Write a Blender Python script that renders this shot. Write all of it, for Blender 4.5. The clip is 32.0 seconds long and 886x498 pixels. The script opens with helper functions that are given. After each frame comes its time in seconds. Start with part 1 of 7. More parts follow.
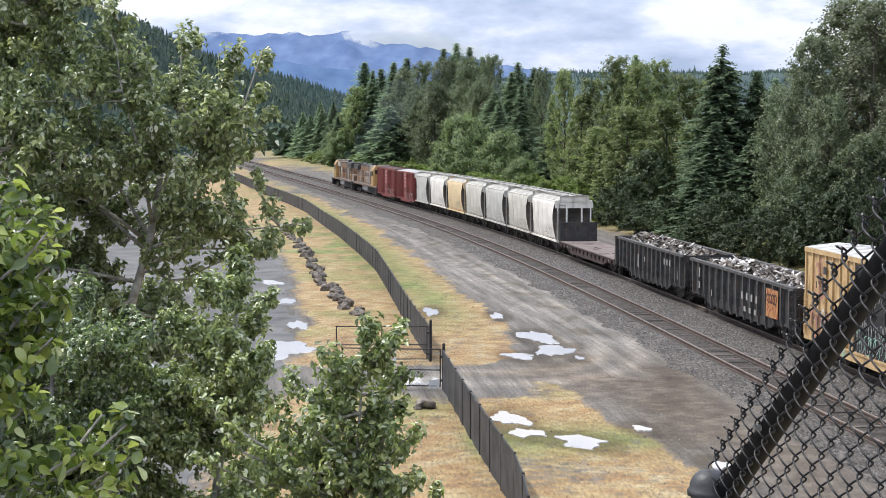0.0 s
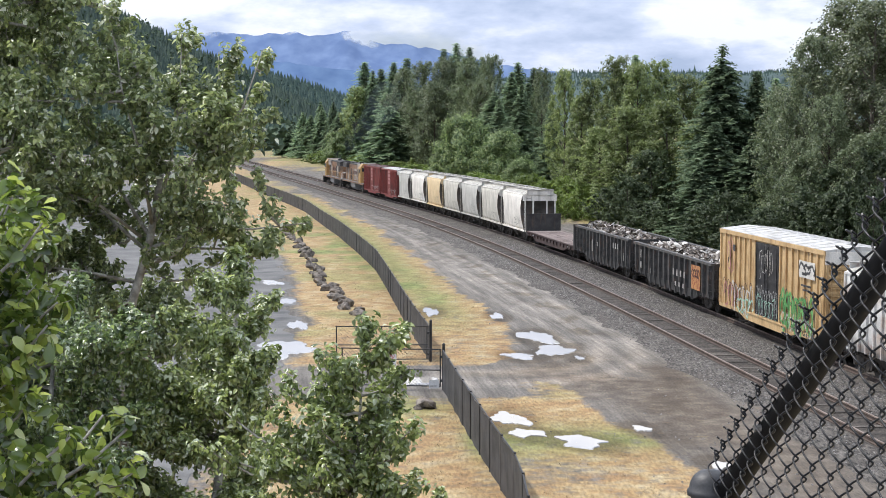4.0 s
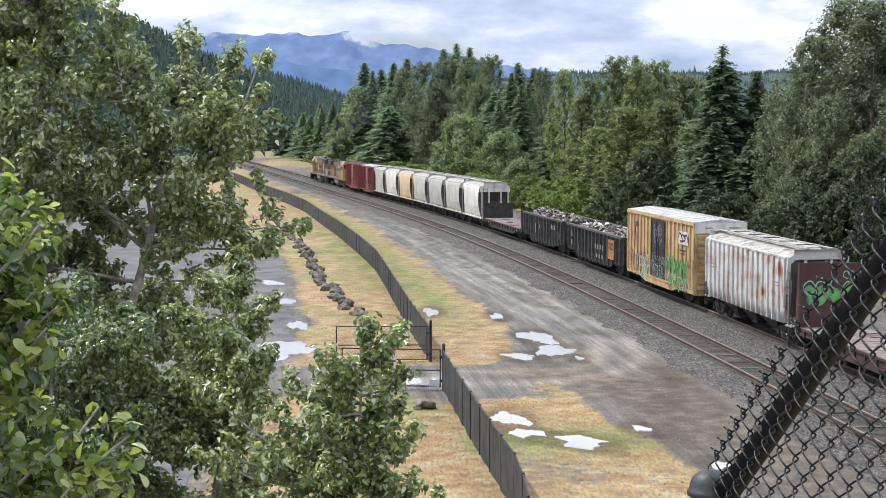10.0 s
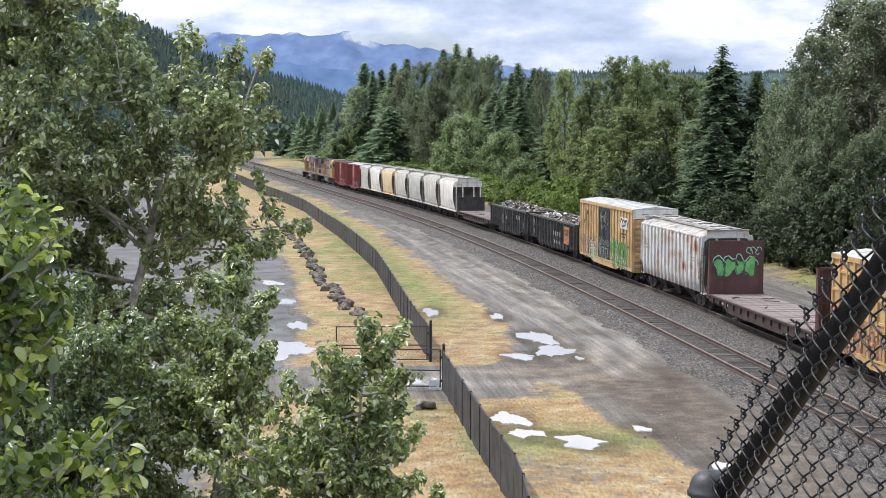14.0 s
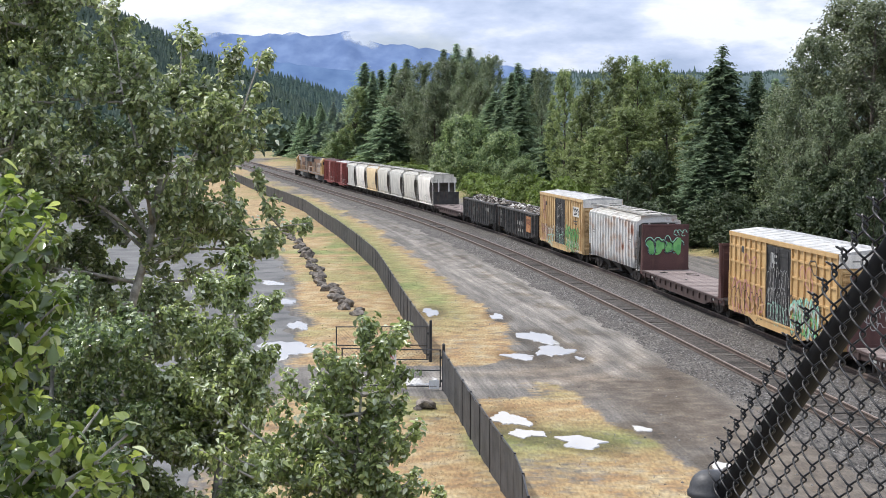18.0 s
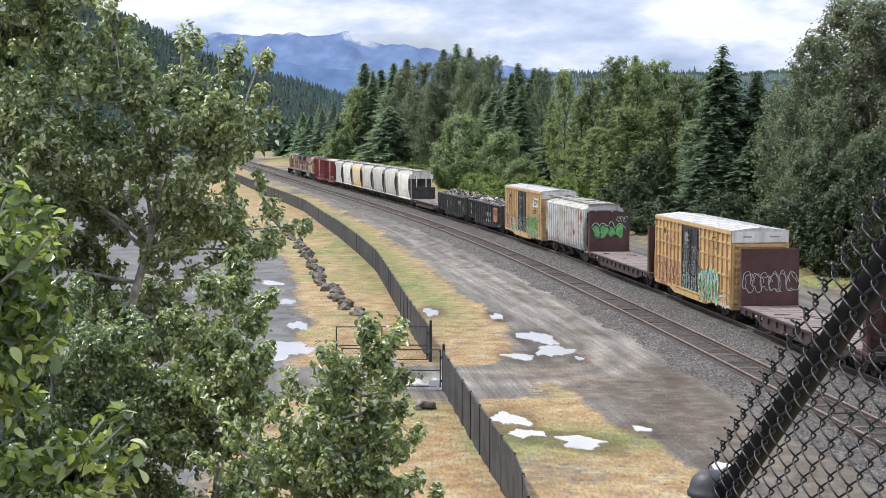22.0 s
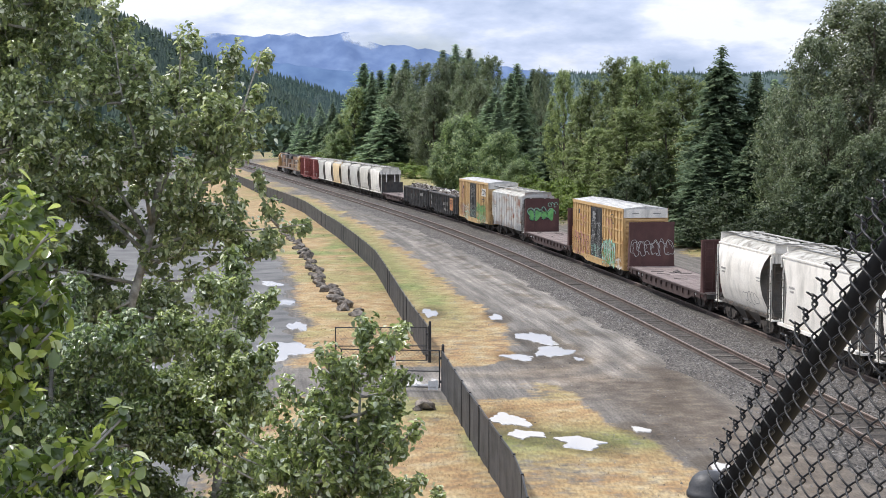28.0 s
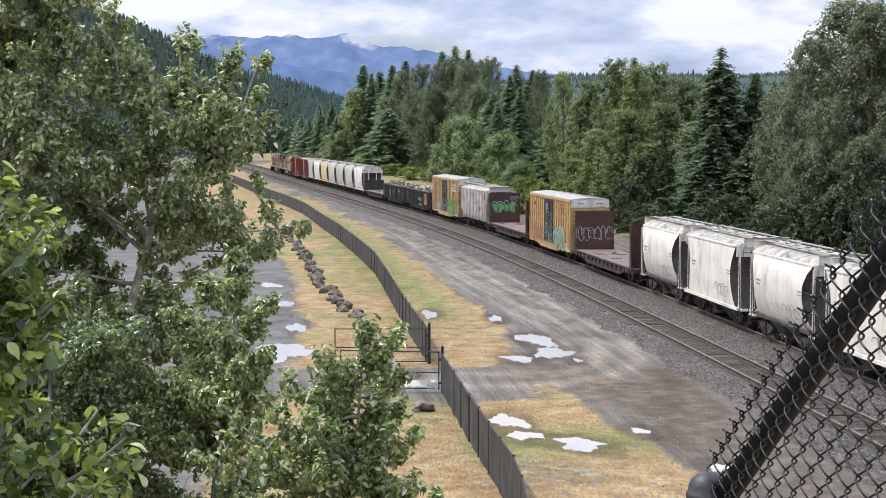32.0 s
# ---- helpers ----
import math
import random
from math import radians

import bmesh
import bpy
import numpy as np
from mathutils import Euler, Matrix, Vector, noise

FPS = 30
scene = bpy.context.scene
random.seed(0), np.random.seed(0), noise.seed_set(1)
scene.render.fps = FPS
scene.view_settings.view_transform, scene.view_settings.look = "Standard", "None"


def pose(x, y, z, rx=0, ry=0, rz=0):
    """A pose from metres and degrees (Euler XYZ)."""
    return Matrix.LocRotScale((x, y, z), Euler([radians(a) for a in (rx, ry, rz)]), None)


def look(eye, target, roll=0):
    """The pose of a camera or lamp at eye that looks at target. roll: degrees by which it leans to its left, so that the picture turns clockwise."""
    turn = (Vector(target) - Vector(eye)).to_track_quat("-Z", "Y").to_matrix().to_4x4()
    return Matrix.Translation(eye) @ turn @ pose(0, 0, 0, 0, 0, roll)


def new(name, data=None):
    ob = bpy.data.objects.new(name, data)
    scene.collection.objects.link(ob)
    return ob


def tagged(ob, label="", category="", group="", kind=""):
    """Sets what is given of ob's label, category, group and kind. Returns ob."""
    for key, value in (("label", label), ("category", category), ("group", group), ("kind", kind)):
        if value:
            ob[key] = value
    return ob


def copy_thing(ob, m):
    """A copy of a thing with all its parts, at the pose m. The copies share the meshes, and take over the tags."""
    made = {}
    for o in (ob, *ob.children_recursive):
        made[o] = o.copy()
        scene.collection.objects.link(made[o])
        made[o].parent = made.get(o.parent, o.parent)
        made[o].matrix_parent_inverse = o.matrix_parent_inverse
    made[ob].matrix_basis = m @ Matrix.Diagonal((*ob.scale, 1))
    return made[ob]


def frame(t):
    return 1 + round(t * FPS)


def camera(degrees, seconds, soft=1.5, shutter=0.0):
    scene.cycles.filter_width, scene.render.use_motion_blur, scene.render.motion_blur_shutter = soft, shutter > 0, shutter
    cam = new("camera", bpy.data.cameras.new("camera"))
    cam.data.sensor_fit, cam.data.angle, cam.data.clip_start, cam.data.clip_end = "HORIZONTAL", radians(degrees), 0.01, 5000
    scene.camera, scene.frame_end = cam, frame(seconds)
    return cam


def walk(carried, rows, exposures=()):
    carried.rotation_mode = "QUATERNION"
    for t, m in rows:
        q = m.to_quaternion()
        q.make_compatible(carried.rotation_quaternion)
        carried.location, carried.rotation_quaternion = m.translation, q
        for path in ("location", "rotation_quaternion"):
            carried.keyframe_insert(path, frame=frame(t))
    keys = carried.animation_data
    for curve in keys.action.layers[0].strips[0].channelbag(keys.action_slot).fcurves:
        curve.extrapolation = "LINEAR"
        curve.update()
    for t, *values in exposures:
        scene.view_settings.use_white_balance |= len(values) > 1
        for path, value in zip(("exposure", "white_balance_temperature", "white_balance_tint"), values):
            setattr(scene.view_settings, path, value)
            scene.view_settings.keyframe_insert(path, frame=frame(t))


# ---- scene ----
cam = camera(32.39, 32.0, soft=0.9)
EYE = (0.0, 0.0, 10.4)


def aim(down=0.0, left=0.0):
    """The camera's turn: small tilts in degrees from its rest."""
    return pose(EYE[0], EYE[1], EYE[2], 90 - 4.497 + down, 0, left)


PATH = [(0, aim()), (9, aim(0.01)), (20, aim(0.02)), (27.3, aim(0.015, -0.015)), (28.0, aim(0.047, -0.03)),
        (28.6, aim(0.068, -0.03)), (29.5, aim(0.074, -0.032)), (30.0, aim(0.142, -0.03)), (31.0, aim(0.148, -0.03)),
        (31.5, aim(0.115, -0.035)), (32.0, aim(0.098, -0.053))]
walk(cam, PATH, [(0, 0.0, 6290, 12), (26, 0.0, 6300, 12), (31, -0.06, 6360, 14), (32, -0.07, 6360, 14)])

# ---- world and sun ----
SUN_AZ, SUN_EL = radians(297), radians(55)   # clockwise from +y: to the left and a little ahead
world = bpy.data.worlds.new("sky")
scene.world = world
world.use_nodes = True
wn, wl = world.node_tree.nodes, world.node_tree.links
wn.clear()
w_out = wn.new("ShaderNodeOutputWorld")
w_sky = wn.new("ShaderNodeTexSky")
w_sky.sky_type = "NISHITA"
w_sky.sun_disc = False
w_sky.sun_elevation = SUN_EL
w_sky.sun_rotation = SUN_AZ
w_bg = wn.new("ShaderNodeBackground")
w_bg.inputs["Strength"].default_value = 0.10
wl.new(w_sky.outputs[0], w_bg.inputs[0])
w_tc = wn.new("ShaderNodeTexCoord")
w_map = wn.new("ShaderNodeMapping")
w_map.inputs["Scale"].default_value = (2.2, 2.2, 5.5)
w_map.inputs["Location"].default_value = (0.35, 0.0, 0.25)
wl.new(w_tc.outputs["Generated"], w_map.inputs[0])
w_n = wn.new("ShaderNodeTexNoise")
w_n.inputs["Scale"].default_value = 2.0
w_n.inputs["Detail"].default_value = 9
w_n.inputs["Roughness"].default_value = 0.52
wl.new(w_map.outputs[0], w_n.inputs["Vector"])
w_cover = wn.new("ShaderNodeMapRange")
w_cover.inputs[1].default_value, w_cover.inputs[2].default_value = 0.36, 0.50
wl.new(w_n.outputs["Fac"], w_cover.inputs[0])
w_map2 = wn.new("ShaderNodeMapping")
w_map2.inputs["Scale"].default_value = (2.4, 2.4, 6.5)
w_map2.inputs["Location"].default_value = (1.3, 2.2, 0.9)
wl.new(w_tc.outputs["Generated"], w_map2.inputs[0])
w_n2 = wn.new("ShaderNodeTexNoise")
w_n2.inputs["Scale"].default_value = 3.4
w_n2.inputs["Detail"].default_value = 9
w_n2.inputs["Roughness"].default_value = 0.56
wl.new(w_map2.outputs[0], w_n2.inputs["Vector"])
w_ramp = wn.new("ShaderNodeValToRGB")
w_ramp.color_ramp.elements[0].position = 0.35
w_ramp.color_ramp.elements[0].color = (0.46, 0.56, 0.75, 1)
w_ramp.color_ramp.elements.new(0.465).color = (0.68, 0.77, 0.96, 1)
w_ramp.color_ramp.elements[2].position = 0.555
w_ramp.color_ramp.elements[2].color = (0.98, 1.02, 1.07, 1)
wl.new(w_n2.outputs["Fac"], w_ramp.inputs[0])
w_cloud = wn.new("ShaderNodeBackground")
# a cloudy sky is brighter overhead than near the horizon
w_sep = wn.new("ShaderNodeSeparateXYZ")
wl.new(w_tc.outputs["Generated"], w_sep.inputs[0])
w_high = wn.new("ShaderNodeMapRange")
w_high.inputs[1].default_value, w_high.inputs[2].default_value = 0.05, 1.0
w_high.inputs[3].default_value, w_high.inputs[4].default_value = 1.0, 2.1
wl.new(w_sep.outputs[2], w_high.inputs[0])
wl.new(w_high.outputs[0], w_cloud.inputs["Strength"])
wl.new(w_ramp.outputs[0], w_cloud.inputs[0])
w_mix = wn.new("ShaderNodeMixShader")
wl.new(w_cover.outputs[0], w_mix.inputs[0])
wl.new(w_bg.outputs[0], w_mix.inputs[1])
wl.new(w_cloud.outputs[0], w_mix.inputs[2])
wl.new(w_mix.outputs[0], w_out.inputs[0])

sun = new("sun", bpy.data.lights.new("sun", "SUN"))
sun.data.energy, sun.data.angle, sun.data.color = 3.8, radians(2.5), (1.0, 0.95, 0.86)
sun_way = Vector((math.sin(SUN_AZ) * math.cos(SUN_EL), math.cos(SUN_AZ) * math.cos(SUN_EL), math.sin(SUN_EL)))
sun.matrix_world = look(tuple(sun_way * 200), (0, 0, 0))


# ---- materials ----
def surface(name, c1, c2, scale=3.0, rough=0.75, metal=0.0, bump=0.25, fine=60.0, stain=None, stain_at=(0.52, 0.68),
            stain_scale=(1.2, 1.2, 1.2), rand=0.0, ior=1.45, grain=(1, 1, 1), contrast=0.22, stain2=None, stain2_at=(0.55, 0.75), stain2_scale=(2, 2, 0.4)):
    """A worn surface: two tones at a coarse scale, fine grain in colour and relief, and up to two kinds of stains."""
    m = bpy.data.materials.new(name)
    m.use_nodes = True
    n, k = m.node_tree.nodes, m.node_tree.links
    b = n["Principled BSDF"]
    tc = n.new("ShaderNodeTexCoord")
    a = n.new("ShaderNodeTexNoise")
    a.inputs["Scale"].default_value, a.inputs["Detail"].default_value = scale, 6
    k.new(tc.outputs["Object"], a.inputs["Vector"])
    r = n.new("ShaderNodeValToRGB")
    r.color_ramp.elements[0].position, r.color_ramp.elements[0].color = 0.36, (*c1, 1)
    r.color_ramp.elements[1].position, r.color_ramp.elements[1].color = 0.64, (*c2, 1)
    k.new(a.outputs["Fac"], r.inputs[0])
    col = r.outputs[0]
    f = n.new("ShaderNodeTexNoise")
    f.inputs["Scale"].default_value, f.inputs["Detail"].default_value = fine, 3
    gm = n.new("ShaderNodeMapping")
    gm.inputs["Scale"].default_value = grain
    k.new(tc.outputs["Object"], gm.inputs[0])
    k.new(gm.outputs[0], f.inputs["Vector"])

    def over(col, tone, at, sc, seed):
        mp = n.new("ShaderNodeMapping")
        mp.inputs["Scale"].default_value = sc
        mp.inputs["Location"].default_value = (seed, seed * 0.7, 0)
        k.new(tc.outputs["Object"], mp.inputs[0])
        s = n.new("ShaderNodeTexNoise")
        s.inputs["Scale"].default_value, s.inputs["Detail"].default_value = 1.6, 7
        k.new(mp.outputs[0], s.inputs["Vector"])
        q = n.new("ShaderNodeMapRange")
        q.inputs[1].default_value, q.inputs[2].default_value = at
        k.new(s.outputs["Fac"], q.inputs[0])
        x = n.new("ShaderNodeMix")
        x.data_type = "RGBA"
        k.new(q.outputs[0], x.inputs[0])
        k.new(col, x.inputs[6])
        x.inputs[7].default_value = (*tone, 1)
        return x.outputs[2]

    if stain:
        col = over(col, stain, stain_at, stain_scale, 3.1)
    if stain2:
        col = over(col, stain2, stain2_at, stain2_scale, 9.3)
    g = n.new("ShaderNodeMapRange")
    g.inputs[1].default_value, g.inputs[2].default_value = 0.25, 0.75
    g.inputs[3].default_value, g.inputs[4].default_value = 1 - contrast, 1 + contrast
    k.new(f.outputs["Fac"], g.inputs[0])
    h = n.new("ShaderNodeHueSaturation")
    k.new(col, h.inputs["Color"])
    k.new(g.outputs[0], h.inputs["Value"])
    col = h.outputs[0]
    if rand:
        oi = n.new("ShaderNodeObjectInfo")
        rr = n.new("ShaderNodeMapRange")
        rr.inputs[3].default_value, rr.inputs[4].default_value = 1 - rand, 1 + rand
        k.new(oi.outputs["Random"], rr.inputs[0])
        h2 = n.new("ShaderNodeHueSaturation")
        k.new(col, h2.inputs["Color"])
        k.new(rr.outputs[0], h2.inputs["Value"])
        col = h2.outputs[0]
    k.new(col, b.inputs["Base Color"])
    b.inputs["Roughness"].default_value, b.inputs["Metallic"].default_value = rough, metal
    b.inputs["IOR"].default_value = ior
    if bump:
        bp = n.new("ShaderNodeBump")
        bp.inputs["Strength"].default_value, bp.inputs["Distance"].default_value = bump, 0.02
        k.new(f.outputs["Fac"], bp.inputs["Height"])
        k.new(bp.outputs[0], b.inputs["Normal"])
    return m


def leafy(name, c1, c2, c3, rough=0.45, through_light=0.3, rand=0.0, pale=None, gloss=0.5):
    """Leaves: each its own tone between three greens, a sheen, and light that shines through."""
    m = bpy.data.materials.new(name)
    m.use_nodes = True
    n, k = m.node_tree.nodes, m.node_tree.links
    b = n["Principled BSDF"]
    geo = n.new("ShaderNodeNewGeometry")
    r = n.new("ShaderNodeValToRGB")
    r.color_ramp.elements[0].color = (*c1, 1)
    r.color_ramp.elements[1].color = (*c3, 1)
    e = r.color_ramp.elements.new(0.55)
    e.color = (*c2, 1)
    # whitish leaf undersides, their share raised to paint in glints
    if pale:
        r.color_ramp.elements[-1].position = 0.86
        r.color_ramp.elements.new(0.90).color = (*pale, 1)
    k.new(geo.outputs["Random Per Island"], r.inputs[0])
    col = r.outputs[0]
    if rand:
        oi = n.new("ShaderNodeObjectInfo")
        rr = n.new("ShaderNodeMapRange")
        rr.inputs[3].default_value, rr.inputs[4].default_value = 1 - rand, 1 + rand
        k.new(oi.outputs["Random"], rr.inputs[0])
        h = n.new("ShaderNodeHueSaturation")
        k.new(col, h.inputs["Color"])
        k.new(rr.outputs[0], h.inputs["Value"])
        col = h.outputs[0]
    k.new(col, b.inputs["Base Color"])
    b.inputs["Roughness"].default_value = rough
    b.inputs["Specular IOR Level"].default_value = gloss
    t = n.new("ShaderNodeBsdfTranslucent")
    hs = n.new("ShaderNodeHueSaturation")
    hs.inputs["Value"].default_value, hs.inputs["Saturation"].default_value = 1.5, 1.02
    k.new(col, hs.inputs["Color"])
    k.new(hs.outputs[0], t.inputs[0])
    x = n.new("ShaderNodeMixShader")
    x.inputs[0].default_value = through_light
    k.new(b.outputs[0], x.inputs[1])
    k.new(t.outputs[0], x.inputs[2])
    k.new(x.outputs[0], n["Material Output"].inputs[0])
    return m


M_STEEL = surface("dark_steel", (0.035, 0.033, 0.032), (0.07, 0.062, 0.055), 4, 0.7, 0.2, 0.2)
M_TRUCK = surface("grimy_steel", (0.03, 0.027, 0.025), (0.075, 0.062, 0.05), 6, 0.8, 0.1, 0.3)
M_RAIL = surface("rusty_rail", (0.20, 0.148, 0.12), (0.33, 0.265, 0.225), 3, 0.5, 0.3, 0.2)
# web and foot: rust brown with the shade below the head painted in
M_RAILSIDE = surface("shaded_rusty_rail_web", (0.055, 0.038, 0.030), (0.10, 0.072, 0.058), 3, 0.75, 0.1, 0.2)
M_TIE = surface("weathered_tie", (0.050, 0.043, 0.037), (0.105, 0.093, 0.080), 7, 0.9, 0, 0.5, 40, rand=0.6)
M_YELLOW = surface("yellow_paint", (0.50, 0.335, 0.16), (0.58, 0.41, 0.21), 1.5, 0.6, 0, 0.1, 30, stain=(0.3, 0.17, 0.07),
                   stain_at=(0.50, 0.78), stain_scale=(1.2, 1.2, 0.5), stain2=(0.12, 0.08, 0.05), stain2_at=(0.58, 0.78), stain2_scale=(3, 3, 0.35))
M_YELLOW2 = surface("yellow_paint_worn", (0.45, 0.285, 0.12), (0.54, 0.36, 0.165), 1.5, 0.6, 0, 0.1, 30, stain=(0.4, 0.2, 0.07),
                    stain_at=(0.58, 0.85), stain_scale=(1, 1, 0.5))
M_ROOF = surface("galvanised_roof", (0.42, 0.41, 0.39), (0.56, 0.55, 0.53), 1.2, 0.6, 0.15, 0.1, 30, stain=(0.27, 0.25, 0.22), stain_at=(0.5, 0.75), stain_scale=(0.5, 3, 1))
M_DOOR = surface("black_door", (0.02, 0.02, 0.022), (0.045, 0.043, 0.042), 2, 0.55, 0.1, 0.1, 40, stain=(0.13, 0.12, 0.11), stain_at=(0.6, 0.75), stain_scale=(3, 3, 2))
M_WHITE = surface("white_hopper_paint", (0.72, 0.68, 0.61), (0.83, 0.79, 0.72), 0.8, 0.55, 0, 0.08, 30, stain=(0.46, 0.435, 0.385),
                  stain_at=(0.50, 0.80), stain_scale=(1.2, 1.2, 0.35), stain2=(0.22, 0.2, 0.17), stain2_at=(0.66, 0.86), stain2_scale=(3, 3, 0.3))
M_DULLHOP = surface("dull_white_hopper_paint", (0.52, 0.495, 0.43), (0.64, 0.61, 0.54), 0.7, 0.55, 0, 0.08, 30, stain=(0.30, 0.28, 0.235),
                    stain_at=(0.50, 0.80), stain_scale=(1.2, 1.2, 0.4))
M_GREYHOP = surface("grey_hopper_paint", (0.44, 0.43, 0.39), (0.56, 0.545, 0.50), 0.8, 0.55, 0, 0.08, 30, stain=(0.27, 0.26, 0.235),
                    stain_at=(0.56, 0.8), stain_scale=(1, 1, 0.35))
M_CREAM = surface("cream_hopper_paint", (0.66, 0.50, 0.28), (0.74, 0.58, 0.36), 0.8, 0.55, 0, 0.08, 30, stain=(0.4, 0.3, 0.18), stain_at=(0.58, 0.85))
M_RUSTHOP = surface("rust_streaked_grey_paint", (0.50, 0.49, 0.47), (0.63, 0.62, 0.59), 0.8, 0.55, 0, 0.08, 30, stain=(0.42, 0.30, 0.22),
                    stain_at=(0.50, 0.72), stain_scale=(0.35, 0.35, 0.9), stain2=(0.30, 0.13, 0.08), stain2_at=(0.58, 0.72), stain2_scale=(0.9, 0.9, 0.5))
M_REDBOX = surface("oxide_red_paint", (0.16, 0.035, 0.03), (0.24, 0.055, 0.045), 1, 0.6, 0, 0.1, 30, stain=(0.1, 0.05, 0.045), stain_at=(0.5, 0.75), stain_scale=(1, 1, 0.4))
M_BROWN = surface("brown_bulkhead_paint", (0.062, 0.027, 0.024), (0.09, 0.039, 0.035), 1, 0.65, 0, 0.15, 30, stain=(0.12, 0.056, 0.046), stain_at=(0.55, 0.75), stain_scale=(1, 1, 0.5))
M_BLACK = surface("black_gondola_paint", (0.024, 0.023, 0.023), (0.05, 0.048, 0.047), 1.5, 0.6, 0, 0.15, 30, stain=(0.09, 0.06, 0.045), stain_at=(0.58, 0.78), stain_scale=(2, 2, 0.4))
# the gondola's black made paler, as posts and top rail catch the light
M_POSTLIT = surface("lit_gondola_post", (0.045, 0.044, 0.043), (0.095, 0.092, 0.086), 2.5, 0.6, 0, 0.15, 30, stain=(0.14, 0.09, 0.065), stain_at=(0.55, 0.75), stain_scale=(3, 3, 0.8))
M_DECK = surface("weathered_deck_boards", (0.165, 0.128, 0.115), (0.25, 0.202, 0.185), 3, 0.85, 0, 0.3, 40, rand=0.2)
M_SILL = surface("dark_brown_sill_paint", (0.045, 0.028, 0.025), (0.075, 0.048, 0.042), 1.5, 0.7, 0, 0.2, 30)
M_GRATE = surface("roof_grating", (0.24, 0.23, 0.21), (0.36, 0.345, 0.32), 2, 0.7, 0.1, 0.2)
M_LOCOCAB = surface("cab_yellow", (0.34, 0.205, 0.075), (0.45, 0.285, 0.11), 1, 0.5, 0, 0.05, 30, stain=(0.25, 0.15, 0.08), stain_at=(0.55, 0.8), stain_scale=(1, 1, 0.5))
M_LOCOROOF = surface("sooty_roof", (0.04, 0.038, 0.036), (0.085, 0.08, 0.075), 1.5, 0.75, 0, 0.1)
M_LOCOPALE = surface("faded_grey_panel", (0.24, 0.215, 0.19), (0.42, 0.385, 0.35), 1.2, 0.6, 0, 0.1, 30, stain=(0.2, 0.15, 0.11), stain_at=(0.5, 0.75), stain_scale=(1, 1, 0.5))
# rust and grime, darkened further with the shade of recesses and undersides
M_HOPEND = surface("grimy_shaded_hopper_end", (0.055, 0.05, 0.044), (0.11, 0.10, 0.088), 1.5, 0.7, 0, 0.1, 30, stain=(0.10, 0.07, 0.05), stain_at=(0.5, 0.7))
M_ORANGE = surface("faded_orange_panel", (0.36, 0.165, 0.06), (0.46, 0.23, 0.09), 4, 0.6, 0, 0.1, 30, stain=(0.25, 0.06, 0.03), stain_at=(0.5, 0.6), stain_scale=(3, 3, 3))
M_SCRAP = surface("scrap_metal", (0.05, 0.05, 0.05), (0.55, 0.54, 0.52), 2.2, 0.5, 0.5, 0.3, 20, stain=(0.16, 0.09, 0.06), stain_at=(0.45, 0.6), stain_scale=(4, 4, 4))
M_PALE = surface("pale_lettering", (0.36, 0.36, 0.35), (0.5, 0.5, 0.48), 5, 0.6, 0, 0)
M_INK = surface("dark_lettering", (0.03, 0.03, 0.035), (0.06, 0.06, 0.06), 5, 0.6, 0, 0)
M_GRAF_GREEN = surface("green_spray_paint", (0.10, 0.32, 0.10), (0.18, 0.44, 0.14), 3, 0.5, 0, 0)
M_GRAF_MINT = surface("mint_spray_paint", (0.25, 0.55, 0.42), (0.4, 0.66, 0.52), 3, 0.5, 0, 0)
M_GRAF_PINK = surface("pink_spray_paint", (0.36, 0.15, 0.15), (0.46, 0.22, 0.2), 3, 0.5, 0, 0)
M_GRAF_WHITE = surface("white_spray_paint", (0.52, 0.5, 0.46), (0.62, 0.6, 0.55), 3, 0.5, 0, 0)
M_LOCO = surface("locomotive_yellow", (0.20, 0.108, 0.060), (0.30, 0.165, 0.085), 1, 0.5, 0, 0.05, 30, stain=(0.11, 0.07, 0.05), stain_at=(0.42, 0.62), stain_scale=(1, 1, 0.5))
M_LOCOGREY = surface("locomotive_grey", (0.16, 0.165, 0.17), (0.24, 0.24, 0.24), 1, 0.55, 0, 0.05, 30)
M_GLASSDARK = surface("dark_cab_glass", (0.02, 0.025, 0.03), (0.03, 0.035, 0.04), 2, 0.1, 0, 0)
M_FENCEPOST = surface("black_fence_pipe", (0.018, 0.018, 0.02), (0.032, 0.032, 0.034), 6, 0.45, 0, 0.1)
M_ROCK = surface("grey_boulder", (0.06, 0.052, 0.045), (0.21, 0.18, 0.15), 3, 0.9, 0, 0.7, 12, rand=0.25)
M_BARK = surface("pale_bark", (0.22, 0.205, 0.175), (0.42, 0.40, 0.36), 9, 0.85, 0, 0.5, 30)
M_BARKDARK = surface("dark_bark", (0.05, 0.04, 0.032), (0.1, 0.085, 0.07), 5, 0.9, 0, 0.5, 30)
M_LEAF = leafy("cottonwood_leaf", (0.095, 0.13, 0.046), (0.225, 0.275, 0.108), (0.45, 0.50, 0.22), 0.32, 0.38, pale=(0.74, 0.76, 0.62), gloss=1.0)
M_LEAFBRIGHT = leafy("young_cottonwood_leaf", (0.036, 0.064, 0.013), (0.13, 0.19, 0.036), (0.42, 0.49, 0.11), 0.22, 0.38, pale=(0.62, 0.67, 0.38), gloss=1.0)
M_LEAFDEEP = leafy("deep_green_cottonwood_leaf", (0.050, 0.088, 0.026), (0.14, 0.198, 0.066), (0.34, 0.42, 0.15), 0.30, 0.38, pale=(0.50, 0.55, 0.43), gloss=1.0)
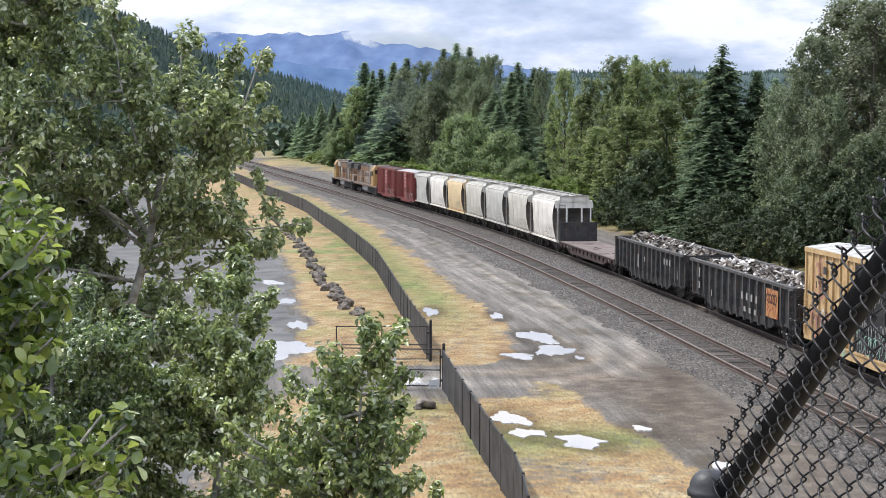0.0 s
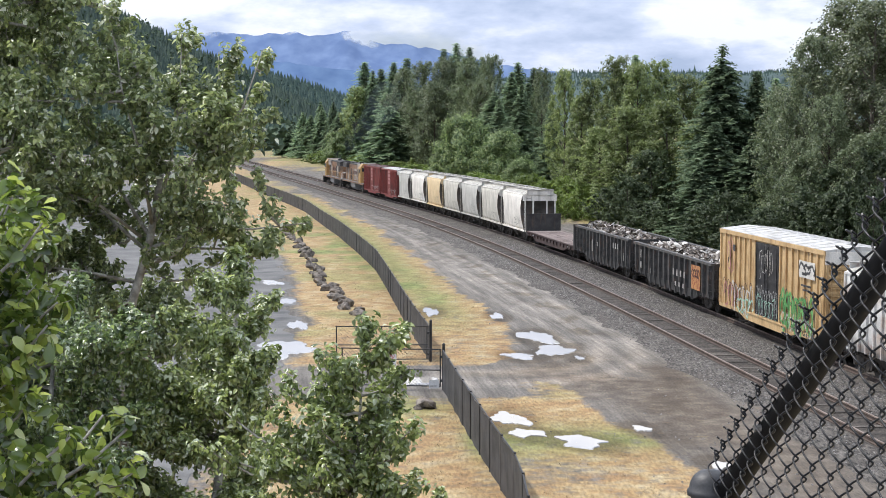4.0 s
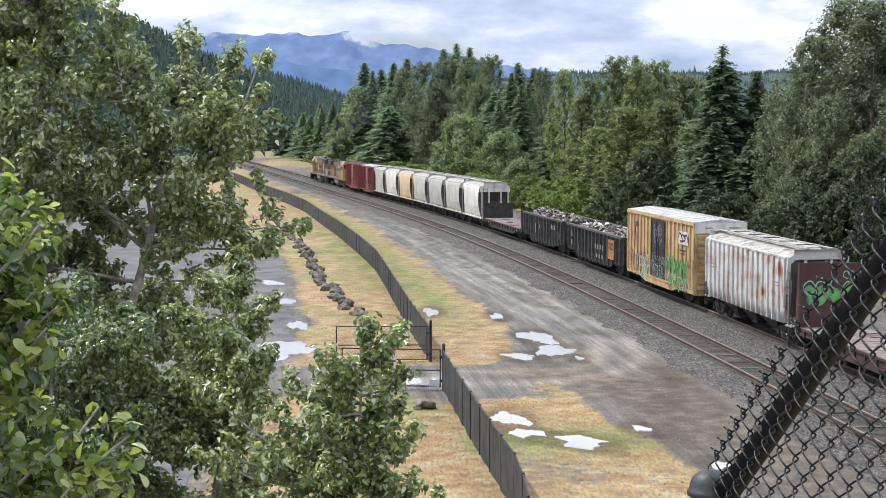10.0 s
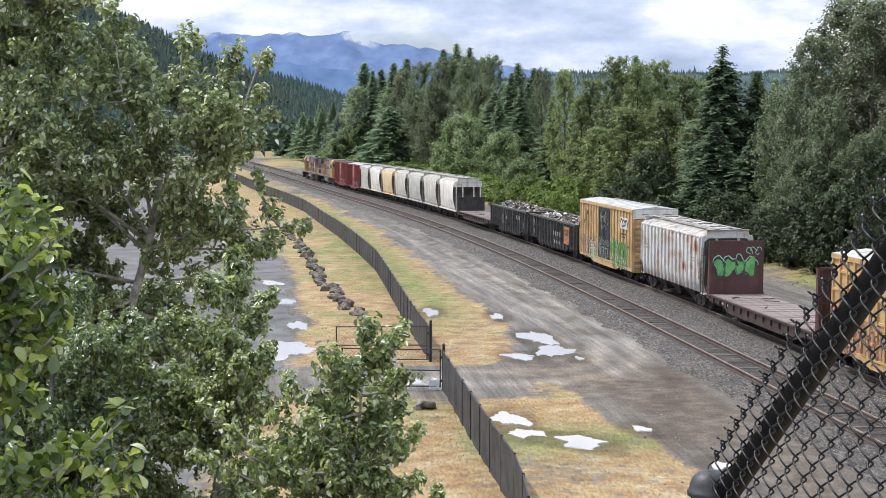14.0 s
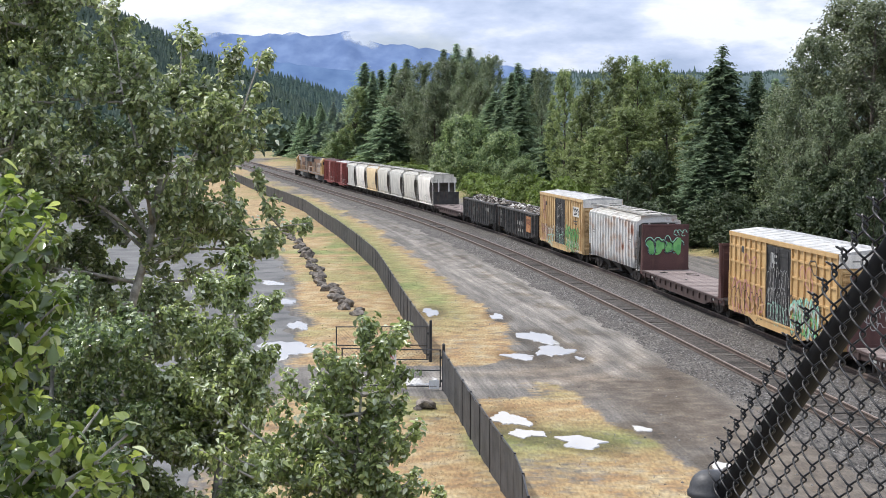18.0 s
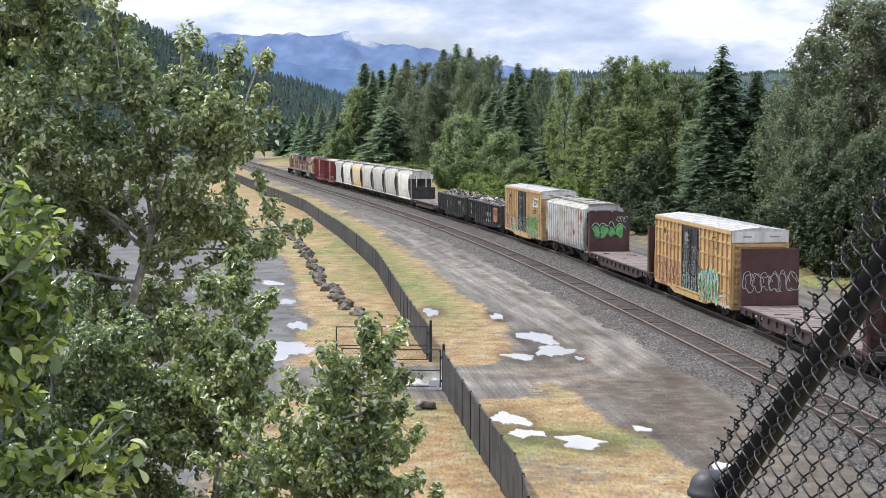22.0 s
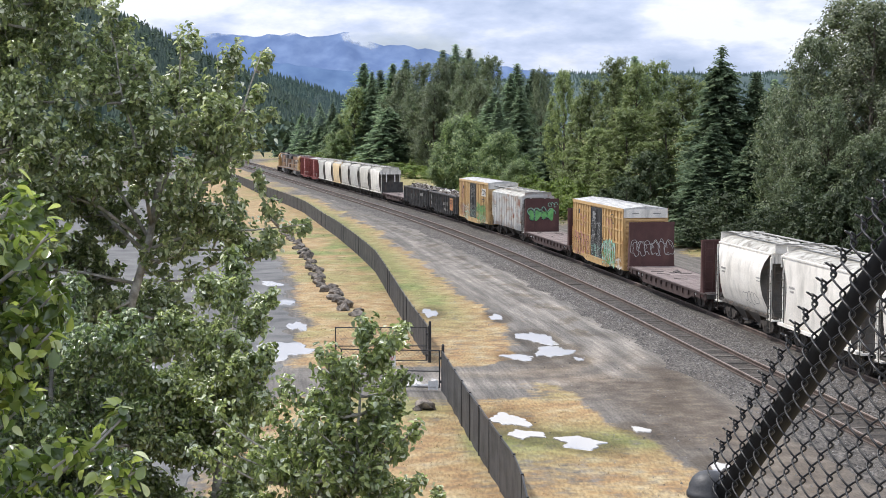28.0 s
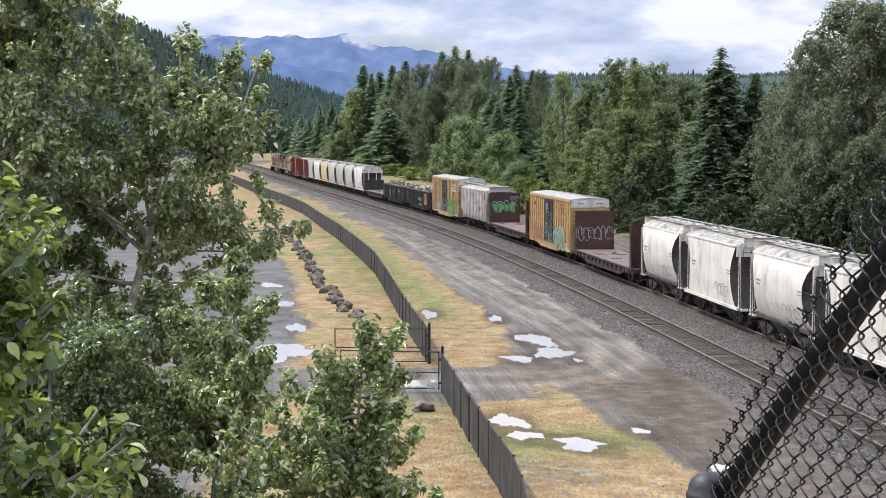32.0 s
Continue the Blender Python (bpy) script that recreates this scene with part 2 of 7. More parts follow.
M_LEAFMID = leafy("slender_cottonwood_leaf", (0.085, 0.12, 0.036), (0.215, 0.27, 0.09), (0.46, 0.52, 0.20), 0.30, 0.40, pale=(0.62, 0.66, 0.50), gloss=1.0)
M_DECID = leafy("broadleaf_foliage", (0.095, 0.128, 0.047), (0.172, 0.218, 0.080), (0.30, 0.35, 0.138), 0.42, 0.40, rand=0.25)
M_COTTON = leafy("cottonwood_foliage", (0.075, 0.10, 0.050), (0.135, 0.172, 0.088), (0.235, 0.28, 0.15), 0.42, 0.34, rand=0.2)
M_BUSH = leafy("dark_bush_foliage", (0.034, 0.050, 0.024), (0.058, 0.080, 0.038), (0.095, 0.124, 0.060), 0.55, 0.28, rand=0.25, gloss=0.3)
M_MAPLE = leafy("maple_foliage", (0.062, 0.105, 0.038), (0.17, 0.24, 0.09), (0.36, 0.43, 0.18), 0.45, 0.36, rand=0.1)
M_OLIVE = leafy("olive_cottonwood_foliage", (0.055, 0.071, 0.034), (0.098, 0.120, 0.060), (0.185, 0.213, 0.112), 0.42, 0.32, rand=0.1)
M_BARKGREY = surface("grey_bark", (0.10, 0.085, 0.07), (0.19, 0.165, 0.14), 5, 0.9, 0, 0.5, 30)
# two conifer tones: paler with painted haze for far trees, darker for near ones
M_CONIF = leafy("conifer_foliage", (0.125, 0.18, 0.11), (0.20, 0.27, 0.16), (0.31, 0.38, 0.23), 0.75, 0.46, rand=0.28, gloss=0.2)
M_CONIFNEAR = leafy("near_conifer_foliage", (0.075, 0.112, 0.066), (0.125, 0.172, 0.10), (0.21, 0.262, 0.155), 0.75, 0.38, rand=0.15, gloss=0.2)
M_SHRUB = leafy("shrub_foliage", (0.10, 0.15, 0.035), (0.16, 0.22, 0.05), (0.24, 0.31, 0.08), 0.55, 0.36, rand=0.2)
M_GRASSDRY = leafy("dry_grass", (0.30, 0.225, 0.135), (0.36, 0.285, 0.175), (0.42, 0.35, 0.23), 0.7, 0.4)
M_GRASSGREEN = leafy("green_grass", (0.10, 0.13, 0.05), (0.15, 0.18, 0.07), (0.24, 0.25, 0.11), 0.7, 0.35)
# far firs: the blue of distance haze is mixed into their greens
M_FARFIR = leafy("hazy_distant_fir", (0.045, 0.080, 0.072), (0.066, 0.110, 0.092), (0.098, 0.145, 0.112), 0.8, 0.0)
M_HILLFIR = leafy("hazy_hillside_fir", (0.042, 0.070, 0.056), (0.064, 0.098, 0.076), (0.10, 0.14, 0.10), 0.8, 0.0)
M_STONE = surface("ballast_stone", (0.07, 0.064, 0.058), (0.34, 0.32, 0.30), 9, 0.9, 0, 0.4, 50, rand=0.2)


# ---- mesh helpers ----
def part(name, bm, material, parent=None, label="", smooth=False, at=None):
    me = bpy.data.meshes.new(name)
    bmesh.ops.recalc_face_normals(bm, faces=bm.faces)
    bm.to_mesh(me)
    bm.free()
    if smooth:
        me.polygons.foreach_set("use_smooth", [True] * len(me.polygons))
    me.materials.append(material)
    ob = new(name, me)
    if parent is not None:
        ob.parent = parent
    if at is not None:
        ob.matrix_basis = at
    if label:
        tagged(ob, label)
    return ob


def shared(name, mesh, parent, at):
    """One more object on a mesh that is already built."""
    ob = new(name, mesh)
    ob.parent = parent
    ob.matrix_basis = at
    return ob


def raw_mesh(name, verts, faces, material, smooth=False):
    me = bpy.data.meshes.new(name)
    me.from_pydata([tuple(v) for v in verts], [], [tuple(int(i) for i in f) for f in faces])
    me.materials.append(material)
    if smooth:
        me.polygons.foreach_set("use_smooth", [True] * len(me.polygons))
    return me


def block(bm, x0, x1, y0, y1, z0, z1):
    vs = [bm.verts.new((x, y, z)) for z in (z0, z1) for y in (y0, y1) for x in (x0, x1)]
    for f in ((0, 1, 3, 2), (4, 6, 7, 5), (0, 4, 5, 1), (2, 3, 7, 6), (0, 2, 6, 4), (1, 5, 7, 3)):
        bm.faces.new([vs[i] for i in f])
    return bm


def rod(bm, a, b, r, n=6, r2=None):
    a, b = Vector(a), Vector(b)
    d = (b - a).normalized()
    s = d.orthogonal().normalized()
    u = d.cross(s)
    r2 = r if r2 is None else r2
    lo = [bm.verts.new(a + (s * math.cos(i * math.tau / n) + u * math.sin(i * math.tau / n)) * r) for i in range(n)]
    hi = [bm.verts.new(b + (s * math.cos(i * math.tau / n) + u * math.sin(i * math.tau / n)) * r2) for i in range(n)]
    for i in range(n):
        j = (i + 1) % n
        bm.faces.new((lo[i], lo[j], hi[j], hi[i]))
    bm.faces.new(lo[::-1])
    bm.faces.new(hi)
    return bm


def tube(bm, pts, radii, n=6):
    """A bent, tapered tube through points."""
    rings = []
    for i, p in enumerate(pts):
        p = Vector(p)
        d = (Vector(pts[min(i + 1, len(pts) - 1)]) - Vector(pts[max(i - 1, 0)])).normalized()
        s = d.cross(Vector((0.31, 0.9, 0.17))).normalized()
        u = d.cross(s)
        rings.append([bm.verts.new(p + (s * math.cos(q * math.tau / n) + u * math.sin(q * math.tau / n)) * radii[i]) for q in range(n)])
    for lo, hi in zip(rings, rings[1:]):
        for i in range(n):
            j = (i + 1) % n
            bm.faces.new((lo[i], lo[j], hi[j], hi[i]))
    bm.faces.new(rings[0][::-1])
    bm.faces.new(rings[-1])
    return bm


def loft(bm, sections, closed_ends=True):
    """Skin through sections of equal length, each a ring of points."""
    rings = [[bm.verts.new(p) for p in s] for s in sections]
    n = len(rings[0])
    for lo, hi in zip(rings, rings[1:]):
        for i in range(n):
            j = (i + 1) % n
            bm.faces.new((lo[i], lo[j], hi[j], hi[i]))
    if closed_ends:
        bm.faces.new(rings[0][::-1])
        bm.faces.new(rings[-1])
    return bm


def B():
    return bmesh.new()


# ---- the track's line ----
def track_x(y):
    """The centre line of the train's track: straight near the camera, bending to the left farther on."""
    u = (np.asarray(y, float) - 50.0) / 170.0
    q = np.where(u < 0, 0, np.where(u < 1, u ** 3 - u ** 4 / 2, u - 0.5)) * 170.0
    return 13.719 - 0.11032 * (np.asarray(y, float) - 100) - 0.09676 * (q - 3.6892)


RAIL_TOP = 0.35
TY = np.linspace(-150, 900, 4201)
TX = track_x(TY)
TS = np.concatenate([[0], np.cumsum(np.hypot(np.diff(TY), np.diff(TX)))])
TS -= np.interp(100, TY, TS)


def on_track(s, side=0.0):
    """Place and heading at the distance s along the line; side: metres to its left."""
    y = float(np.interp(s, TS, TY))
    x = float(np.interp(s, TS, TX))
    y2, x2 = float(np.interp(s + 1, TS, TY)), float(np.interp(s + 1, TS, TX))
    h = math.atan2(y2 - y, x2 - x)
    return x - side * math.sin(h), y + side * math.cos(h), h


def travelled(t):
    """How far the train has gone since the start: it slowly gathers speed."""
    return 3.14413 * t + 0.015469 * t * t - 4.132e-5 * t ** 3


# ---- ground ----
FENCE_PTS = [(40.0, 2.05), (43.2, 1.7), (51.4, 0.85), (60.4, 0.0), (67.9, -0.6), (75.3, -1.4), (84.4, -2.3), (96.2, -3.4), (111.6, -4.9),
             (126.8, -7.0), (146.8, -10.0), (166, -13.2), (192.2, -17.4), (214.3, -22.0), (242, -28.2), (292, -38.5), (340, -49)]
EDGE_PTS = [(20, 11), (46.2, 7.7), (49.5, 7.2), (54.4, 6.0), (59.5, 5.2), (62.3, 4.2), (64.0, 1.5), (66.5, 1.5), (69, 3.2), (71.4, 3.7), (79.6, 3.3), (89.9, 2.2), (101.4, 0.6),
            (111.6, -0.6), (129.8, -2.9), (155, -6.3), (214, -16.2), (278, -29.2), (346, -43)]
LOT_PTS = [(20, -7), (62, -7.0), (71.4, -6.6), (80, -7.4), (96.2, -9.2), (115, -11.6), (133, -15.0), (147, -18), (200, -30), (300, -56)]


def along(pts, y):
    return np.interp(y, [p[0] for p in pts], [p[1] for p in pts])


def fbm(x, y, seed, scale):
    """Smooth noise for arrays: a few turned sine waves."""
    rng = np.random.RandomState(seed)
    out = np.zeros_like(x)
    for i in range(14):
        a, f, p = rng.uniform(0, math.tau), scale * 1.35 ** (i / 1.6), rng.uniform(0, math.tau)
        out = out + np.sin((x * math.cos(a) + y * math.sin(a)) * f + p + 1.7 * np.sin((x * math.sin(a) - y * math.cos(a)) * f * 0.6 + p * 2)) / (1 + 0.35 * i)
    return out / 3.2


def step(v, a, b):
    u = np.clip((v - a) / (b - a), 0, 1)
    return u * u * (3 - 2 * u)


def cover(x, y):
    """What grows where: the share of grass, how green it is, and how sandy the bare ground is."""
    n1, n2, n3 = fbm(x, y, 1, 0.55), fbm(x, y, 2, 0.16), fbm(x, y, 3, 1.6)
    far = np.clip(y / 90, 0.6, 4)
    verge = step(along(EDGE_PTS, y) - x + n1 * 0.7 * far + n3 * 0.3, -0.35 * far, 0.5 * far) * step(x - along(FENCE_PTS, y), -0.6, 0.0)
    inner = step(along(FENCE_PTS, y) - x, -0.2, 0.3) * step(x - along(LOT_PTS, y) + n1 * 0.9, -0.5, 0.8)
    lane = step(y + n1 * 0.8, 58.2, 59.4) * (1 - step(y + n1 * 0.8, 65.8, 67.2)) * step(x, -30, -4) * (1 - step(x, 2.5, 5))
    beyond = step(x - track_x(y) + n1 * 1.6, 8.6, 12.5)
    behind = step(45 - y, 0, 10) * (1 - step(x, 9, 11)) * step(x, -9, -7)
    thin = 0.90 + 0.28 * n2 + 0.22 * n3 + 0.3 * step(y, 85, 120)
    thin = thin - 0.30 * (1 - step(y, 60, 66)) * step(n1 + 0.6 * n3, -0.1, 0.9)
    grass = np.clip(np.maximum(np.maximum(verge, inner) * (1 - lane) * thin, np.maximum(beyond, behind * thin)), 0, 1)
    middle = np.exp(-((x - along(EDGE_PTS, y) + 2.6 + 0.5 * n1) / 1.6) ** 2) * step(y, 72, 92)
    green = np.clip(step(n2 + 0.5 * n1, 0.25, 0.9) * 0.5 + middle * 0.7 + beyond * 0.5 + 0.75 * step(y, 108, 124) * inner * (1 - step(y, 150, 175)) * step(n1, -0.5, 0.4), 0, 1)
    green = np.maximum(green, 0.85 * np.exp(-((y - 50.5 - 0.2 * (x - 4) + 0.8 * n1) / 2.4) ** 2) * verge)
    green = np.maximum(green, 0.85 * np.exp(-((x + 1.8) / 2.2) ** 2 - ((y - 57.0 + 0.8 * n1) / 2.6) ** 2))
    sandy = np.exp(-((x - along(EDGE_PTS, y) - 3.2 + n1) / 2.6) ** 2) * (1 - step(y, 62, 76)) * 0.9 + 0.35 * np.clip(n2, 0, 1)
    mud = np.exp(-((x - 9.6 + 0.4 * n1) / 1.5) ** 2 - ((y - 63.5) / 4.5) ** 2) + 0.8 * np.exp(-((x - 5.8 + 0.5 * n1) / 1.3) ** 2 - ((y - 60.5) / 3.0) ** 2)
    return grass, green, np.clip(np.maximum(sandy, mud * 1.1 + 0.25 * n3 * mud), 0, 1)


def ground_material():
    m = bpy.data.materials.new("gravel_and_grass_ground")
    m.use_nodes = True
    n, k = m.node_tree.nodes, m.node_tree.links
    b = n["Principled BSDF"]
    b.inputs["Roughness"].default_value = 0.92
    tc = n.new("ShaderNodeTexCoord")

    def noise(scale, detail=5, vec=None):
        q = n.new("ShaderNodeTexNoise")
        q.inputs["Scale"].default_value, q.inputs["Detail"].default_value = scale, detail
        k.new(vec or tc.outputs["Object"], q.inputs["Vector"])
        return q.outputs["Fac"]

    def ramp(fac, stops):
        r = n.new("ShaderNodeValToRGB")
        r.color_ramp.elements[0].position, r.color_ramp.elements[0].color = stops[0][0], (*stops[0][1], 1)
        r.color_ramp.elements[1].position, r.color_ramp.elements[1].color = stops[-1][0], (*stops[-1][1], 1)
        for p, c in stops[1:-1]:
            r.color_ramp.elements.new(p).color = (*c, 1)
        k.new(fac, r.inputs[0])
        return r.outputs[0]

    def mix(fac, a, c, kind="MIX"):
        x = n.new("ShaderNodeMix")
        x.data_type, x.blend_type = "RGBA", kind
        if isinstance(fac, float):
            x.inputs[0].default_value = fac
        else:
            k.new(fac, x.inputs[0])
        k.new(a, x.inputs[6])
        k.new(c, x.inputs[7])
        return x.outputs[2]

    def attribute(name):
        a = n.new("ShaderNodeAttribute")
        a.attribute_name = name
        return a.outputs["Fac"]

    # wheel tracks run along the line
    cx = n.new("ShaderNodeCombineXYZ")
    k.new(attribute("side"), cx.inputs[0])
    sep = n.new("ShaderNodeSeparateXYZ")
    k.new(tc.outputs["Object"], sep.inputs[0])
    ml = n.new("ShaderNodeMath")
    ml.operation = "MULTIPLY"
    ml.inputs[1].default_value = 0.035
    k.new(sep.outputs[1], ml.inputs[0])
    k.new(ml.outputs[0], cx.inputs[1])
    ruts = ramp(noise(1.9, 5, cx.outputs[0]), [(0.33, (0.64, 0.63, 0.61)), (0.5, (1.0, 0.99, 0.98)), (0.68, (1.38, 1.36, 1.33))])
    grav = ramp(noise(0.8, 6, cx.outputs[0]), [(0.3, (0.102, 0.094, 0.084)), (0.55, (0.124, 0.114, 0.102)), (0.75, (0.148, 0.137, 0.123))])
    grav = mix(1.0, grav, ruts, "MULTIPLY")
    # fine lines that tyres have drawn beside each other
    lines = ramp(noise(7.5, 3, cx.outputs[0]), [(0.36, (0.80, 0.79, 0.78)), (0.5, (1.0, 1.0, 1.0)), (0.64, (1.22, 1.21, 1.19))])
    grav = mix(1.0, grav, lines, "MULTIPLY")
    squash = n.new("ShaderNodeMapping")
    squash.inputs["Scale"].default_value = (1, 0.22, 1)
    k.new(tc.outputs["Object"], squash.inputs[0])
    speck = ramp(noise(13, 5, squash.outputs[0]), [(0.3, (0.74, 0.74, 0.74)), (0.5, (1, 1, 1)), (0.70, (1.30, 1.29, 1.28))])
    speck2 = ramp(noise(2.2, 7, squash.outputs[0]), [(0.3, (0.86, 0.85, 0.84)), (0.5, (1, 1, 1)), (0.7, (1.12, 1.12, 1.10))])
    sand = ramp(noise(1.1, 6), [(0.3, (0.058, 0.042, 0.029)), (0.5, (0.100, 0.078, 0.057)), (0.7, (0.165, 0.136, 0.104))])
    bare = mix(attribute("sandy"), grav, sand)
    worn = ramp(attribute("worn"), [(0.0, (1, 1, 1)), (1.0, (2.1, 2.08, 2.03))])
    bare = mix(1.0, bare, worn, "MULTIPLY")
    dry = ramp(noise(0.9, 8), [(0.28, (0.150, 0.105, 0.055)), (0.40, (0.265, 0.162, 0.072)), (0.52, (0.31, 0.215, 0.10)), (0.68, (0.36, 0.29, 0.17))])
    lush = ramp(noise(1.3, 7), [(0.3, (0.095, 0.122, 0.034)), (0.5, (0.15, 0.178, 0.050)), (0.7, (0.235, 0.243, 0.088))])
    turf = mix(attribute("green"), dry, lush)
    edge = n.new("ShaderNodeMath")
    edge.operation = "ADD"
    k.new(attribute("grass"), edge.inputs[0])
    fine = n.new("ShaderNodeMapRange")
    fine.inputs[1].default_value, fine.inputs[2].default_value, fine.inputs[3].default_value, fine.inputs[4].default_value = 0.3, 0.7, -0.36, 0.36
    k.new(noise(2.1, 9), fine.inputs[0])
    k.new(fine.outputs[0], edge.inputs[1])
    share = n.new("ShaderNodeMapRange")
    share.inputs[1].default_value, share.inputs[2].default_value = 0.22, 0.78
    k.new(edge.outputs[0], share.inputs[0])
    bare = mix(1.0, bare, speck, "MULTIPLY")
    bare = mix(1.0, bare, speck2, "MULTIPLY")
    soft = ramp(noise(1.0, 6, squash.outputs[0]), [(0.3, (0.84, 0.82, 0.80)), (0.5, (1, 1, 1)), (0.7, (1.14, 1.15, 1.15))])
    turf = mix(1.0, turf, soft, "MULTIPLY")
    blade = ramp(noise(10, 6, squash.outputs[0]), [(0.32, (0.70, 0.68, 0.64)), (0.5, (1, 1, 1)), (0.68, (1.28, 1.27, 1.24))])
    turf = mix(1.0, turf, blade, "MULTIPLY")
    col = mix(share.outputs[0], bare, turf)
    damp = ramp(attribute("damp"), [(0.0, (1, 1, 1)), (0.6, (0.66, 0.61, 0.53)), (1.0, (0.54, 0.49, 0.42))])
    col = mix(1.0, col, damp, "MULTIPLY")
    k.new(col, b.inputs["Base Color"])
    bp = n.new("ShaderNodeBump")
    bp.inputs["Strength"].default_value, bp.inputs["Distance"].default_value = 0.6, 0.05
    k.new(noise(9, 6), bp.inputs["Height"])
    k.new(bp.outputs[0], b.inputs["Normal"])
    return m


def ground_height(x, y):
    rise = 0.006 * fbm(x, y, 7, 0.35) * step(y, 20, 40)
    bank = 0.6 * step(x - track_x(y), 7, 14) * (1 - step(y, 500, 800)) * step(y, -50, 0)
    return rise * 0.8 + bank


def build_ground():
    xs = np.concatenate([-np.geomspace(3200, 24, 26), np.arange(-23.5, -3, 0.5), np.arange(-3, 14, 0.28), np.arange(14, 27, 0.5), np.geomspace(28, 3200, 26)])
    ys = np.concatenate([np.linspace(-200, 30, 24), np.arange(32, 131, 0.55), 131 * 1.011 ** np.arange(1, 130), np.geomspace(560, 4800, 24)])
    X, Y = np.meshgrid(xs, ys)
    Z = ground_height(X, Y)
    nx, ny = len(xs), len(ys)
    verts = np.column_stack([X.ravel(), Y.ravel(), Z.ravel()])
    i = (np.arange(ny - 1)[:, None] * nx + np.arange(nx - 1)[None]).ravel()
    faces = np.column_stack([i, i + 1, i + nx + 1, i + nx])
    me = raw_mesh("ground", verts, faces, ground_material(), True)
    g, gr, sa = cover(verts[:, 0], verts[:, 1])
    damp = np.zeros(len(verts))
    for px, py, rx, ry, turn in PUDDLES:
        dx, dy = verts[:, 0] - px, verts[:, 1] - py
        u, w = dx * math.cos(turn) + dy * math.sin(turn), dy * math.cos(turn) - dx * math.sin(turn)
        q = np.sqrt((u / (rx + 0.35)) ** 2 + (w / (ry + 1.0)) ** 2) + 0.15 * fbm(verts[:, 0], verts[:, 1], 9, 1.5)
        damp = np.maximum(damp, 1 - step(q, 0.75, 1.45))
    # pale tyre tracks that swing round into the gateway
    swing = [(-5.1, 164), (1.2, 116), (4.8, 95), (6.8, 86), (7.9, 78.5), (8.4, 74), (8.2, 70), (7.4, 66.9), (6.0, 64.7), (4.0, 63.6), (0.5, 63.2)]
    fine_way = [(a[0] + (b[0] - a[0]) * q / 12, a[1] + (b[1] - a[1]) * q / 12) for a, b in zip(swing, swing[1:]) for q in range(12)]
    near = np.full(len(verts), 99.0)
    for qx, qy in fine_way:
        near = np.minimum(near, np.hypot(verts[:, 0] - qx, (verts[:, 1] - qy) * 0.6))
    wob = 0.12 * fbm(verts[:, 0], verts[:, 1], 33, 1.1)
    worn = np.exp(-((near - 0.85 + wob) / 0.5) ** 2) + 0.7 * np.exp(-((near - 2.3 + wob) / 0.35) ** 2) * step(verts[:, 1], 66, 74)
    worn = np.clip(worn * (0.75 + 0.4 * fbm(verts[:, 0], verts[:, 1], 35, 0.5)), 0, 1) * (1 - 0.6 * step(verts[:, 1], 100, 160))
    for qx, qy, rx, ry in ((9.7, 63.2, 1.3, 3.2), (8.6, 57.0, 1.0, 3.0), (7.8, 51.0, 0.9, 3.0), (3.0, 56.6, 1.2, 1.0), (5.2, 66.6, 1.2, 1.2), (1.4, 64.5, 1.6, 1.0)):
        q = np.hypot((verts[:, 0] - qx) / rx, (verts[:, 1] - qy) / ry) + 0.4 * fbm(verts[:, 0], verts[:, 1], 37, 0.9)
        damp = np.maximum(damp, 0.42 * (1 - step(q, 0.3, 1.4)))
    off = track_x(verts[:, 1]) - verts[:, 0]
    damp = np.maximum(damp, 0.75 * step(fbm(verts[:, 0], verts[:, 1] * 0.5, 39, 1.5), 0.15, 0.6) * np.exp(-((off - 9.0) / 1.1) ** 2) * step(verts[:, 1], 62, 80))
    for name, v in (("worn", worn), ("damp", damp), ("grass", g), ("green", gr), ("sandy", sa), ("side", verts[:, 0] - track_x(verts[:, 1]))):
        me.attributes.new(name, "FLOAT", "POINT").data.foreach_set("value", np.asarray(v, np.float32))
    tagged(new("ground", me), "grey gravel yard with dry yellow grass verges", "ground", kind="structure")


PUDDLES = [(4.75, 75.8, 0.75, 2.1, 0.1), (5.2, 71.2, 0.75, 1.7, -0.3), (3.5, 69.4, 0.7, 0.8, 0.2), (3.0, 84.4, 0.35, 1.2, 0.1),
           (2.4, 54.2, 0.55, 1.25, 0.1), (2.85, 51.6, 0.5, 0.75, 0.4), (4.6, 50.2, 0.75, 0.9, 0.5),
           (6.9, 52.4, 0.24, 0.55, 0.1), (-0.7, 86.4, 0.45, 1.6, 0.0), (8.6, 46.6, 0.3, 0.5, 0.2), (6.2, 68.8, 0.18, 0.5, 0)]
build_ground()

# parking lot asphalt beyond the grass on the near side of the fence
M_ASPHALT = surface("worn_asphalt", (0.095, 0.093, 0.09), (0.15, 0.147, 0.14), 0.35, 0.8, 0, 0.3, 25, stain=(0.06, 0.06, 0.06), stain_at=(0.5, 0.7), stain_scale=(0.3, 0.3, 0.3))


def ribbon(name, left, right, y0, y1, dy, z, material):
    """A strip on the ground between two lines, with a thickness."""
    ys = np.arange(y0, y1 + dy, dy)
    bm = B()
    rows = []
    for y in ys:
        a, b = left(y), right(y)
        rows.append([bm.verts.new((a, y, -0.05)), bm.verts.new((a + 0.03, y, z)), bm.verts.new((b - 0.15, y, z)), bm.verts.new((b, y, -0.05))])
    for p, q in zip(rows, rows[1:]):
        for i in range(3):
            bm.faces.new((p[i], p[i + 1], q[i + 1], q[i]))
    return part(name, bm, material)


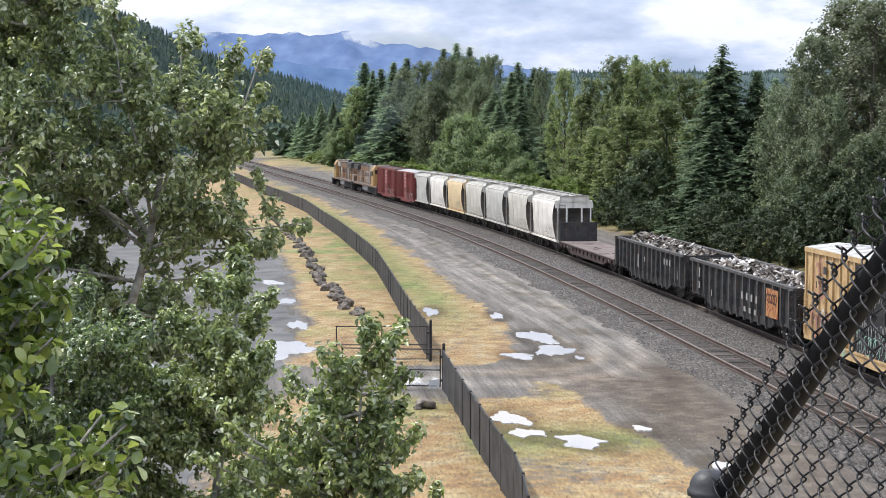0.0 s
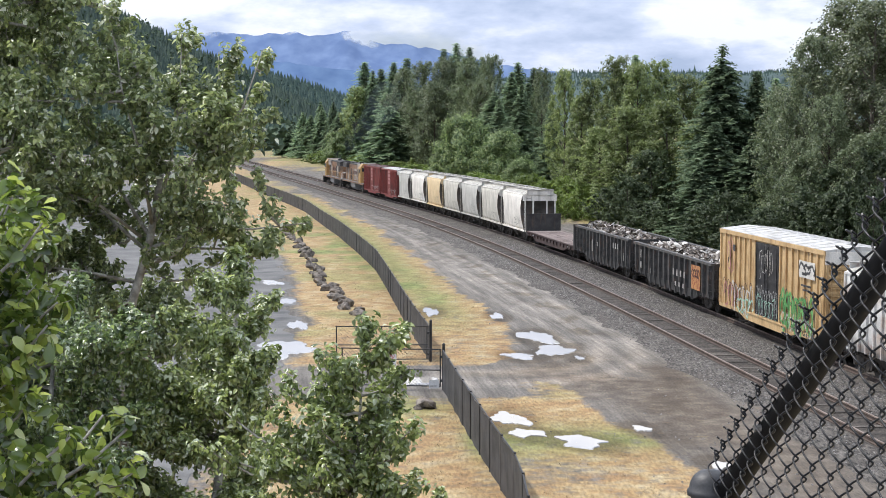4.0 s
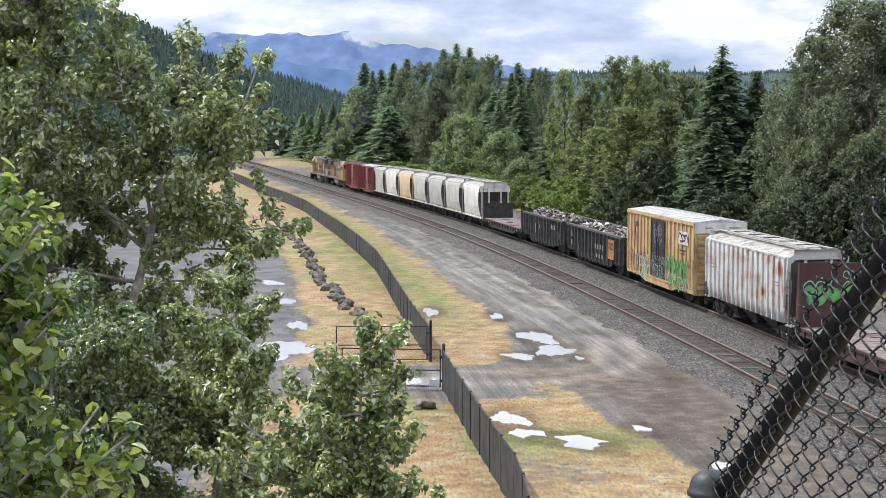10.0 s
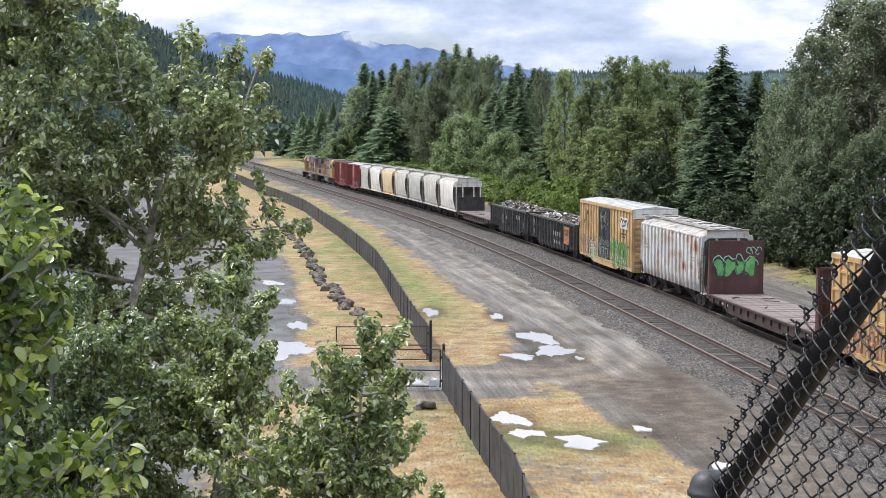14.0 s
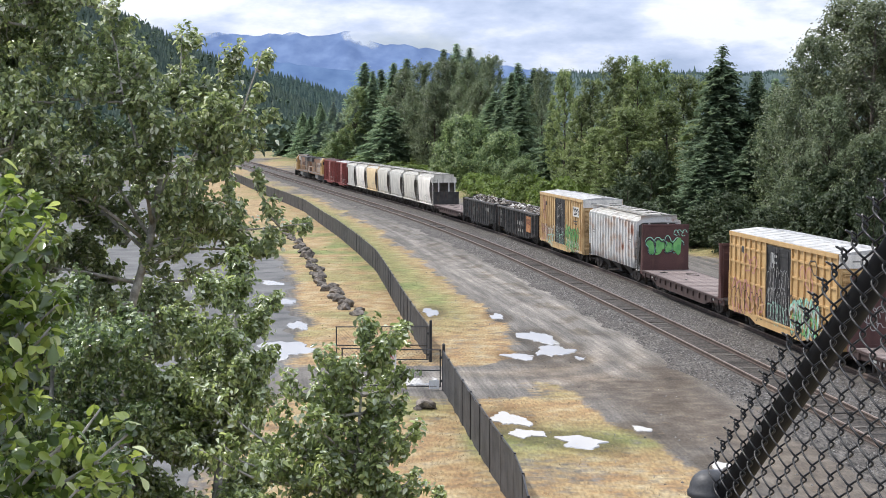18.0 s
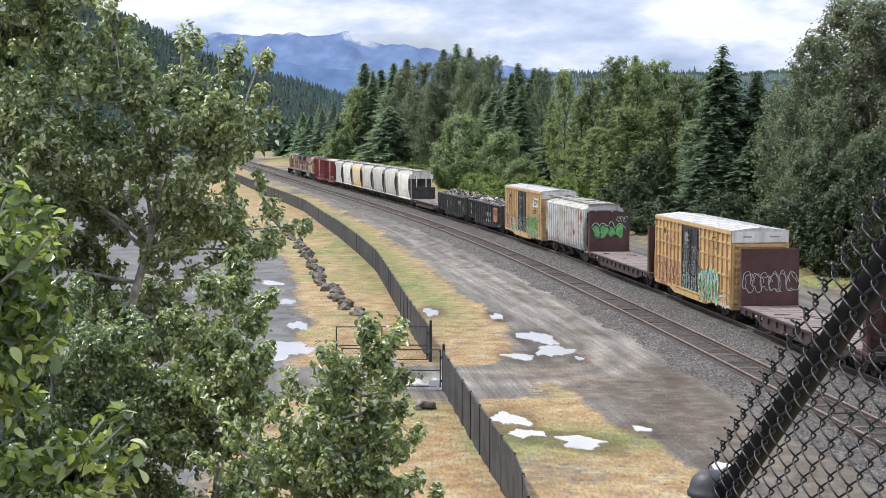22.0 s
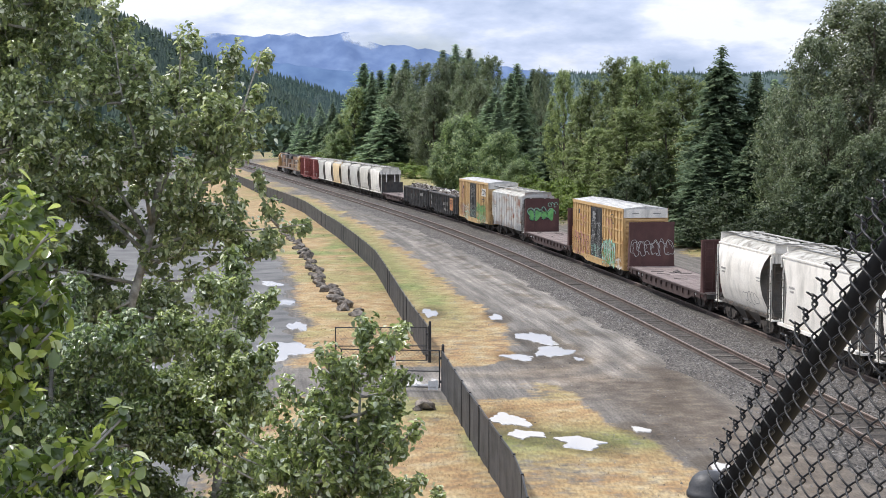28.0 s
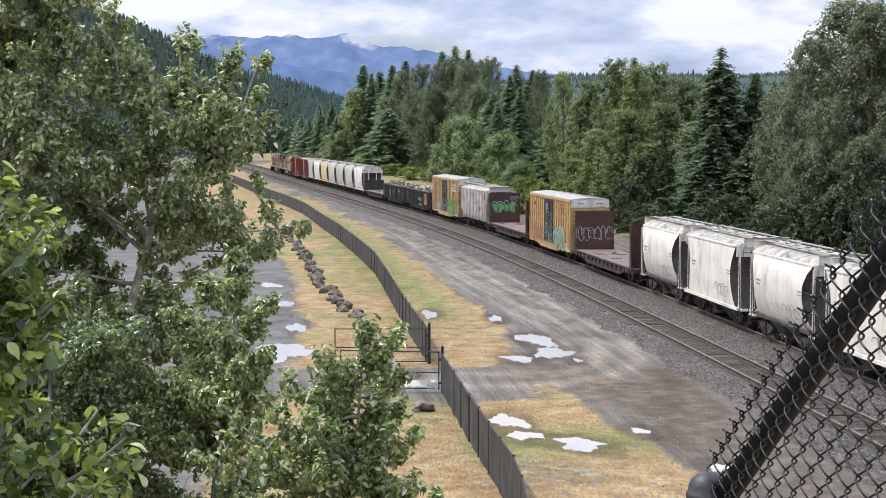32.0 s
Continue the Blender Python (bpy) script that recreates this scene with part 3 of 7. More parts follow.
tagged(ribbon("parking_lot", lambda y: -60.0, lambda y: float(along(LOT_PTS, y)) - 0.4 + 0.35 * math.sin(y * 0.7) + 0.2 * math.sin(y * 1.9), 24, 300, 0.4, 0.022, M_ASPHALT),
       "worn grey asphalt parking lot with shallow puddles", "parking lot", kind="structure")

# ---- puddles ----
M_WATER = bpy.data.materials.new("puddle_water")
M_WATER.use_nodes = True
pb = M_WATER.node_tree.nodes["Principled BSDF"]
pb.inputs["Base Color"].default_value = (0.42, 0.39, 0.345, 1)
pb.inputs["Roughness"].default_value = 0.03
pb.inputs["IOR"].default_value = 2.6
pb.inputs["Specular IOR Level"].default_value = 0.9


def puddle(x, y, rx, ry, turn, seed, z=0.05):
    rng = random.Random(seed)
    ph = [rng.uniform(0, 6.28) for _ in range(5)]
    bm = B()
    ring, low = [], []
    for i in range(96):
        a = i * math.tau / 96
        r = 1 + 0.22 * math.sin(2 * a + ph[0]) + 0.16 * math.sin(3 * a + ph[1]) + 0.11 * math.sin(5 * a + ph[2]) + 0.06 * math.sin(8 * a + ph[3]) + 0.05 * math.sin(13 * a + ph[4]) + 0.02 * math.sin(22 * a + ph[0])
        u, v = rx * r * math.cos(a), ry * r * math.sin(a)
        px, py = u * math.cos(turn) - v * math.sin(turn), u * math.sin(turn) + v * math.cos(turn)
        ring.append(bm.verts.new((px, py, 0)))
        low.append(bm.verts.new((px * 1.04, py * 1.04, -0.06)))
    bm.faces.new(ring)
    for i in range(96):
        j = (i + 1) % 96
        bm.faces.new((low[i], low[j], ring[j], ring[i]))
    tagged(part("puddle", bm, M_WATER, at=pose(x, y, z)), "shallow rain puddle on gravel reflecting the bright sky", "puddle", "puddles", "structure")


for i, (x, y, rx, ry, turn) in enumerate(PUDDLES):
    puddle(x, y, rx, ry, turn, 40 + i, 0.035)
for i, (x, y, rx, ry, turn) in enumerate([(-7.7, 71.4, 1.5, 2.6, 0.1), (-7.7, 80.5, 0.45, 1.8, 0.1), (-9.6, 91.5, 0.7, 1.4, 0.1), (-11.6, 103, 0.5, 2.0, 0.3), (-14, 66, 1.6, 2.2, 0.2), (-12.5, 78, 0.8, 2.0, 0)]):
    puddle(x, y, rx, ry, turn, 70 + i, 0.032)
puddle(-1.45, 62.3, 0.95, 1.15, 0.0, 90, 0.06)

# ---- railway tracks ----
M_BALLAST = surface("ballast", (0.060, 0.053, 0.046), (0.101, 0.091, 0.080), 0.8, 0.95, 0, 1.0, 11, stain=(0.07, 0.06, 0.052), stain_at=(0.48, 0.7), stain_scale=(0.7, 0.12, 0.5), grain=(1, 0.28, 1), contrast=1.1)
NEAR_SIDE = 4.83


def swept(profile, s0, s1, ds, side, ragged=0.0):
    """A profile of (side, z) swept along the line."""
    verts, faces = [], []
    n = len(profile)
    for i, s in enumerate(np.arange(s0, s1 + ds, ds)):
        for j, (q, z) in enumerate(profile):
            if ragged and j > n - 3:
                q += ragged * (math.sin(s * 0.9) + math.sin(s * 0.37 + 1) + 0.7 * math.sin(s * 2.3 + 2)) * (j - n + 3) / 2
            x, y, h = on_track(s, side + q)
            verts.append((x, y, z))
        if i:
            a = (i - 1) * n
            for j in range(n - 1):
                faces.append((a + j, a + j + 1, a + n + j + 1, a + n + j))
    return verts, faces


bal = [(-4.6, -0.12), (-2.9, -0.02), (-1.75, 0.135), (-1.0, 0.166), (-0.62, 0.105), (0.62, 0.105), (1.0, 0.166), (1.75, 0.135), (2.4, 0.10), (3.2, 0.13), (NEAR_SIDE - 0.98, 0.166), (NEAR_SIDE - 0.62, 0.11), (NEAR_SIDE + 0.62, 0.11), (NEAR_SIDE + 0.98, 0.164), (6.3, 0.135), (7.0, 0.05), (8.1, -0.10)]
tagged(new("ballast_bed", raw_mesh("ballast_bed", *swept(bal, -190, 700, 1, 0, 0.35), M_BALLAST, True)), "crushed grey stone ballast under two railway tracks", "ballast", kind="structure")
M_FOUL = surface("fouled_ballast", (0.036, 0.030, 0.025), (0.068, 0.058, 0.049), 1.2, 0.95, 0, 1.0, 11, grain=(1, 0.4, 1), contrast=0.9)
for label, side in (("dark brown fouled stone between the far rails", 0.0), ("dark brown fouled stone between the near rails", NEAR_SIDE)):
    tagged(new("fouled_ballast", raw_mesh("fouled_ballast", *swept([(side - 0.95, 0.10), (side - 0.85, 0.158), (side - 0.6, 0.122), (side + 0.6, 0.122), (side + 0.85, 0.158), (side + 0.95, 0.10)], -190, 700, 3, 0), M_FOUL, True)), label, "ballast", kind="structure")
tie_bm = block(B(), -0.115, 0.115, -1.3, 1.3, -0.06, 0.158)
bmesh.ops.bevel(tie_bm, geom=tie_bm.edges[:], offset=0.012, segments=1, affect="EDGES")
TIE = bpy.data.meshes.new("tie")
tie_bm.to_mesh(TIE)
tie_bm.free()
TIE.materials.append(M_TIE)
RAILP = [(-0.07, 0.155), (-0.07, 0.18), (-0.012, 0.2), (-0.012, 0.29), (-0.036, 0.305), (-0.036, 0.35), (0.036, 0.35), (0.036, 0.305), (0.012, 0.29), (0.012, 0.2), (0.07, 0.18), (0.07, 0.155)]


def railway(label, side, s_from, s_to, rng):
    top = tagged(new("railway_track"), label, "railway track", "railway tracks", "structure")
    for q in (-0.7525, 0.7525):
        me = raw_mesh("rail", *swept([(a + q, z) for a, z in RAILP], -190, 700, 4, side), M_RAILSIDE)
        me.materials.append(M_RAIL)
        for f in me.polygons:
            f.material_index = 1 if f.index % (len(RAILP) - 1) in (4, 5, 6) else 0
        ob = new("rail", me)
        ob.parent = top
    allv, allf = [], []
    cube = [(-0.115, -1.3, -0.06), (0.115, -1.3, -0.06), (0.115, 1.3, -0.06), (-0.115, 1.3, -0.06), (-0.115, -1.3, 0.155), (0.115, -1.3, 0.155), (0.115, 1.3, 0.155), (-0.115, 1.3, 0.155)]
    for s in np.arange(-150, 420, 0.53):
        s += rng.uniform(-0.07, 0.07)
        x, y, h = on_track(s, side + rng.uniform(-0.09, 0.09))
        m = pose(x, y, rng.uniform(-0.11, 0.008), rng.uniform(-1.2, 1.2), rng.uniform(-1.6, 1.6), math.degrees(h) + rng.uniform(-3.0, 3.0))
        if s_from < s < s_to:
            shared("tie", TIE, top, m)
        else:
            a = len(allv)
            allv += [m @ Vector(c) for c in cube]
            allf += [(a, a + 1, a + 5, a + 4), (a + 1, a + 2, a + 6, a + 5), (a + 2, a + 3, a + 7, a + 6), (a + 3, a, a + 4, a + 7), (a + 4, a + 5, a + 6, a + 7)]
    rest = new("ties", raw_mesh("ties", allv, allf, M_TIE))
    rest.parent = top
    tagged(rest, kind="stuff")


# ---- slatted fence, gate, sign and boulders ----
def pane_material():
    m = surface("dark_fence_mesh", (0.035, 0.034, 0.035), (0.07, 0.068, 0.068), 1.5, 0.8, 0, 0.2, 60)
    n, k = m.node_tree.nodes, m.node_tree.links
    t = n.new("ShaderNodeBsdfTransparent")
    x = n.new("ShaderNodeMixShader")
    x.inputs[0].default_value = 0.16
    k.new(n["Principled BSDF"].outputs[0], x.inputs[1])
    k.new(t.outputs[0], x.inputs[2])
    k.new(x.outputs[0], n["Material Output"].inputs[0])
    return m


M_PANE = pane_material()


def fence_run(y0, y1, spacing, height, label):
    """Posts, a top rail and a dark privacy mesh between each two posts."""
    pts = []
    y = y0
    while y < y1 + 0.01:
        pts.append(Vector((float(along(FENCE_PTS, y)), y, 0)))
        y += spacing * (1 if y < 150 else 2)
    top = tagged(new("fence"), label, "fence", "yard fences")
    top.location = pts[0]
    for i, p in enumerate(pts):
        q = p - pts[0]
        part("post", rod(B(), (q.x, q.y, -0.3), (q.x, q.y, height + 0.05), 0.038, 8), M_FENCEPOST, top)
        if i + 1 < len(pts):
            r = pts[i + 1] - pts[0]
            d = (r - q).normalized()
            nrm = Vector((-d.y, d.x, 0))
            bm = B()
            a, b = q + d * 0.05, r - d * 0.05
            sag = 0.015
            vs = []
            for off in (-0.012, 0.012):
                for j in range(5):
                    e = a.lerp(b, j / 4) + nrm * (off + 0.02 * math.sin(j * 1.6 + i))
                    vs.append((bm.verts.new((e.x, e.y, 0.03)), bm.verts.new((e.x, e.y, height - 0.04 - sag * (1 - abs(j - 2) / 2)))))
            for j in range(4):
                bm.faces.new((vs[j][0], vs[j + 1][0], vs[j + 1][1], vs[j][1]))
                bm.faces.new((vs[5 + j][0], vs[5 + j][1], vs[6 + j][1], vs[6 + j][0]))
                bm.faces.new((vs[j][1], vs[j + 1][1], vs[6 + j][1], vs[5 + j][1]))
            part("mesh_panel", bm, M_PANE, top)
            part("top_rail", rod(B(), (q.x, q.y, height), (r.x, r.y, height), 0.024, 6), M_FENCEPOST, top)
    return top


fence_run(36.0, 60.5, 2.44, 1.6, "black chain-link fence with dark privacy mesh beside the gateway")
fence_run(67.9, 330.0, 2.44, 1.6, "long black chain-link fence with dark privacy mesh along the yard")


def gate_leaf(hinge, end, height, label):
    top = tagged(new("gate_leaf"), label, "gate", "gate leaves")
    top.location = hinge
    e = Vector(end) - Vector(hinge)
    for f in (0.01, 0.5, 0.99):
        part("upright", rod(B(), (e.x * f, e.y * f, 0.1), (e.x * f, e.y * f, height), 0.026, 8), M_FENCEPOST, top)
    for z in (0.12, height * 0.48, height):
        part("cross_rail", rod(B(), (0, 0, z), (e.x, e.y, z), 0.024, 8), M_FENCEPOST, top)
    # thin wire mesh of the leaf
    bm = B()
    n = int(e.length / 0.16)
    for i in range(n + 1):
        for sgn in (-1, 1):
            f0, f1 = i / n, i / n + sgn * height / e.length
            za, zb = 0.12, height
            if f1 > 1:
                zb = 0.12 + (height - 0.12) * (1 - f0) / (f1 - f0)
                f1 = 1
            if f1 < 0:
                zb = 0.12 + (height - 0.12) * (0 - f0) / (f1 - f0)
                f1 = 0
            if zb - za > 0.1:
                rod(bm, (e.x * f0, e.y * f0, za), (e.x * f1, e.y * f1, zb), 0.0028, 3)
    part("wire_mesh", bm, M_FENCEPOST, top)
    for z in (0.35, height - 0.3):
        part("hinge", block(B(), -0.05, 0.05, -0.05, 0.05, z - 0.05, z + 0.05), M_FENCEPOST, top)
    return top


gate_leaf((-0.68, 67.7, 0.02), (-4.8, 67.6, 0.02), 1.6, "black pipe-framed gate leaf standing open in the gateway")
gate_leaf((-0.07, 60.45, 0.02), (-4.1, 60.9, 0.02), 1.6, "black pipe-framed gate leaf with a small sign")
for x, y in ((-0.55, 67.85), (0.03, 60.35)):
    bm = rod(B(), (0, 0, -0.3), (0, 0, 1.85), 0.06, 10)
    rod(bm, (0, 0, 1.85), (0, 0, 1.9), 0.066, 10, 0.02)
    tagged(part("gate_post", bm, M_FENCEPOST, at=pose(x, y, 0)), "thick black steel gate post with a domed cap", "post", "gate posts")

M_SIGN = surface("white_sign", (0.7, 0.7, 0.7), (0.78, 0.78, 0.78), 4, 0.5, 0, 0)
M_SIGNRED = surface("red_sign_ink", (0.5, 0.03, 0.03), (0.6, 0.05, 0.05), 4, 0.5, 0, 0)
sign = tagged(new("sign"), "small white no-parking sign wired to a gate leaf", "sign")
sign.location = (-2.08, 60.62, 0.92)
part("plate", block(B(), -0.21, 0.21, -0.005, 0.005, 0, 0.66), M_SIGN, sign)
bm = B()
for i in range(20):
    a, b = i * math.tau / 20, (i + 1) * math.tau / 20
    rod(bm, (0.13 * math.cos(a), -0.012, 0.43 + 0.13 * math.sin(a)), (0.13 * math.cos(b), -0.012, 0.43 + 0.13 * math.sin(b)), 0.014, 4)
rod(bm, (-0.092, -0.012, 0.522), (0.092, -0.012, 0.338), 0.014, 4)
part("ring_symbol", bm, M_SIGNRED, sign)
part("letter_stroke", block(B(), -0.05, -0.022, -0.010, -0.006, 0.36, 0.50), M_INK, sign)
part("text_bar", block(B(), -0.15, 0.15, -0.010, -0.006, 0.17, 0.21), M_INK, sign)
part("text_bar", block(B(), -0.13, 0.13, -0.010, -0.006, 0.09, 0.12), M_INK, sign)
plate = tagged(new("sign"), "low white blank plate wired to a gate leaf near its post", "sign")
plate.location = (-0.36, 60.42, 0.06)
part("plate", block(B(), -0.20, 0.20, -0.005, 0.005, 0, 0.34), M_SIGN, plate)
part("text_bar", block(B(), -0.15, 0.10, -0.010, -0.006, 0.08, 0.11), M_GRATE, plate)


def boulder(x, y, r, seed, label, z=0.0):
    rng = random.Random(seed)
    bm = B()
    bmesh.ops.create_icosphere(bm, subdivisions=3, radius=1)
    sx, sy, sz = rng.uniform(0.85, 1.25), rng.uniform(0.8, 1.2), rng.uniform(0.55, 0.8)
    cuts = [(Vector((rng.uniform(-1, 1), rng.uniform(-1, 1), rng.uniform(-0.4, 1))).normalized(), rng.uniform(0.45, 0.8)) for _ in range(11)]
    for v in bm.verts:
        p = v.co.copy()
        for nrm, d in cuts:
            over = p.dot(nrm) - d
            if over > 0:
                p -= nrm * over * 0.97
        p *= 1 + 0.10 * noise.noise(p * 2.3 + Vector((seed, 0, 0))) + 0.04 * noise.noise(p * 6 + Vector((0, seed, 0)))
        v.co = Vector((p.x * sx, p.y * sy, p.z * sz)) * r
    tagged(part("boulder", bm, M_ROCK, at=pose(x, y, z + r * sz * 0.42, 0, 0, rng.uniform(0, 360))), label, "boulder", "boulders")


rng = random.Random(5)
ROCK_LINE = [(85.8, -4.9), (89.9, -5.9), (92.9, -6.4), (101.4, -7.9), (109.4, -9.1), (118.7, -10.3), (129.8, -11.8), (143.1, -14.0), (160, -17)]
y = 85.2
while y < 158:
    boulder(float(along(ROCK_LINE, y)) + rng.uniform(-0.3, 0.3), y, rng.uniform(0.28, 0.54), int(y * 10), "grey weathered boulder in a row along the grass", 0.0)
    y += rng.uniform(0.7, 1.4) * (1 + (y - 85) / 120)
boulder(-0.62, 56.4, 0.52, 3, "dark grey boulder beside the fence by the gateway")
boulder(-2.05, 56.6, 0.42, 8, "pale grey boulder in the grass by the gateway")
boulder(-0.95, 56.1, 0.2, 12, "small grey boulder beside a larger one")


# ---- grass tufts and loose stones ----
def tufts(name, n, seed, x0, x1, y0, y1, want, height, material, label, beyond=False):
    rng = np.random.RandomState(seed)
    xs = rng.uniform(x0, x1, n * 6)
    ys = y0 + (y1 - y0) * rng.uniform(0, 1, n * 6) ** 1.6
    g, gr, sa = cover(xs, ys)
    keep = rng.uniform(0, 1, n * 6) < want(g, gr)
    xs, ys = xs[keep][:n], ys[keep][:n]
    zs = ground_height(xs, ys)
    verts, faces = [], []
    for x, y, z in zip(xs, ys, zs):
        if along(LOT_PTS, y) - 0.1 > x or (beyond and x < track_x(y) + 9.5):
            continue
        grow = 1 + y / 160
        for _ in range(5):
            a, lean, h, w = rng.uniform(0, 6.28), rng.uniform(0.1, 0.8), height * rng.uniform(0.5, 1.2), 0.014 * grow * rng.uniform(0.8, 1.5)
            bx, by = x + rng.uniform(-0.1, 0.1) * grow, y + rng.uniform(-0.1, 0.1) * grow
            c, s = math.cos(a), math.sin(a)
            i = len(verts)
            verts += [(bx - s * w, by + c * w, z - 0.02), (bx + s * w, by - c * w, z - 0.02), (bx + c * h * lean * 0.5, by + s * h * lean * 0.5, z + h * 0.7), (bx + c * h * lean, by + s * h * lean, z + h)]
            faces += [(i, i + 1, i + 2), (i + 2, i + 1, i + 3)]
    tagged(new(name, raw_mesh(name, verts, faces, material)), label, "grass", kind="stuff")


tufts("dry_grass", 1400, 11, -9, 9, 38, 150, lambda g, gr: np.clip(g - 0.25, 0, 1) * (1 - gr), 0.06, M_GRASSDRY, "dry yellow grass tufts on the verges")
tufts("green_grass", 700, 12, -14, 9, 70, 190, lambda g, gr: np.clip(g - 0.25, 0, 1) * gr, 0.06, M_GRASSGREEN, "low green grass and weeds on the verges")
tufts("trackside_grass", 3500, 13, -6, 40, 90, 300, lambda g, gr: g * gr * (gr > 0.45), 0.2, M_GRASSGREEN, "rough green grass beyond the train", True)


def stones(n, seed):
    rng = np.random.RandomState(seed)
    verts, faces = [], []
    for _ in range(n):
        s = -65 + 110 * rng.uniform() ** 1.5
        q = rng.choice([rng.uniform(1.5, 3.7), rng.uniform(5.9, 8.6), rng.normal(9.5, 3.0)], p=[0.54, 0.43, 0.03])
        x, y, h = on_track(s, q)
        z = float(np.interp(q, [p[0] for p in bal], [p[1] for p in bal])) if q < 9 else 0.0
        r = rng.uniform(0.025, 0.06)
        i = len(verts)
        j = rng.uniform(0.6, 1.3, (6, 3)) * r
        verts += [(x + j[0, 0], y, z), (x - j[1, 0], y, z), (x, y + j[2, 1], z), (x, y - j[3, 1], z), (x, y, z + j[4, 2]), (x, y, z - 0.02)]
        faces += [(i, i + 2, i + 4), (i + 2, i + 1, i + 4), (i + 1, i + 3, i + 4), (i + 3, i, i + 4)]
    tagged(new("loose_stones", raw_mesh("loose_stones", verts, faces, M_STONE)), "loose grey stones scattered beside the tracks", "stones", kind="stuff")


stones(15000, 4)


M_HOPROOF = surface("dirty_hopper_roof", (0.34, 0.325, 0.285), (0.52, 0.50, 0.45), 1.6, 0.7, 0, 0.1, 30, stain=(0.16, 0.145, 0.12), stain_at=(0.46, 0.66), stain_scale=(1.4, 1.4, 1.4))


# ---- rolling stock: x forward (the way the train goes), y to its left, z up from the rail ----
TRAIN = []      # (thing, distance of its middle along the line at the start, half its truck spacing)
WHEELS = []     # wheelsets that turn


def wheelset_mesh():
    bm = rod(B(), (0, -0.95, 0), (0, 0.95, 0), 0.08, 8)
    for y in (-0.76, 0.76):
        rod(bm, (0, y - 0.065, 0), (0, y + 0.065, 0), 0.43, 20)
        rod(bm, (0, y - 0.085 if y < 0 else y + 0.085, 0), (0, y, 0), 0.30, 14)
    for y in (-0.72, 0.72):
        rod(bm, (0, y - 0.02, 0), (0, y + 0.02, 0), 0.455, 20)
    # spokes of shadowed relief, so that the turning shows
    for i in range(4):
        a = i * math.pi / 2
        for y in (-0.86, 0.86):
            block(bm, 0.20 * math.cos(a) - 0.03, 0.20 * math.cos(a) + 0.03, y - 0.02, y + 0.02, 0.20 * math.sin(a) - 0.03, 0.20 * math.sin(a) + 0.03)
    me = bpy.data.meshes.new("wheelset")
    bm.to_mesh(me)
    bm.free()
    me.materials.append(M_TRUCK)
    return me


def truck_mesh(axles):
    """Side frames with their arches, springs, bearing caps and the bolster between."""
    bm = B()
    half = max(axles)
    for y in (-1.0, 1.0):
        pts = [(-half - 0.22, 0.52), (-half - 0.2, 0.66), (-0.62, 0.78), (0.62, 0.78), (half + 0.2, 0.66), (half + 0.22, 0.52), (half - 0.2, 0.50), (0.5, 0.22), (-0.5, 0.22), (-half + 0.2, 0.50)]
        loft(bm, [[(px, y - 0.07, pz) for px, pz in pts], [(px, y + 0.07, pz) for px, pz in pts]])
        for a in axles:
            rod(bm, (a, y - 0.1, 0.46), (a, y + 0.12, 0.46), 0.14, 10)
        for a in (-0.2, 0, 0.2):
            rod(bm, (a, y + 0.09 * (1 if y > 0 else -1), 0.3), (a, y + 0.09 * (1 if y > 0 else -1), 0.6), 0.07, 7)
    block(bm, -0.2, 0.2, -1.15, 1.15, 0.55, 0.75)
    bmesh.ops.recalc_face_normals(bm, faces=bm.faces)
    me = bpy.data.meshes.new("truck")
    bm.to_mesh(me)
    bm.free()
    me.materials.append(M_TRUCK)
    return me


WHEELSET = wheelset_mesh()
TRUCK2 = truck_mesh((-0.88, 0.88))
TRUCK3 = truck_mesh((-1.85, 0.0, 1.85))


def trucks(car, reach, three=False):
    for x in (reach, -reach):
        t = shared("truck", TRUCK3 if three else TRUCK2, car, pose(x, 0, 0))
        for a in ((-1.85, 0, 1.85) if three else (-0.88, 0.88)):
            WHEELS.append(shared("wheelset", WHEELSET, t, pose(a, 0, 0.455)))


def couplers(car, half):
    for sgn in (1, -1):
        bm = block(B(), sgn * (half - 0.7), sgn * (half + 0.42), -0.09, 0.09, 0.76, 0.94)
        block(bm, sgn * (half + 0.30), sgn * (half + 0.55), -0.15, 0.12, 0.72, 0.98)
        part("coupler", bm, M_TRUCK, car)
    for sgn in (1, -1):
        part("air_hose", tube(B(), [(sgn * (half - 0.1), 0.25, 0.85), (sgn * (half + 0.2), 0.25, 0.6), (sgn * (half + 0.45), 0.15, 0.5)], [0.03] * 3), M_STEEL, car)


def ladder(car, x, y, z0, z1, out, material, name="ladder", along_x=True):
    """Rungs on a side (along_x) or an end."""
    bm = B()
    z = z0
    while z <= z1:
        if along_x:
            rod(bm, (x - 0.22, y + out, z), (x + 0.22, y + out, z), 0.016, 5)
        else:
            rod(bm, (x + out, y - 0.22, z), (x + out, y + 0.22, z), 0.016, 5)
        z += 0.36
    for d in (-0.22, 0.22):
        if along_x:
            rod(bm, (x + d, y + out, z0 - 0.1), (x + d, y + out, z1 + 0.1), 0.018, 5)
        else:
            rod(bm, (x + out, y + d, z0 - 0.1), (x + out, y + d, z1 + 0.1), 0.018, 5)
    return part(name, bm, material, car)


def bars(car, name, material, side, spots, out):
    """Small plain bars in place of lettering: x, z, width, height each."""
    for x, z, w, h in spots:
        y = out * side
        part(name, block(B(), x - w / 2, x + w / 2, y - 0.008, y + 0.008, z - h / 2, z + h / 2), material, car)


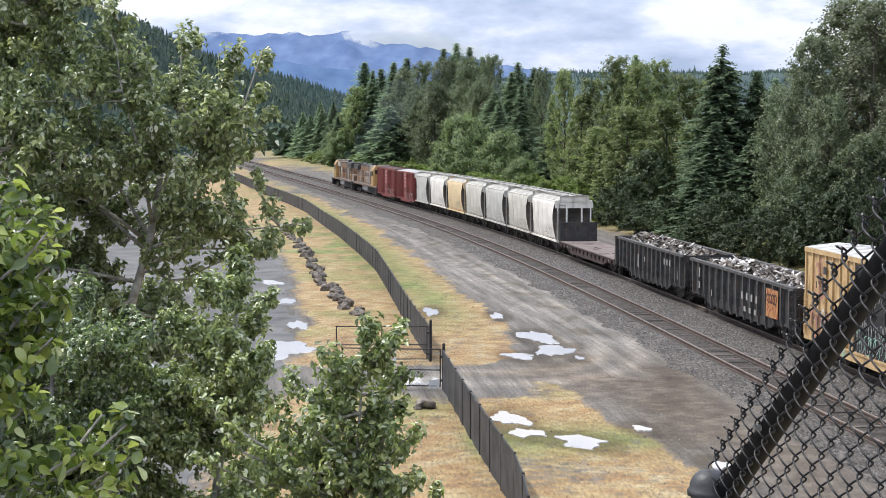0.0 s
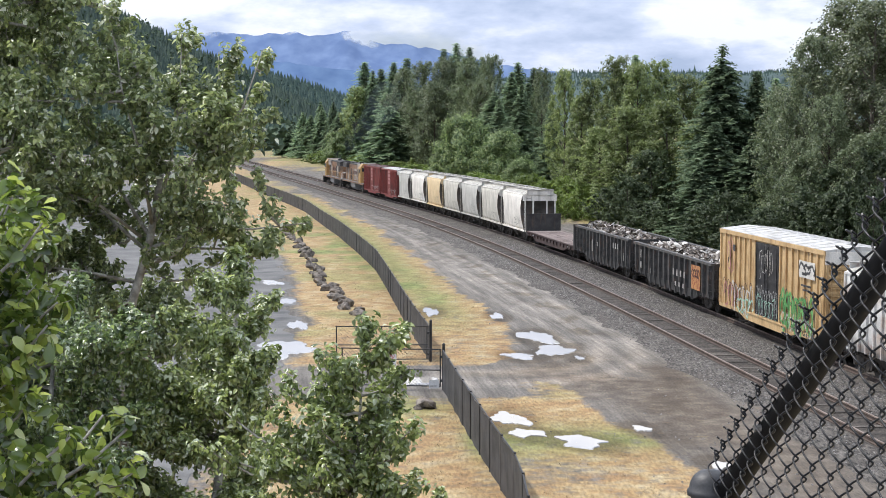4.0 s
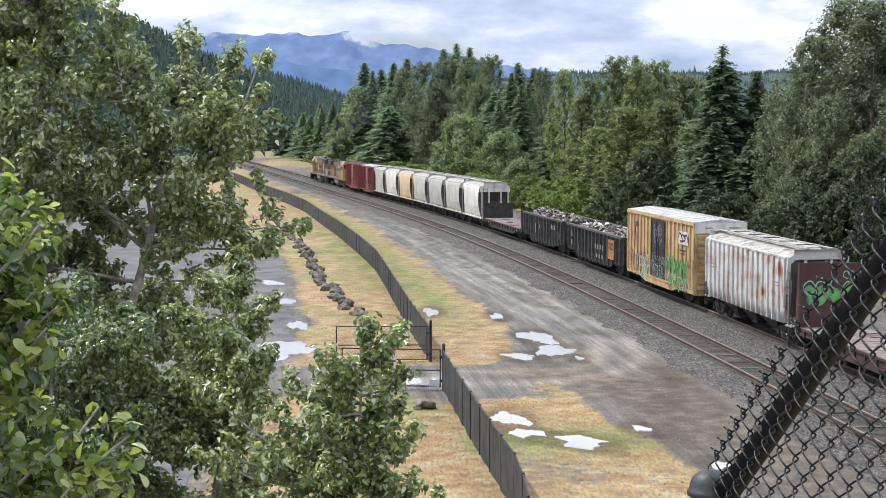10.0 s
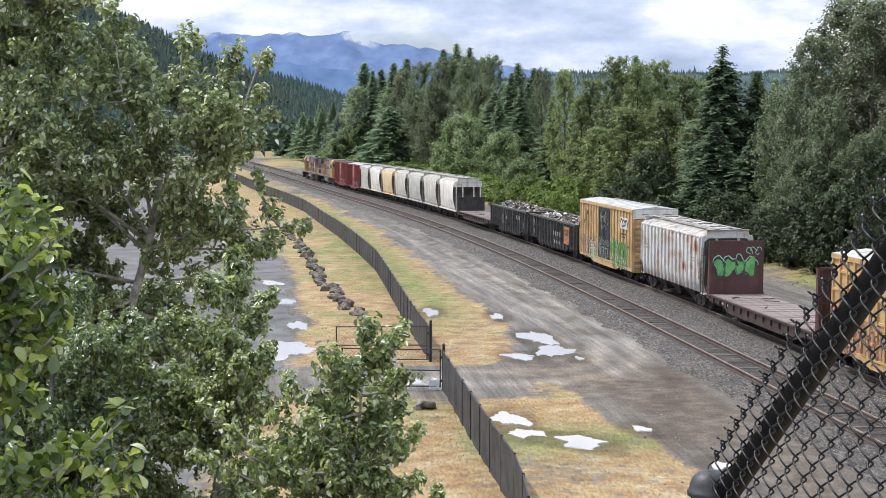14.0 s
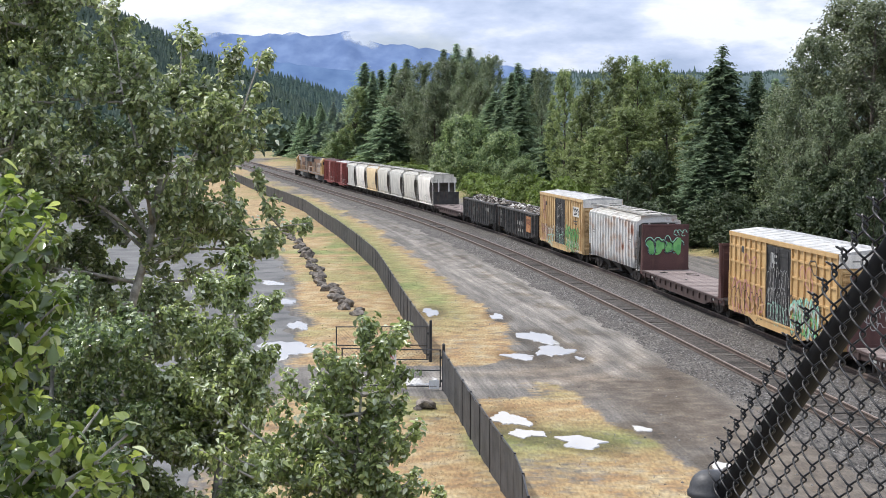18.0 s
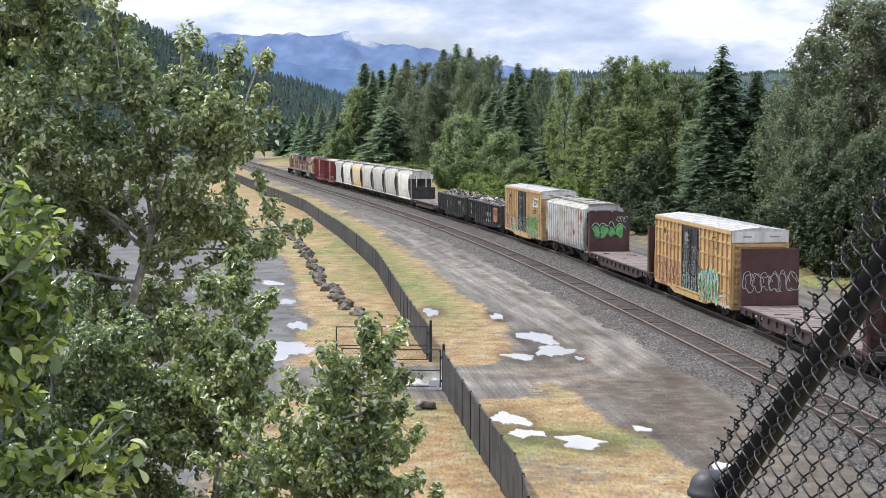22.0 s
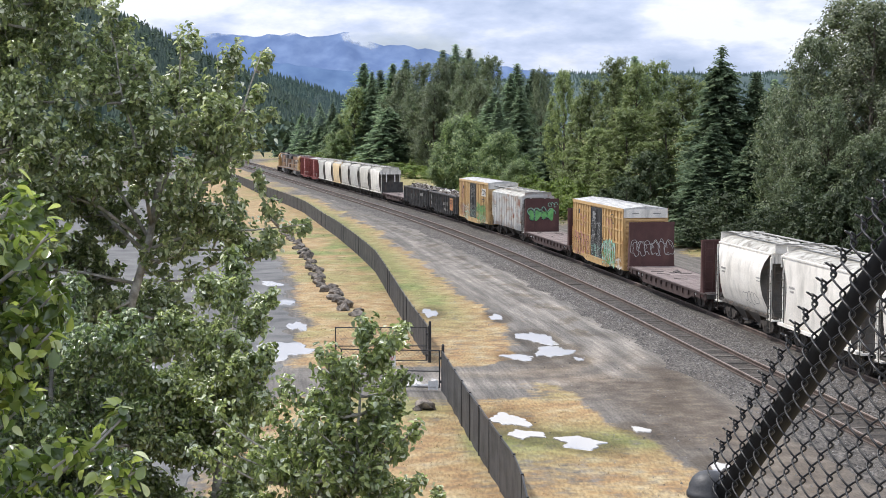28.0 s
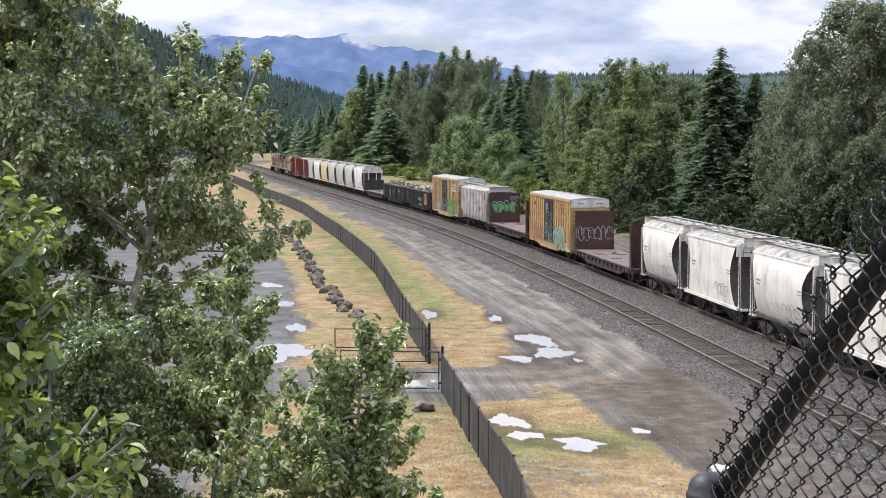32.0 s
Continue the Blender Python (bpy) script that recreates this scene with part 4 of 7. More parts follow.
def begin(name, label, category, front, back, reach, group="freight cars"):
    car = tagged(new(name), label, category, group)
    TRAIN.append((car, (front + back) / 2, reach))
    return car, (front - back) / 2


def squiggle(car, name, material, plane, u0, v0, w, h, seed, thick=0.055, fill=False, turns=3):
    """Sprayed shapes on a flat side: plane maps (u, v, out) to the car's space."""
    rng = random.Random(seed)
    bm = B()
    for i in range(turns):
        cu = u0 + w * (i + 0.5) / turns
        ru, rv = w / turns * 0.56, h * rng.uniform(0.38, 0.5)
        ph = [rng.uniform(0, 6.28) for _ in range(3)]
        pts = []
        for j in range(29):
            a = j * math.tau / 28
            r = 1 + 0.2 * math.sin(2 * a + ph[0]) + 0.16 * math.sin(3 * a + ph[1]) + 0.08 * math.sin(5 * a + ph[2])
            pts.append((cu + ru * r * math.cos(a), v0 + h / 2 + rv * r * math.sin(a)))
        if fill:
            vs = [bm.verts.new(plane(u, v, 0.006 + 0.002 * i)) for u, v in pts[:-1]]
            bm.faces.new(vs)
            vb = [bm.verts.new(plane(u, v, 0.0)) for u, v in pts[:-1]]
            for q in range(28):
                bm.faces.new((vb[q], vb[(q + 1) % 28], vs[(q + 1) % 28], vs[q]))
        else:
            for (ua, va), (ub, vb_) in zip(pts[:int(28 * rng.uniform(0.6, 1))], pts[1:]):
                d = Vector((ub - ua, vb_ - va))
                if d.length < 1e-4:
                    continue
                nn = Vector((-d.y, d.x)).normalized() * thick / 2
                q = [(ua + nn.x, va + nn.y), (ub + nn.x, vb_ + nn.y), (ub - nn.x, vb_ - nn.y), (ua - nn.x, va - nn.y)]
                bm.faces.new([bm.verts.new(plane(u, v, 0.010)) for u, v in q])
    return part(name, bm, material, car)


def boxcar(front, back, label, paint, belts, door_paint, graffiti, posts_per_side=7, top=4.86, door_w=3.5, roofed=M_ROOF, doors=2):
    car, L = begin("boxcar", label, "boxcar", front, back, (front - back) / 2 - 2.5)
    W, z0 = 1.45, 0.78
    part("body", block(B(), -L, L, -W, W, z0 + 0.12, top - 0.12), paint, car)
    # roof with cross ribs and a slight ridge
    bm = B()
    prof = [(-W - 0.06, top - 0.12), (-W - 0.06, top), (0, top + 0.16), (W + 0.06, top), (W + 0.06, top - 0.12)]
    loft(bm, [[(x, y, z) for y, z in prof] for x in (-L - 0.04, L + 0.04)])
    part("roof", bm, roofed, car, "weathered pale roof")
    n = 13
    for i in range(1, n):
        x = -L + 2 * L * i / n
        bm = B()
        loft(bm, [[(x + d, -W - 0.05, top - 0.02), (x + d, 0, top + 0.14), (x + d, W + 0.05, top - 0.02), (x + d, W + 0.05, top + 0.012), (x + d, 0, top + 0.176), (x + d, -W - 0.05, top + 0.012)] for d in (-0.05, 0.05)])
        part("roof_rib", bm, roofed, car)
    for side in (1, -1):
        part("eave", block(B(), -L - 0.03, L + 0.03, side * W, side * (W + 0.1), top - 0.22, top - 0.02), paint, car)
        bm = B()
        pts = [(-L, z0 + 0.2), (-L, z0), (-L * 0.55, z0), (-L * 0.42, z0 - 0.22), (L * 0.42, z0 - 0.22), (L * 0.55, z0), (L, z0), (L, z0 + 0.2)]
        loft(bm, [[(x, side * W, z) for x, z in pts], [(x, side * (W + 0.08), z) for x, z in pts]])
        part("side_sill", bm, paint, car)
        for k in (-1, 1):
            for i in range(posts_per_side + 1):
                x = k * (door_w / 2 + 0.08 + (L - door_w / 2 - 0.16) * i / posts_per_side)
                part("side_post", block(B(), x - 0.06, x + 0.06, side * W, side * (W + 0.085), z0 + 0.2, top - 0.22), paint, car)
            if belts:
                for z in belts:
                    xa, xb = k * (door_w / 2 + 0.1), k * (L - 0.06)
                    part("side_belt", block(B(), min(xa, xb), max(xa, xb), side * W, side * (W + 0.062), z - 0.05, z + 0.05), paint, car)
        for d in range(doors):
            xa = -door_w / 2 + door_w * d / doors + 0.02
            xb = -door_w / 2 + door_w * (d + 1) / doors - 0.02
            bm = block(B(), xa, xb, side * W, side * (W + 0.05), z0 + 0.25, top - 0.3)
            door = part("door", bm, door_paint, car, "plug door")
            for i in range(5):
                z = z0 + 0.55 + (top - z0 - 1.2) * i / 4
                part("door_rib", block(B(), xa + 0.08, xb - 0.08, side * (W + 0.05), side * (W + 0.085), z - 0.06, z + 0.06), door_paint, door)
            for xx in (xa + 0.25, xb - 0.25):
                part("locking_bar", rod(B(), (xx, side * (W + 0.1), z0 + 0.3), (xx, side * (W + 0.1), top - 0.4), 0.024, 6), door_paint, door)
            part("door_handle", rod(B(), ((xa + xb) / 2 - 0.2, side * (W + 0.12), z0 + 1.1), ((xa + xb) / 2 + 0.2, side * (W + 0.12), z0 + 1.1), 0.03, 6), M_STEEL, door)
        part("door_track", block(B(), -door_w / 2 - 1.2, door_w / 2 + 1.2, side * (W + 0.03), side * (W + 0.12), z0 + 0.14, z0 + 0.22), paint, car)
        ladder(car, -L + 0.32, side * W, z0 + 0.3, top - 0.4 if side < 0 else z0 + 1.9, side * 0.13, paint)
        ladder(car, L - 0.32, side * W, z0 + 0.3, z0 + 1.9, side * 0.13, paint)
    for end in (1, -1):
        # corrugated ends: horizontal pressings
        for i in range(9):
            z = z0 + 0.35 + (top - z0 - 1.15) * i / 8
            bm = B()
            prof = [(0, -0.13), (0.09, -0.05), (0.09, 0.05), (0, 0.13)]
            loft(bm, [[(end * (L + a), y, z + b) for a, b in prof] for y in (-W + 0.12, W - 0.12)])
            part("end_rib", bm, paint, car)
        for y in (-W + 0.05, W - 0.05):
            part("corner_post", block(B(), end * (L - 0.05), end * (L + 0.07), y - 0.06, y + 0.06, z0, top - 0.1), paint, car)
        part("end_cap", block(B(), end * (L - 0.02), end * (L + 0.09), -W - 0.04, W + 0.04, top - 0.62, top - 0.06), M_WHITE if roofed is M_ROOF else roofed, car, "pale upper end panel")
        for y, w in ((-0.75, 0.55), (0.7, 0.45)):
            part("end_lettering", block(B(), end * (L + 0.089), end * (L + 0.096), y - w / 2, y + w / 2, top - 0.36, top - 0.29), M_GRATE, car)
        ladder(car, end * L, W - 0.4, z0 + 0.3, top - 0.8, end * 0.16, paint, along_x=False)
        part("end_sill", block(B(), end * (L - 0.3), end * (L + 0.05), -W, W, z0 - 0.05, z0 + 0.14), paint, car)
        part("crossover_platform", block(B(), end * (L + 0.1), end * (L + 0.45), -0.9, 0.9, 1.12, 1.16), M_STEEL, car)
    part("underframe", block(B(), -L + 0.3, L - 0.3, -0.35, 0.35, z0 - 0.18, z0 + 0.13), M_STEEL, car)
    part("brake_cylinder", rod(B(), (-0.9, 0.55, z0 - 0.15), (0.1, 0.55, z0 - 0.15), 0.17, 12), M_STEEL, car)
    bmw = rod(B(), (-L - 0.24, -0.7, 3.2), (-L - 0.28, -0.7, 3.2), 0.28, 14)
    part("brake_wheel", bmw, M_STEEL, car)
    couplers(car, L)
    trucks(car, L - 2.5)
    graffiti(car, L, W)
    return car


def side_plane(W):
    return lambda u, v, o: (u, W + 0.088 + o, v)


def graffiti_a(car, L, W):
    p = side_plane(W)
    squiggle(car, "green_tag", M_GRAF_GREEN, p, -L + 1.3, 0.85, 4.2, 1.7, 3, 0.17, turns=7)
    squiggle(car, "green_tag", M_GRAF_GREEN, p, -L + 1.3, 1.0, 4.2, 1.2, 4, 0.13, turns=8)
    squiggle(car, "dark_tag", M_INK, p, -L + 1.2, 0.8, 4.4, 1.7, 5, 0.06, turns=8)
    squiggle(car, "pale_tag", M_GRAF_WHITE, p, -L + 1.0, 0.78, 4.4, 0.8, 7, 0.07, turns=8)
    squiggle(car, "white_tag", M_GRAF_WHITE, p, 1.9, 0.8, 3.6, 1.3, 6, 0.1, turns=6)
    squiggle(car, "mint_tag", M_GRAF_MINT, p, 2.0, 0.75, 2.4, 0.9, 9, 0.09, turns=4)
    squiggle(car, "pink_tag", M_GRAF_PINK, p, 4.4, 0.9, 2.2, 1.2, 12, 0.09, turns=4)
    squiggle(car, "red_tag", M_GRAF_PINK, p, 5.2, 2.7, 1.0, 1.6, 15, 0.07, turns=2)
    squiggle(car, "door_tag", M_PALE, p, -1.6, 1.0, 3.2, 1.4, 18, 0.03, turns=9)
    squiggle(car, "door_tag", M_GRAF_MINT, p, -1.5, 0.95, 3.0, 1.0, 19, 0.035, turns=6)
    squiggle(car, "dark_tag", M_SILL, p, 2.0, 0.8, 5.0, 1.5, 20, 0.05, turns=8)
    squiggle(car, "door_tag", M_GRAF_WHITE, p, -0.9, 3.0, 2.0, 1.2, 21, 0.03, turns=5)
    part("logo_patch", block(B(), -L + 1.1, -L + 3.1, W + 0.085, W + 0.097, 3.45, 4.2), M_GRAF_WHITE, car)
    squiggle(car, "logo_mark", M_INK, p, -L + 1.2, 3.55, 1.8, 0.55, 31, 0.13, turns=3)
    bars(car, "reporting_mark", M_INK, 1, [(-L + 2.2, 3.1, 1.2, 0.09), (-L + 2.2, 2.9, 0.8, 0.07), (5.8, 3.6, 0.1, 0.5), (6.1, 3.3, 0.08, 0.3), (-L + 1.0, 2.3, 0.4, 0.07)], W + 0.09)
    bars(car, "placard_board", M_INK, 1, [(5.1, 4.0, 0.35, 0.32)], W + 0.09)


def graffiti_b(car, L, W):
    p = side_plane(W)
    squiggle(car, "mint_tag", M_GRAF_MINT, p, -5.4, 0.75, 3.5, 1.7, 43, 0.17, turns=6)
    squiggle(car, "white_tag", M_GRAF_WHITE, p, -5.4, 0.85, 3.5, 1.4, 44, 0.12, turns=7)
    squiggle(car, "green_tag", M_GRAF_GREEN, p, -5.2, 0.9, 3.0, 0.9, 46, 0.12, turns=6)
    squiggle(car, "dark_tag", M_INK, p, -5.5, 0.7, 3.7, 1.8, 45, 0.07, turns=7)
    squiggle(car, "pale_tag", M_GRAF_WHITE, p, -L + 0.3, 0.75, 1.5, 0.7, 48, 0.10, turns=4)
    squiggle(car, "pink_tag", M_GRAF_PINK, p, 2.2, 0.9, 4.8, 1.5, 47, 0.10, turns=6)
    squiggle(car, "pink_tag", M_GRAF_PINK, p, 3.2, 2.9, 1.8, 1.0, 49, 0.07, turns=2)
    squiggle(car, "pink_tag", M_GRAF_PINK, p, -4.6, 2.9, 1.6, 1.0, 53, 0.07, turns=2)
    squiggle(car, "door_tag", M_PALE, p, -1.6, 0.95, 3.2, 1.5, 51, 0.03, turns=9)
    squiggle(car, "door_tag", M_GRAF_MINT, p, -1.4, 0.9, 2.8, 1.0, 57, 0.035, turns=6)
    squiggle(car, "door_tag", M_PALE, p, -1.5, 2.5, 2.9, 1.1, 58, 0.025, turns=7)
    squiggle(car, "brown_tag", M_SILL, p, 2.0, 0.85, 5.0, 1.2, 59, 0.05, turns=7)
    bars(car, "door_lettering", M_PALE, 1, [(0.95, 3.9, 0.09, 0.7), (0.75, 4.0, 0.09, 0.5), (0.55, 3.9, 0.09, 0.7), (0.3, 4.1, 0.3, 0.12), (0.3, 3.8, 0.3, 0.1)], W + 0.09)
    bars(car, "placard_board", M_INK, 1, [(5.3, 4.05, 0.35, 0.32)], W + 0.09)
    squiggle(car, "brown_tag", M_INK, p, -L + 2.4, 3.7, 0.8, 0.7, 55, 0.06, turns=1)


def graffiti_red(car, L, W):
    p = side_plane(W)
    bars(car, "lettering_block", M_GRAF_PINK, 1, [(-0.1, z, 1.3, 0.36) for z in (4.1, 3.6, 3.1, 2.6)], W + 0.09)
    squiggle(car, "grey_tag", M_PALE, p, -L + 0.8, 0.95, L - 0.6, 0.8, 61, 0.05, turns=5)


HOP_ROUND = [(0.55, 4.52), (1.02, 4.40), (1.33, 4.12), (1.50, 3.70), (1.58, 3.2), (1.57, 2.6), (1.47, 2.0), (1.30, 1.5), (1.12, 1.12), (0.6, 1.02)]
HOP_GRAIN = [(0.60, 4.58), (1.10, 4.47), (1.48, 4.24), (1.56, 4.08), (1.60, 3.5), (1.60, 2.9), (1.57, 2.3), (1.50, 1.75), (1.40, 1.18), (0.6, 1.05)]
HOP_FLAT = [(0.60, 4.55), (1.30, 4.38), (1.52, 4.22), (1.55, 3.7), (1.56, 3.1), (1.56, 2.5), (1.54, 1.95), (1.50, 1.5), (1.46, 1.12), (0.6, 1.02)]
HOP_RIB = [(0.60, 4.42), (1.25, 4.26), (1.46, 4.12), (1.47, 3.6), (1.47, 3.0), (1.47, 2.4), (1.47, 2.1), (1.47, 1.8), (1.46, 1.06), (0.6, 0.99)]


def covered_hopper(front, back, label, paint, half_profile, ribs=0, bays=2, hatch_round=True, tags=True):
    car, L = begin("covered_hopper", label, "covered hopper", front, back, (front - back) / 2 - 1.65)
    ring = [(y, z) for y, z in half_profile] + [(-y, z) for y, z in half_profile[::-1]]

    def sec(x, keep, low):
        """A section; below low it is cut off, so that the end slopes in under the roof."""
        hy = np.interp(-low, [-z for y, z in half_profile[:-1]], [y for y, z in half_profile[:-1]])
        out = []
        for y, z in ring:
            if z < low:
                y = (hy if abs(y) > 0.7 else abs(y)) * (1 if y > 0 else -1)
                z = low - 0.004 * (1 if abs(y) <= 0.7 else 0)
            out.append((x, y * keep, z))
        return out

    bowed = half_profile is not HOP_RIB
    if bowed:
        # the side sheets are cut in a bow at each end, deepest half-way up
        knots = [Vector((y, z)) for y, z in half_profile]
        fine = []
        for p, q in zip(knots, knots[1:]):
            fine += [p.lerp(q, j / 3) for j in range(3)]
        fine.append(knots[-1])
        line = [(p.x, p.y) for p in fine] + [(-p.x, p.y) for p in fine[::-1]]
        deep = 0.95 if half_profile is not HOP_GRAIN else 0.85

        def reach_at(z):
            u = min(1.0, max(0.0, (z - 0.95) / 3.4))
            return L - 0.34 - deep * (0.25 * min(1.0, (1 - u) * 3) + 0.75 * math.sin(math.pi * u) ** 0.9)

        bm = B()
        rows = [[bm.verts.new((f * reach_at(z), y, z)) for f in (-1, -0.8, -0.4, 0, 0.4, 0.8, 1)] for y, z in line]
        for lo, hi in zip(rows, rows[1:]):
            for i in range(6):
                bm.faces.new((lo[i], lo[i + 1], hi[i + 1], hi[i]))
        body = part("body", bm, paint, car)
        for f in body.data.polygons:
            f.use_smooth = f.center.z < half_profile[2][1]
        for sgn in (1, -1):
            bm = B()
            left = [bm.verts.new((sgn * (reach_at(p.y) - 0.02), p.x, p.y)) for p in fine]
            right = [bm.verts.new((sgn * (reach_at(p.y) - 0.02), -p.x, p.y)) for p in fine]
            for i in range(len(fine) - 1):
                bm.faces.new((left[i], left[i + 1], right[i + 1], right[i]))
            part("end_sheet", bm, M_HOPEND, car, "hollow end sheet, rusty and darkened for recess shade", smooth=True)
    else:
        bm = B()
        ends = [(L - 0.42, 0.985, 3.55), (L - 0.46, 1.0, 3.0), (L - 0.53, 1.0, 2.4), (L - 0.62, 1.0, 1.85), (L - 0.74, 1.0, 1.5), (L - 0.88, 1.0, 0.98)]
        loft(bm, [sec(-x, k, z) for x, k, z in ends] + [sec(x, k, z) for x, k, z in ends[::-1]])
        body = part("body", bm, paint, car)
        for f in body.data.polygons:
            f.use_smooth = abs(f.normal.x) < 0.35
    ztop = half_profile[0][1]
    wsill = half_profile[-2][0]
    for side in (1, -1):
        if bowed:
            part("side_sill", block(B(), -L + 0.1, L - 0.1, side * (wsill - 0.10), side * (wsill + 0.10), 0.98, 1.12), M_HOPEND if half_profile is HOP_ROUND else paint, car)
        part("roof_edge", block(B(), -L + 0.45, L - 0.45, side * (half_profile[2][0] - 0.07), side * (half_profile[2][0] + 0.05), half_profile[2][1] - 0.03, half_profile[2][1] + 0.05), paint, car)
        for i in range(ribs):
            x = -L + 0.6 + (2 * L - 1.2) * i / (ribs - 1)
            zb = 1.08 if abs(x) < L - 0.85 else 1.8
            part("side_rib", block(B(), x - 0.05, x + 0.05, side * 1.46, side * 1.56, zb, 4.08), paint, car)
    # end framing: an arch that follows the roof, posts, dark sheets behind that hold the recess shade, ladders,
    # platform
    arch = [(y, z) for y, z in half_profile if z > (3.95 if bowed else 3.05)]
    outer = [(-y, z) for y, z in arch[::-1]] + [(y, z) for y, z in arch]
    inner = [(y * 0.90, z - (0.62 if bowed else 0.26) if z > 4.0 else z) for y, z in outer]
    for end in (1, -1):
        bm = B()
        if bowed:
            rim = outer + [(outer[-1][0], 3.70), (outer[0][0], 3.70)]
            loft(bm, [[(end * (L - q), y, z) for y, z in rim] for q in (0.40, 0.34)])
        else:
            loft(bm, [[(end * (L - q), y, z) for y, z in outer] + [(end * (L - q), y, z) for y, z in inner[::-1]] for q in (0.40, 0.30)])
        part("end_arch", bm, paint, car, "painted upper panel of the end")
        # flat dark plate put in for the shade of the recess
        if not bowed:
            part("end_recess", block(B(), end * (L - 0.415), end * (L - 0.385), -1.28, 1.28, 3.1, ztop - 0.38), M_HOPEND, car, "dark plate standing in for the shade of the end recess")
        for y in (-1.36, 1.36):
            part("corner_post", block(B(), end * (L - 0.36), end * (L - 0.28), y - 0.05, y + 0.05, 0.95, 4.0 if bowed else 3.5), paint if bowed else M_HOPEND if end > 0 else M_GRATE, car)
            part("diagonal_brace", rod(B(), (end * (L - 0.1), y * 0.9, 1.1), (end * (L - 1.2), y * 0.8, 1.7), 0.04, 6), M_HOPEND, car)
        part("end_platform", block(B(), end * (L - 0.75), end * (L + 0.02), -1.4, 1.4, 0.95, 1.02), paint, car)
        if not bowed:
            bm = B()
            loft(bm, [[(end * (L - 0.50), y, 2.95), (end * (L - 0.44), y, 3.1), (end * (L - 0.60), y, 1.85), (end * (L - 0.86), y, 1.13), (end * (L - 0.95), y, 1.13)] for y in (-1.2, 1.2)])
            part("slope_sheet", bm, M_HOPEND, car, "sloping end sheet, rusty and darkened for recess shade")
        for y in (-0.62, 0.62):
            part("end_upright", block(B(), end * (L - 0.36), end * (L - 0.26), y - 0.06, y + 0.06, 1.0, ztop - 0.3), paint if end < 0 else M_HOPEND, car)
        ladder(car, end * (L - 0.22), 1.0, 0.7, ztop - 0.6, 0, M_HOPEND, along_x=False)
        ladder(car, end * (L - 0.32), 1.40, 0.6, ztop - 1.2, 0.03, M_HOPEND)
        ladder(car, end * (L - 0.32), -1.40, 0.6, 1.9, -0.03, M_HOPEND)
    # outlet bays and centre sill
    pitch = (2 * L - 4.6) / bays
    for i in range(bays):
        x = -L + 2.3 + pitch * (i + 0.5)
        bm = B()
        loft(bm, [[(x - a, -b, z), (x + a, -b, z), (x + a, b, z), (x - a, b, z)] for a, b, z in ((pitch * 0.46, 1.25, 1.05), (0.35, 0.8, 0.42), (0.4, 0.85, 0.33))])
        part("outlet_gate", bm, M_STEEL if ribs else M_HOPEND, car)
    part("centre_sill", block(B(), -L + 0.1, L - 0.1, -0.2, 0.2, 0.72, 1.0), M_STEEL, car)
    # roof: running boards, their brackets, hatches
    bm = B()
    top_line = [(-y, z) for y, z in half_profile[:3][::-1]] + [(y, z) for y, z in half_profile[:3]]
    loft(bm, [[(x, y, z + 0.008) for y, z in top_line] + [(x, y * 0.99, z + 0.001) for y, z in top_line[::-1]] for x in (-L + 0.42, L - 0.42)])
    part("roof_sheet", bm, M_HOPROOF, car, "dirty pale roof sheet")
    for y in (-0.62, 0.62):
        part("running_board", block(B(), -L + 0.1, L - 0.1, y - 0.13, y + 0.13, ztop + 0.14, ztop + 0.17), M_GRATE, car, "grey roof grating")
    for x in (-L + 0.25, L - 0.25):
        part("cross_walk", block(B(), x - 0.15, x + 0.15, -1.2, 1.2, ztop + 0.10, ztop + 0.13), M_GRATE, car)
        part("cross_walk_bracket", block(B(), x - 0.03, x + 0.03, -1.2, 1.2, ztop - 0.35, ztop + 0.10), paint, car)
    if hatch_round:
        for i in range(6):
            x = -L + 1.1 + (2 * L - 2.2) * i / 5
            bm = rod(B(), (x, 0, ztop - 0.05), (x, 0, ztop + 0.10), 0.32, 16)
            rod(bm, (x, 0, ztop + 0.10), (x, 0, ztop + 0.17), 0.35, 16, 0.2)
            hatch = part("roof_hatch", bm, M_HOPROOF, car)
            part("hatch_handle", rod(B(), (x - 0.4, 0, ztop + 0.2), (x + 0.4, 0, ztop + 0.2), 0.022, 5), M_STEEL, hatch)
    else:
        part("trough_coaming", block(B(), -L + 0.8, L - 0.8, -0.3, 0.3, ztop - 0.05, ztop + 0.10), paint, car)
        for i in range(5):
            x = -L + 0.9 + (2 * L - 1.8) * (i + 0.5) / 5
            w = (2 * L - 1.8) / 10 - 0.05
            hatch = part("trough_hatch", block(B(), x - w, x + w, -0.34, 0.34, ztop + 0.10, ztop + 0.17), M_HOPROOF, car)
            part("hatch_batten", block(B(), x - 0.04, x + 0.04, -0.42, 0.42, ztop + 0.17, ztop + 0.21), M_STEEL, hatch)
    part("brake_wheel", rod(B(), (-L + 0.02, 0.3, 2.1), (-L - 0.03, 0.3, 2.1), 0.26, 14), M_STEEL, car)
    couplers(car, L)
    trucks(car, L - 1.65)
    yo = 1.57 if half_profile is not HOP_ROUND else 1.585
    bars(car, "reporting_mark", M_GRATE, 1, [(L - 2.0, 2.9, 0.7, 0.10), (L - 2.0, 2.72, 0.5, 0.08), (-L + 1.6, 2.9, 0.5, 0.07), (-L + 1.6, 2.75, 0.5, 0.05)], yo)
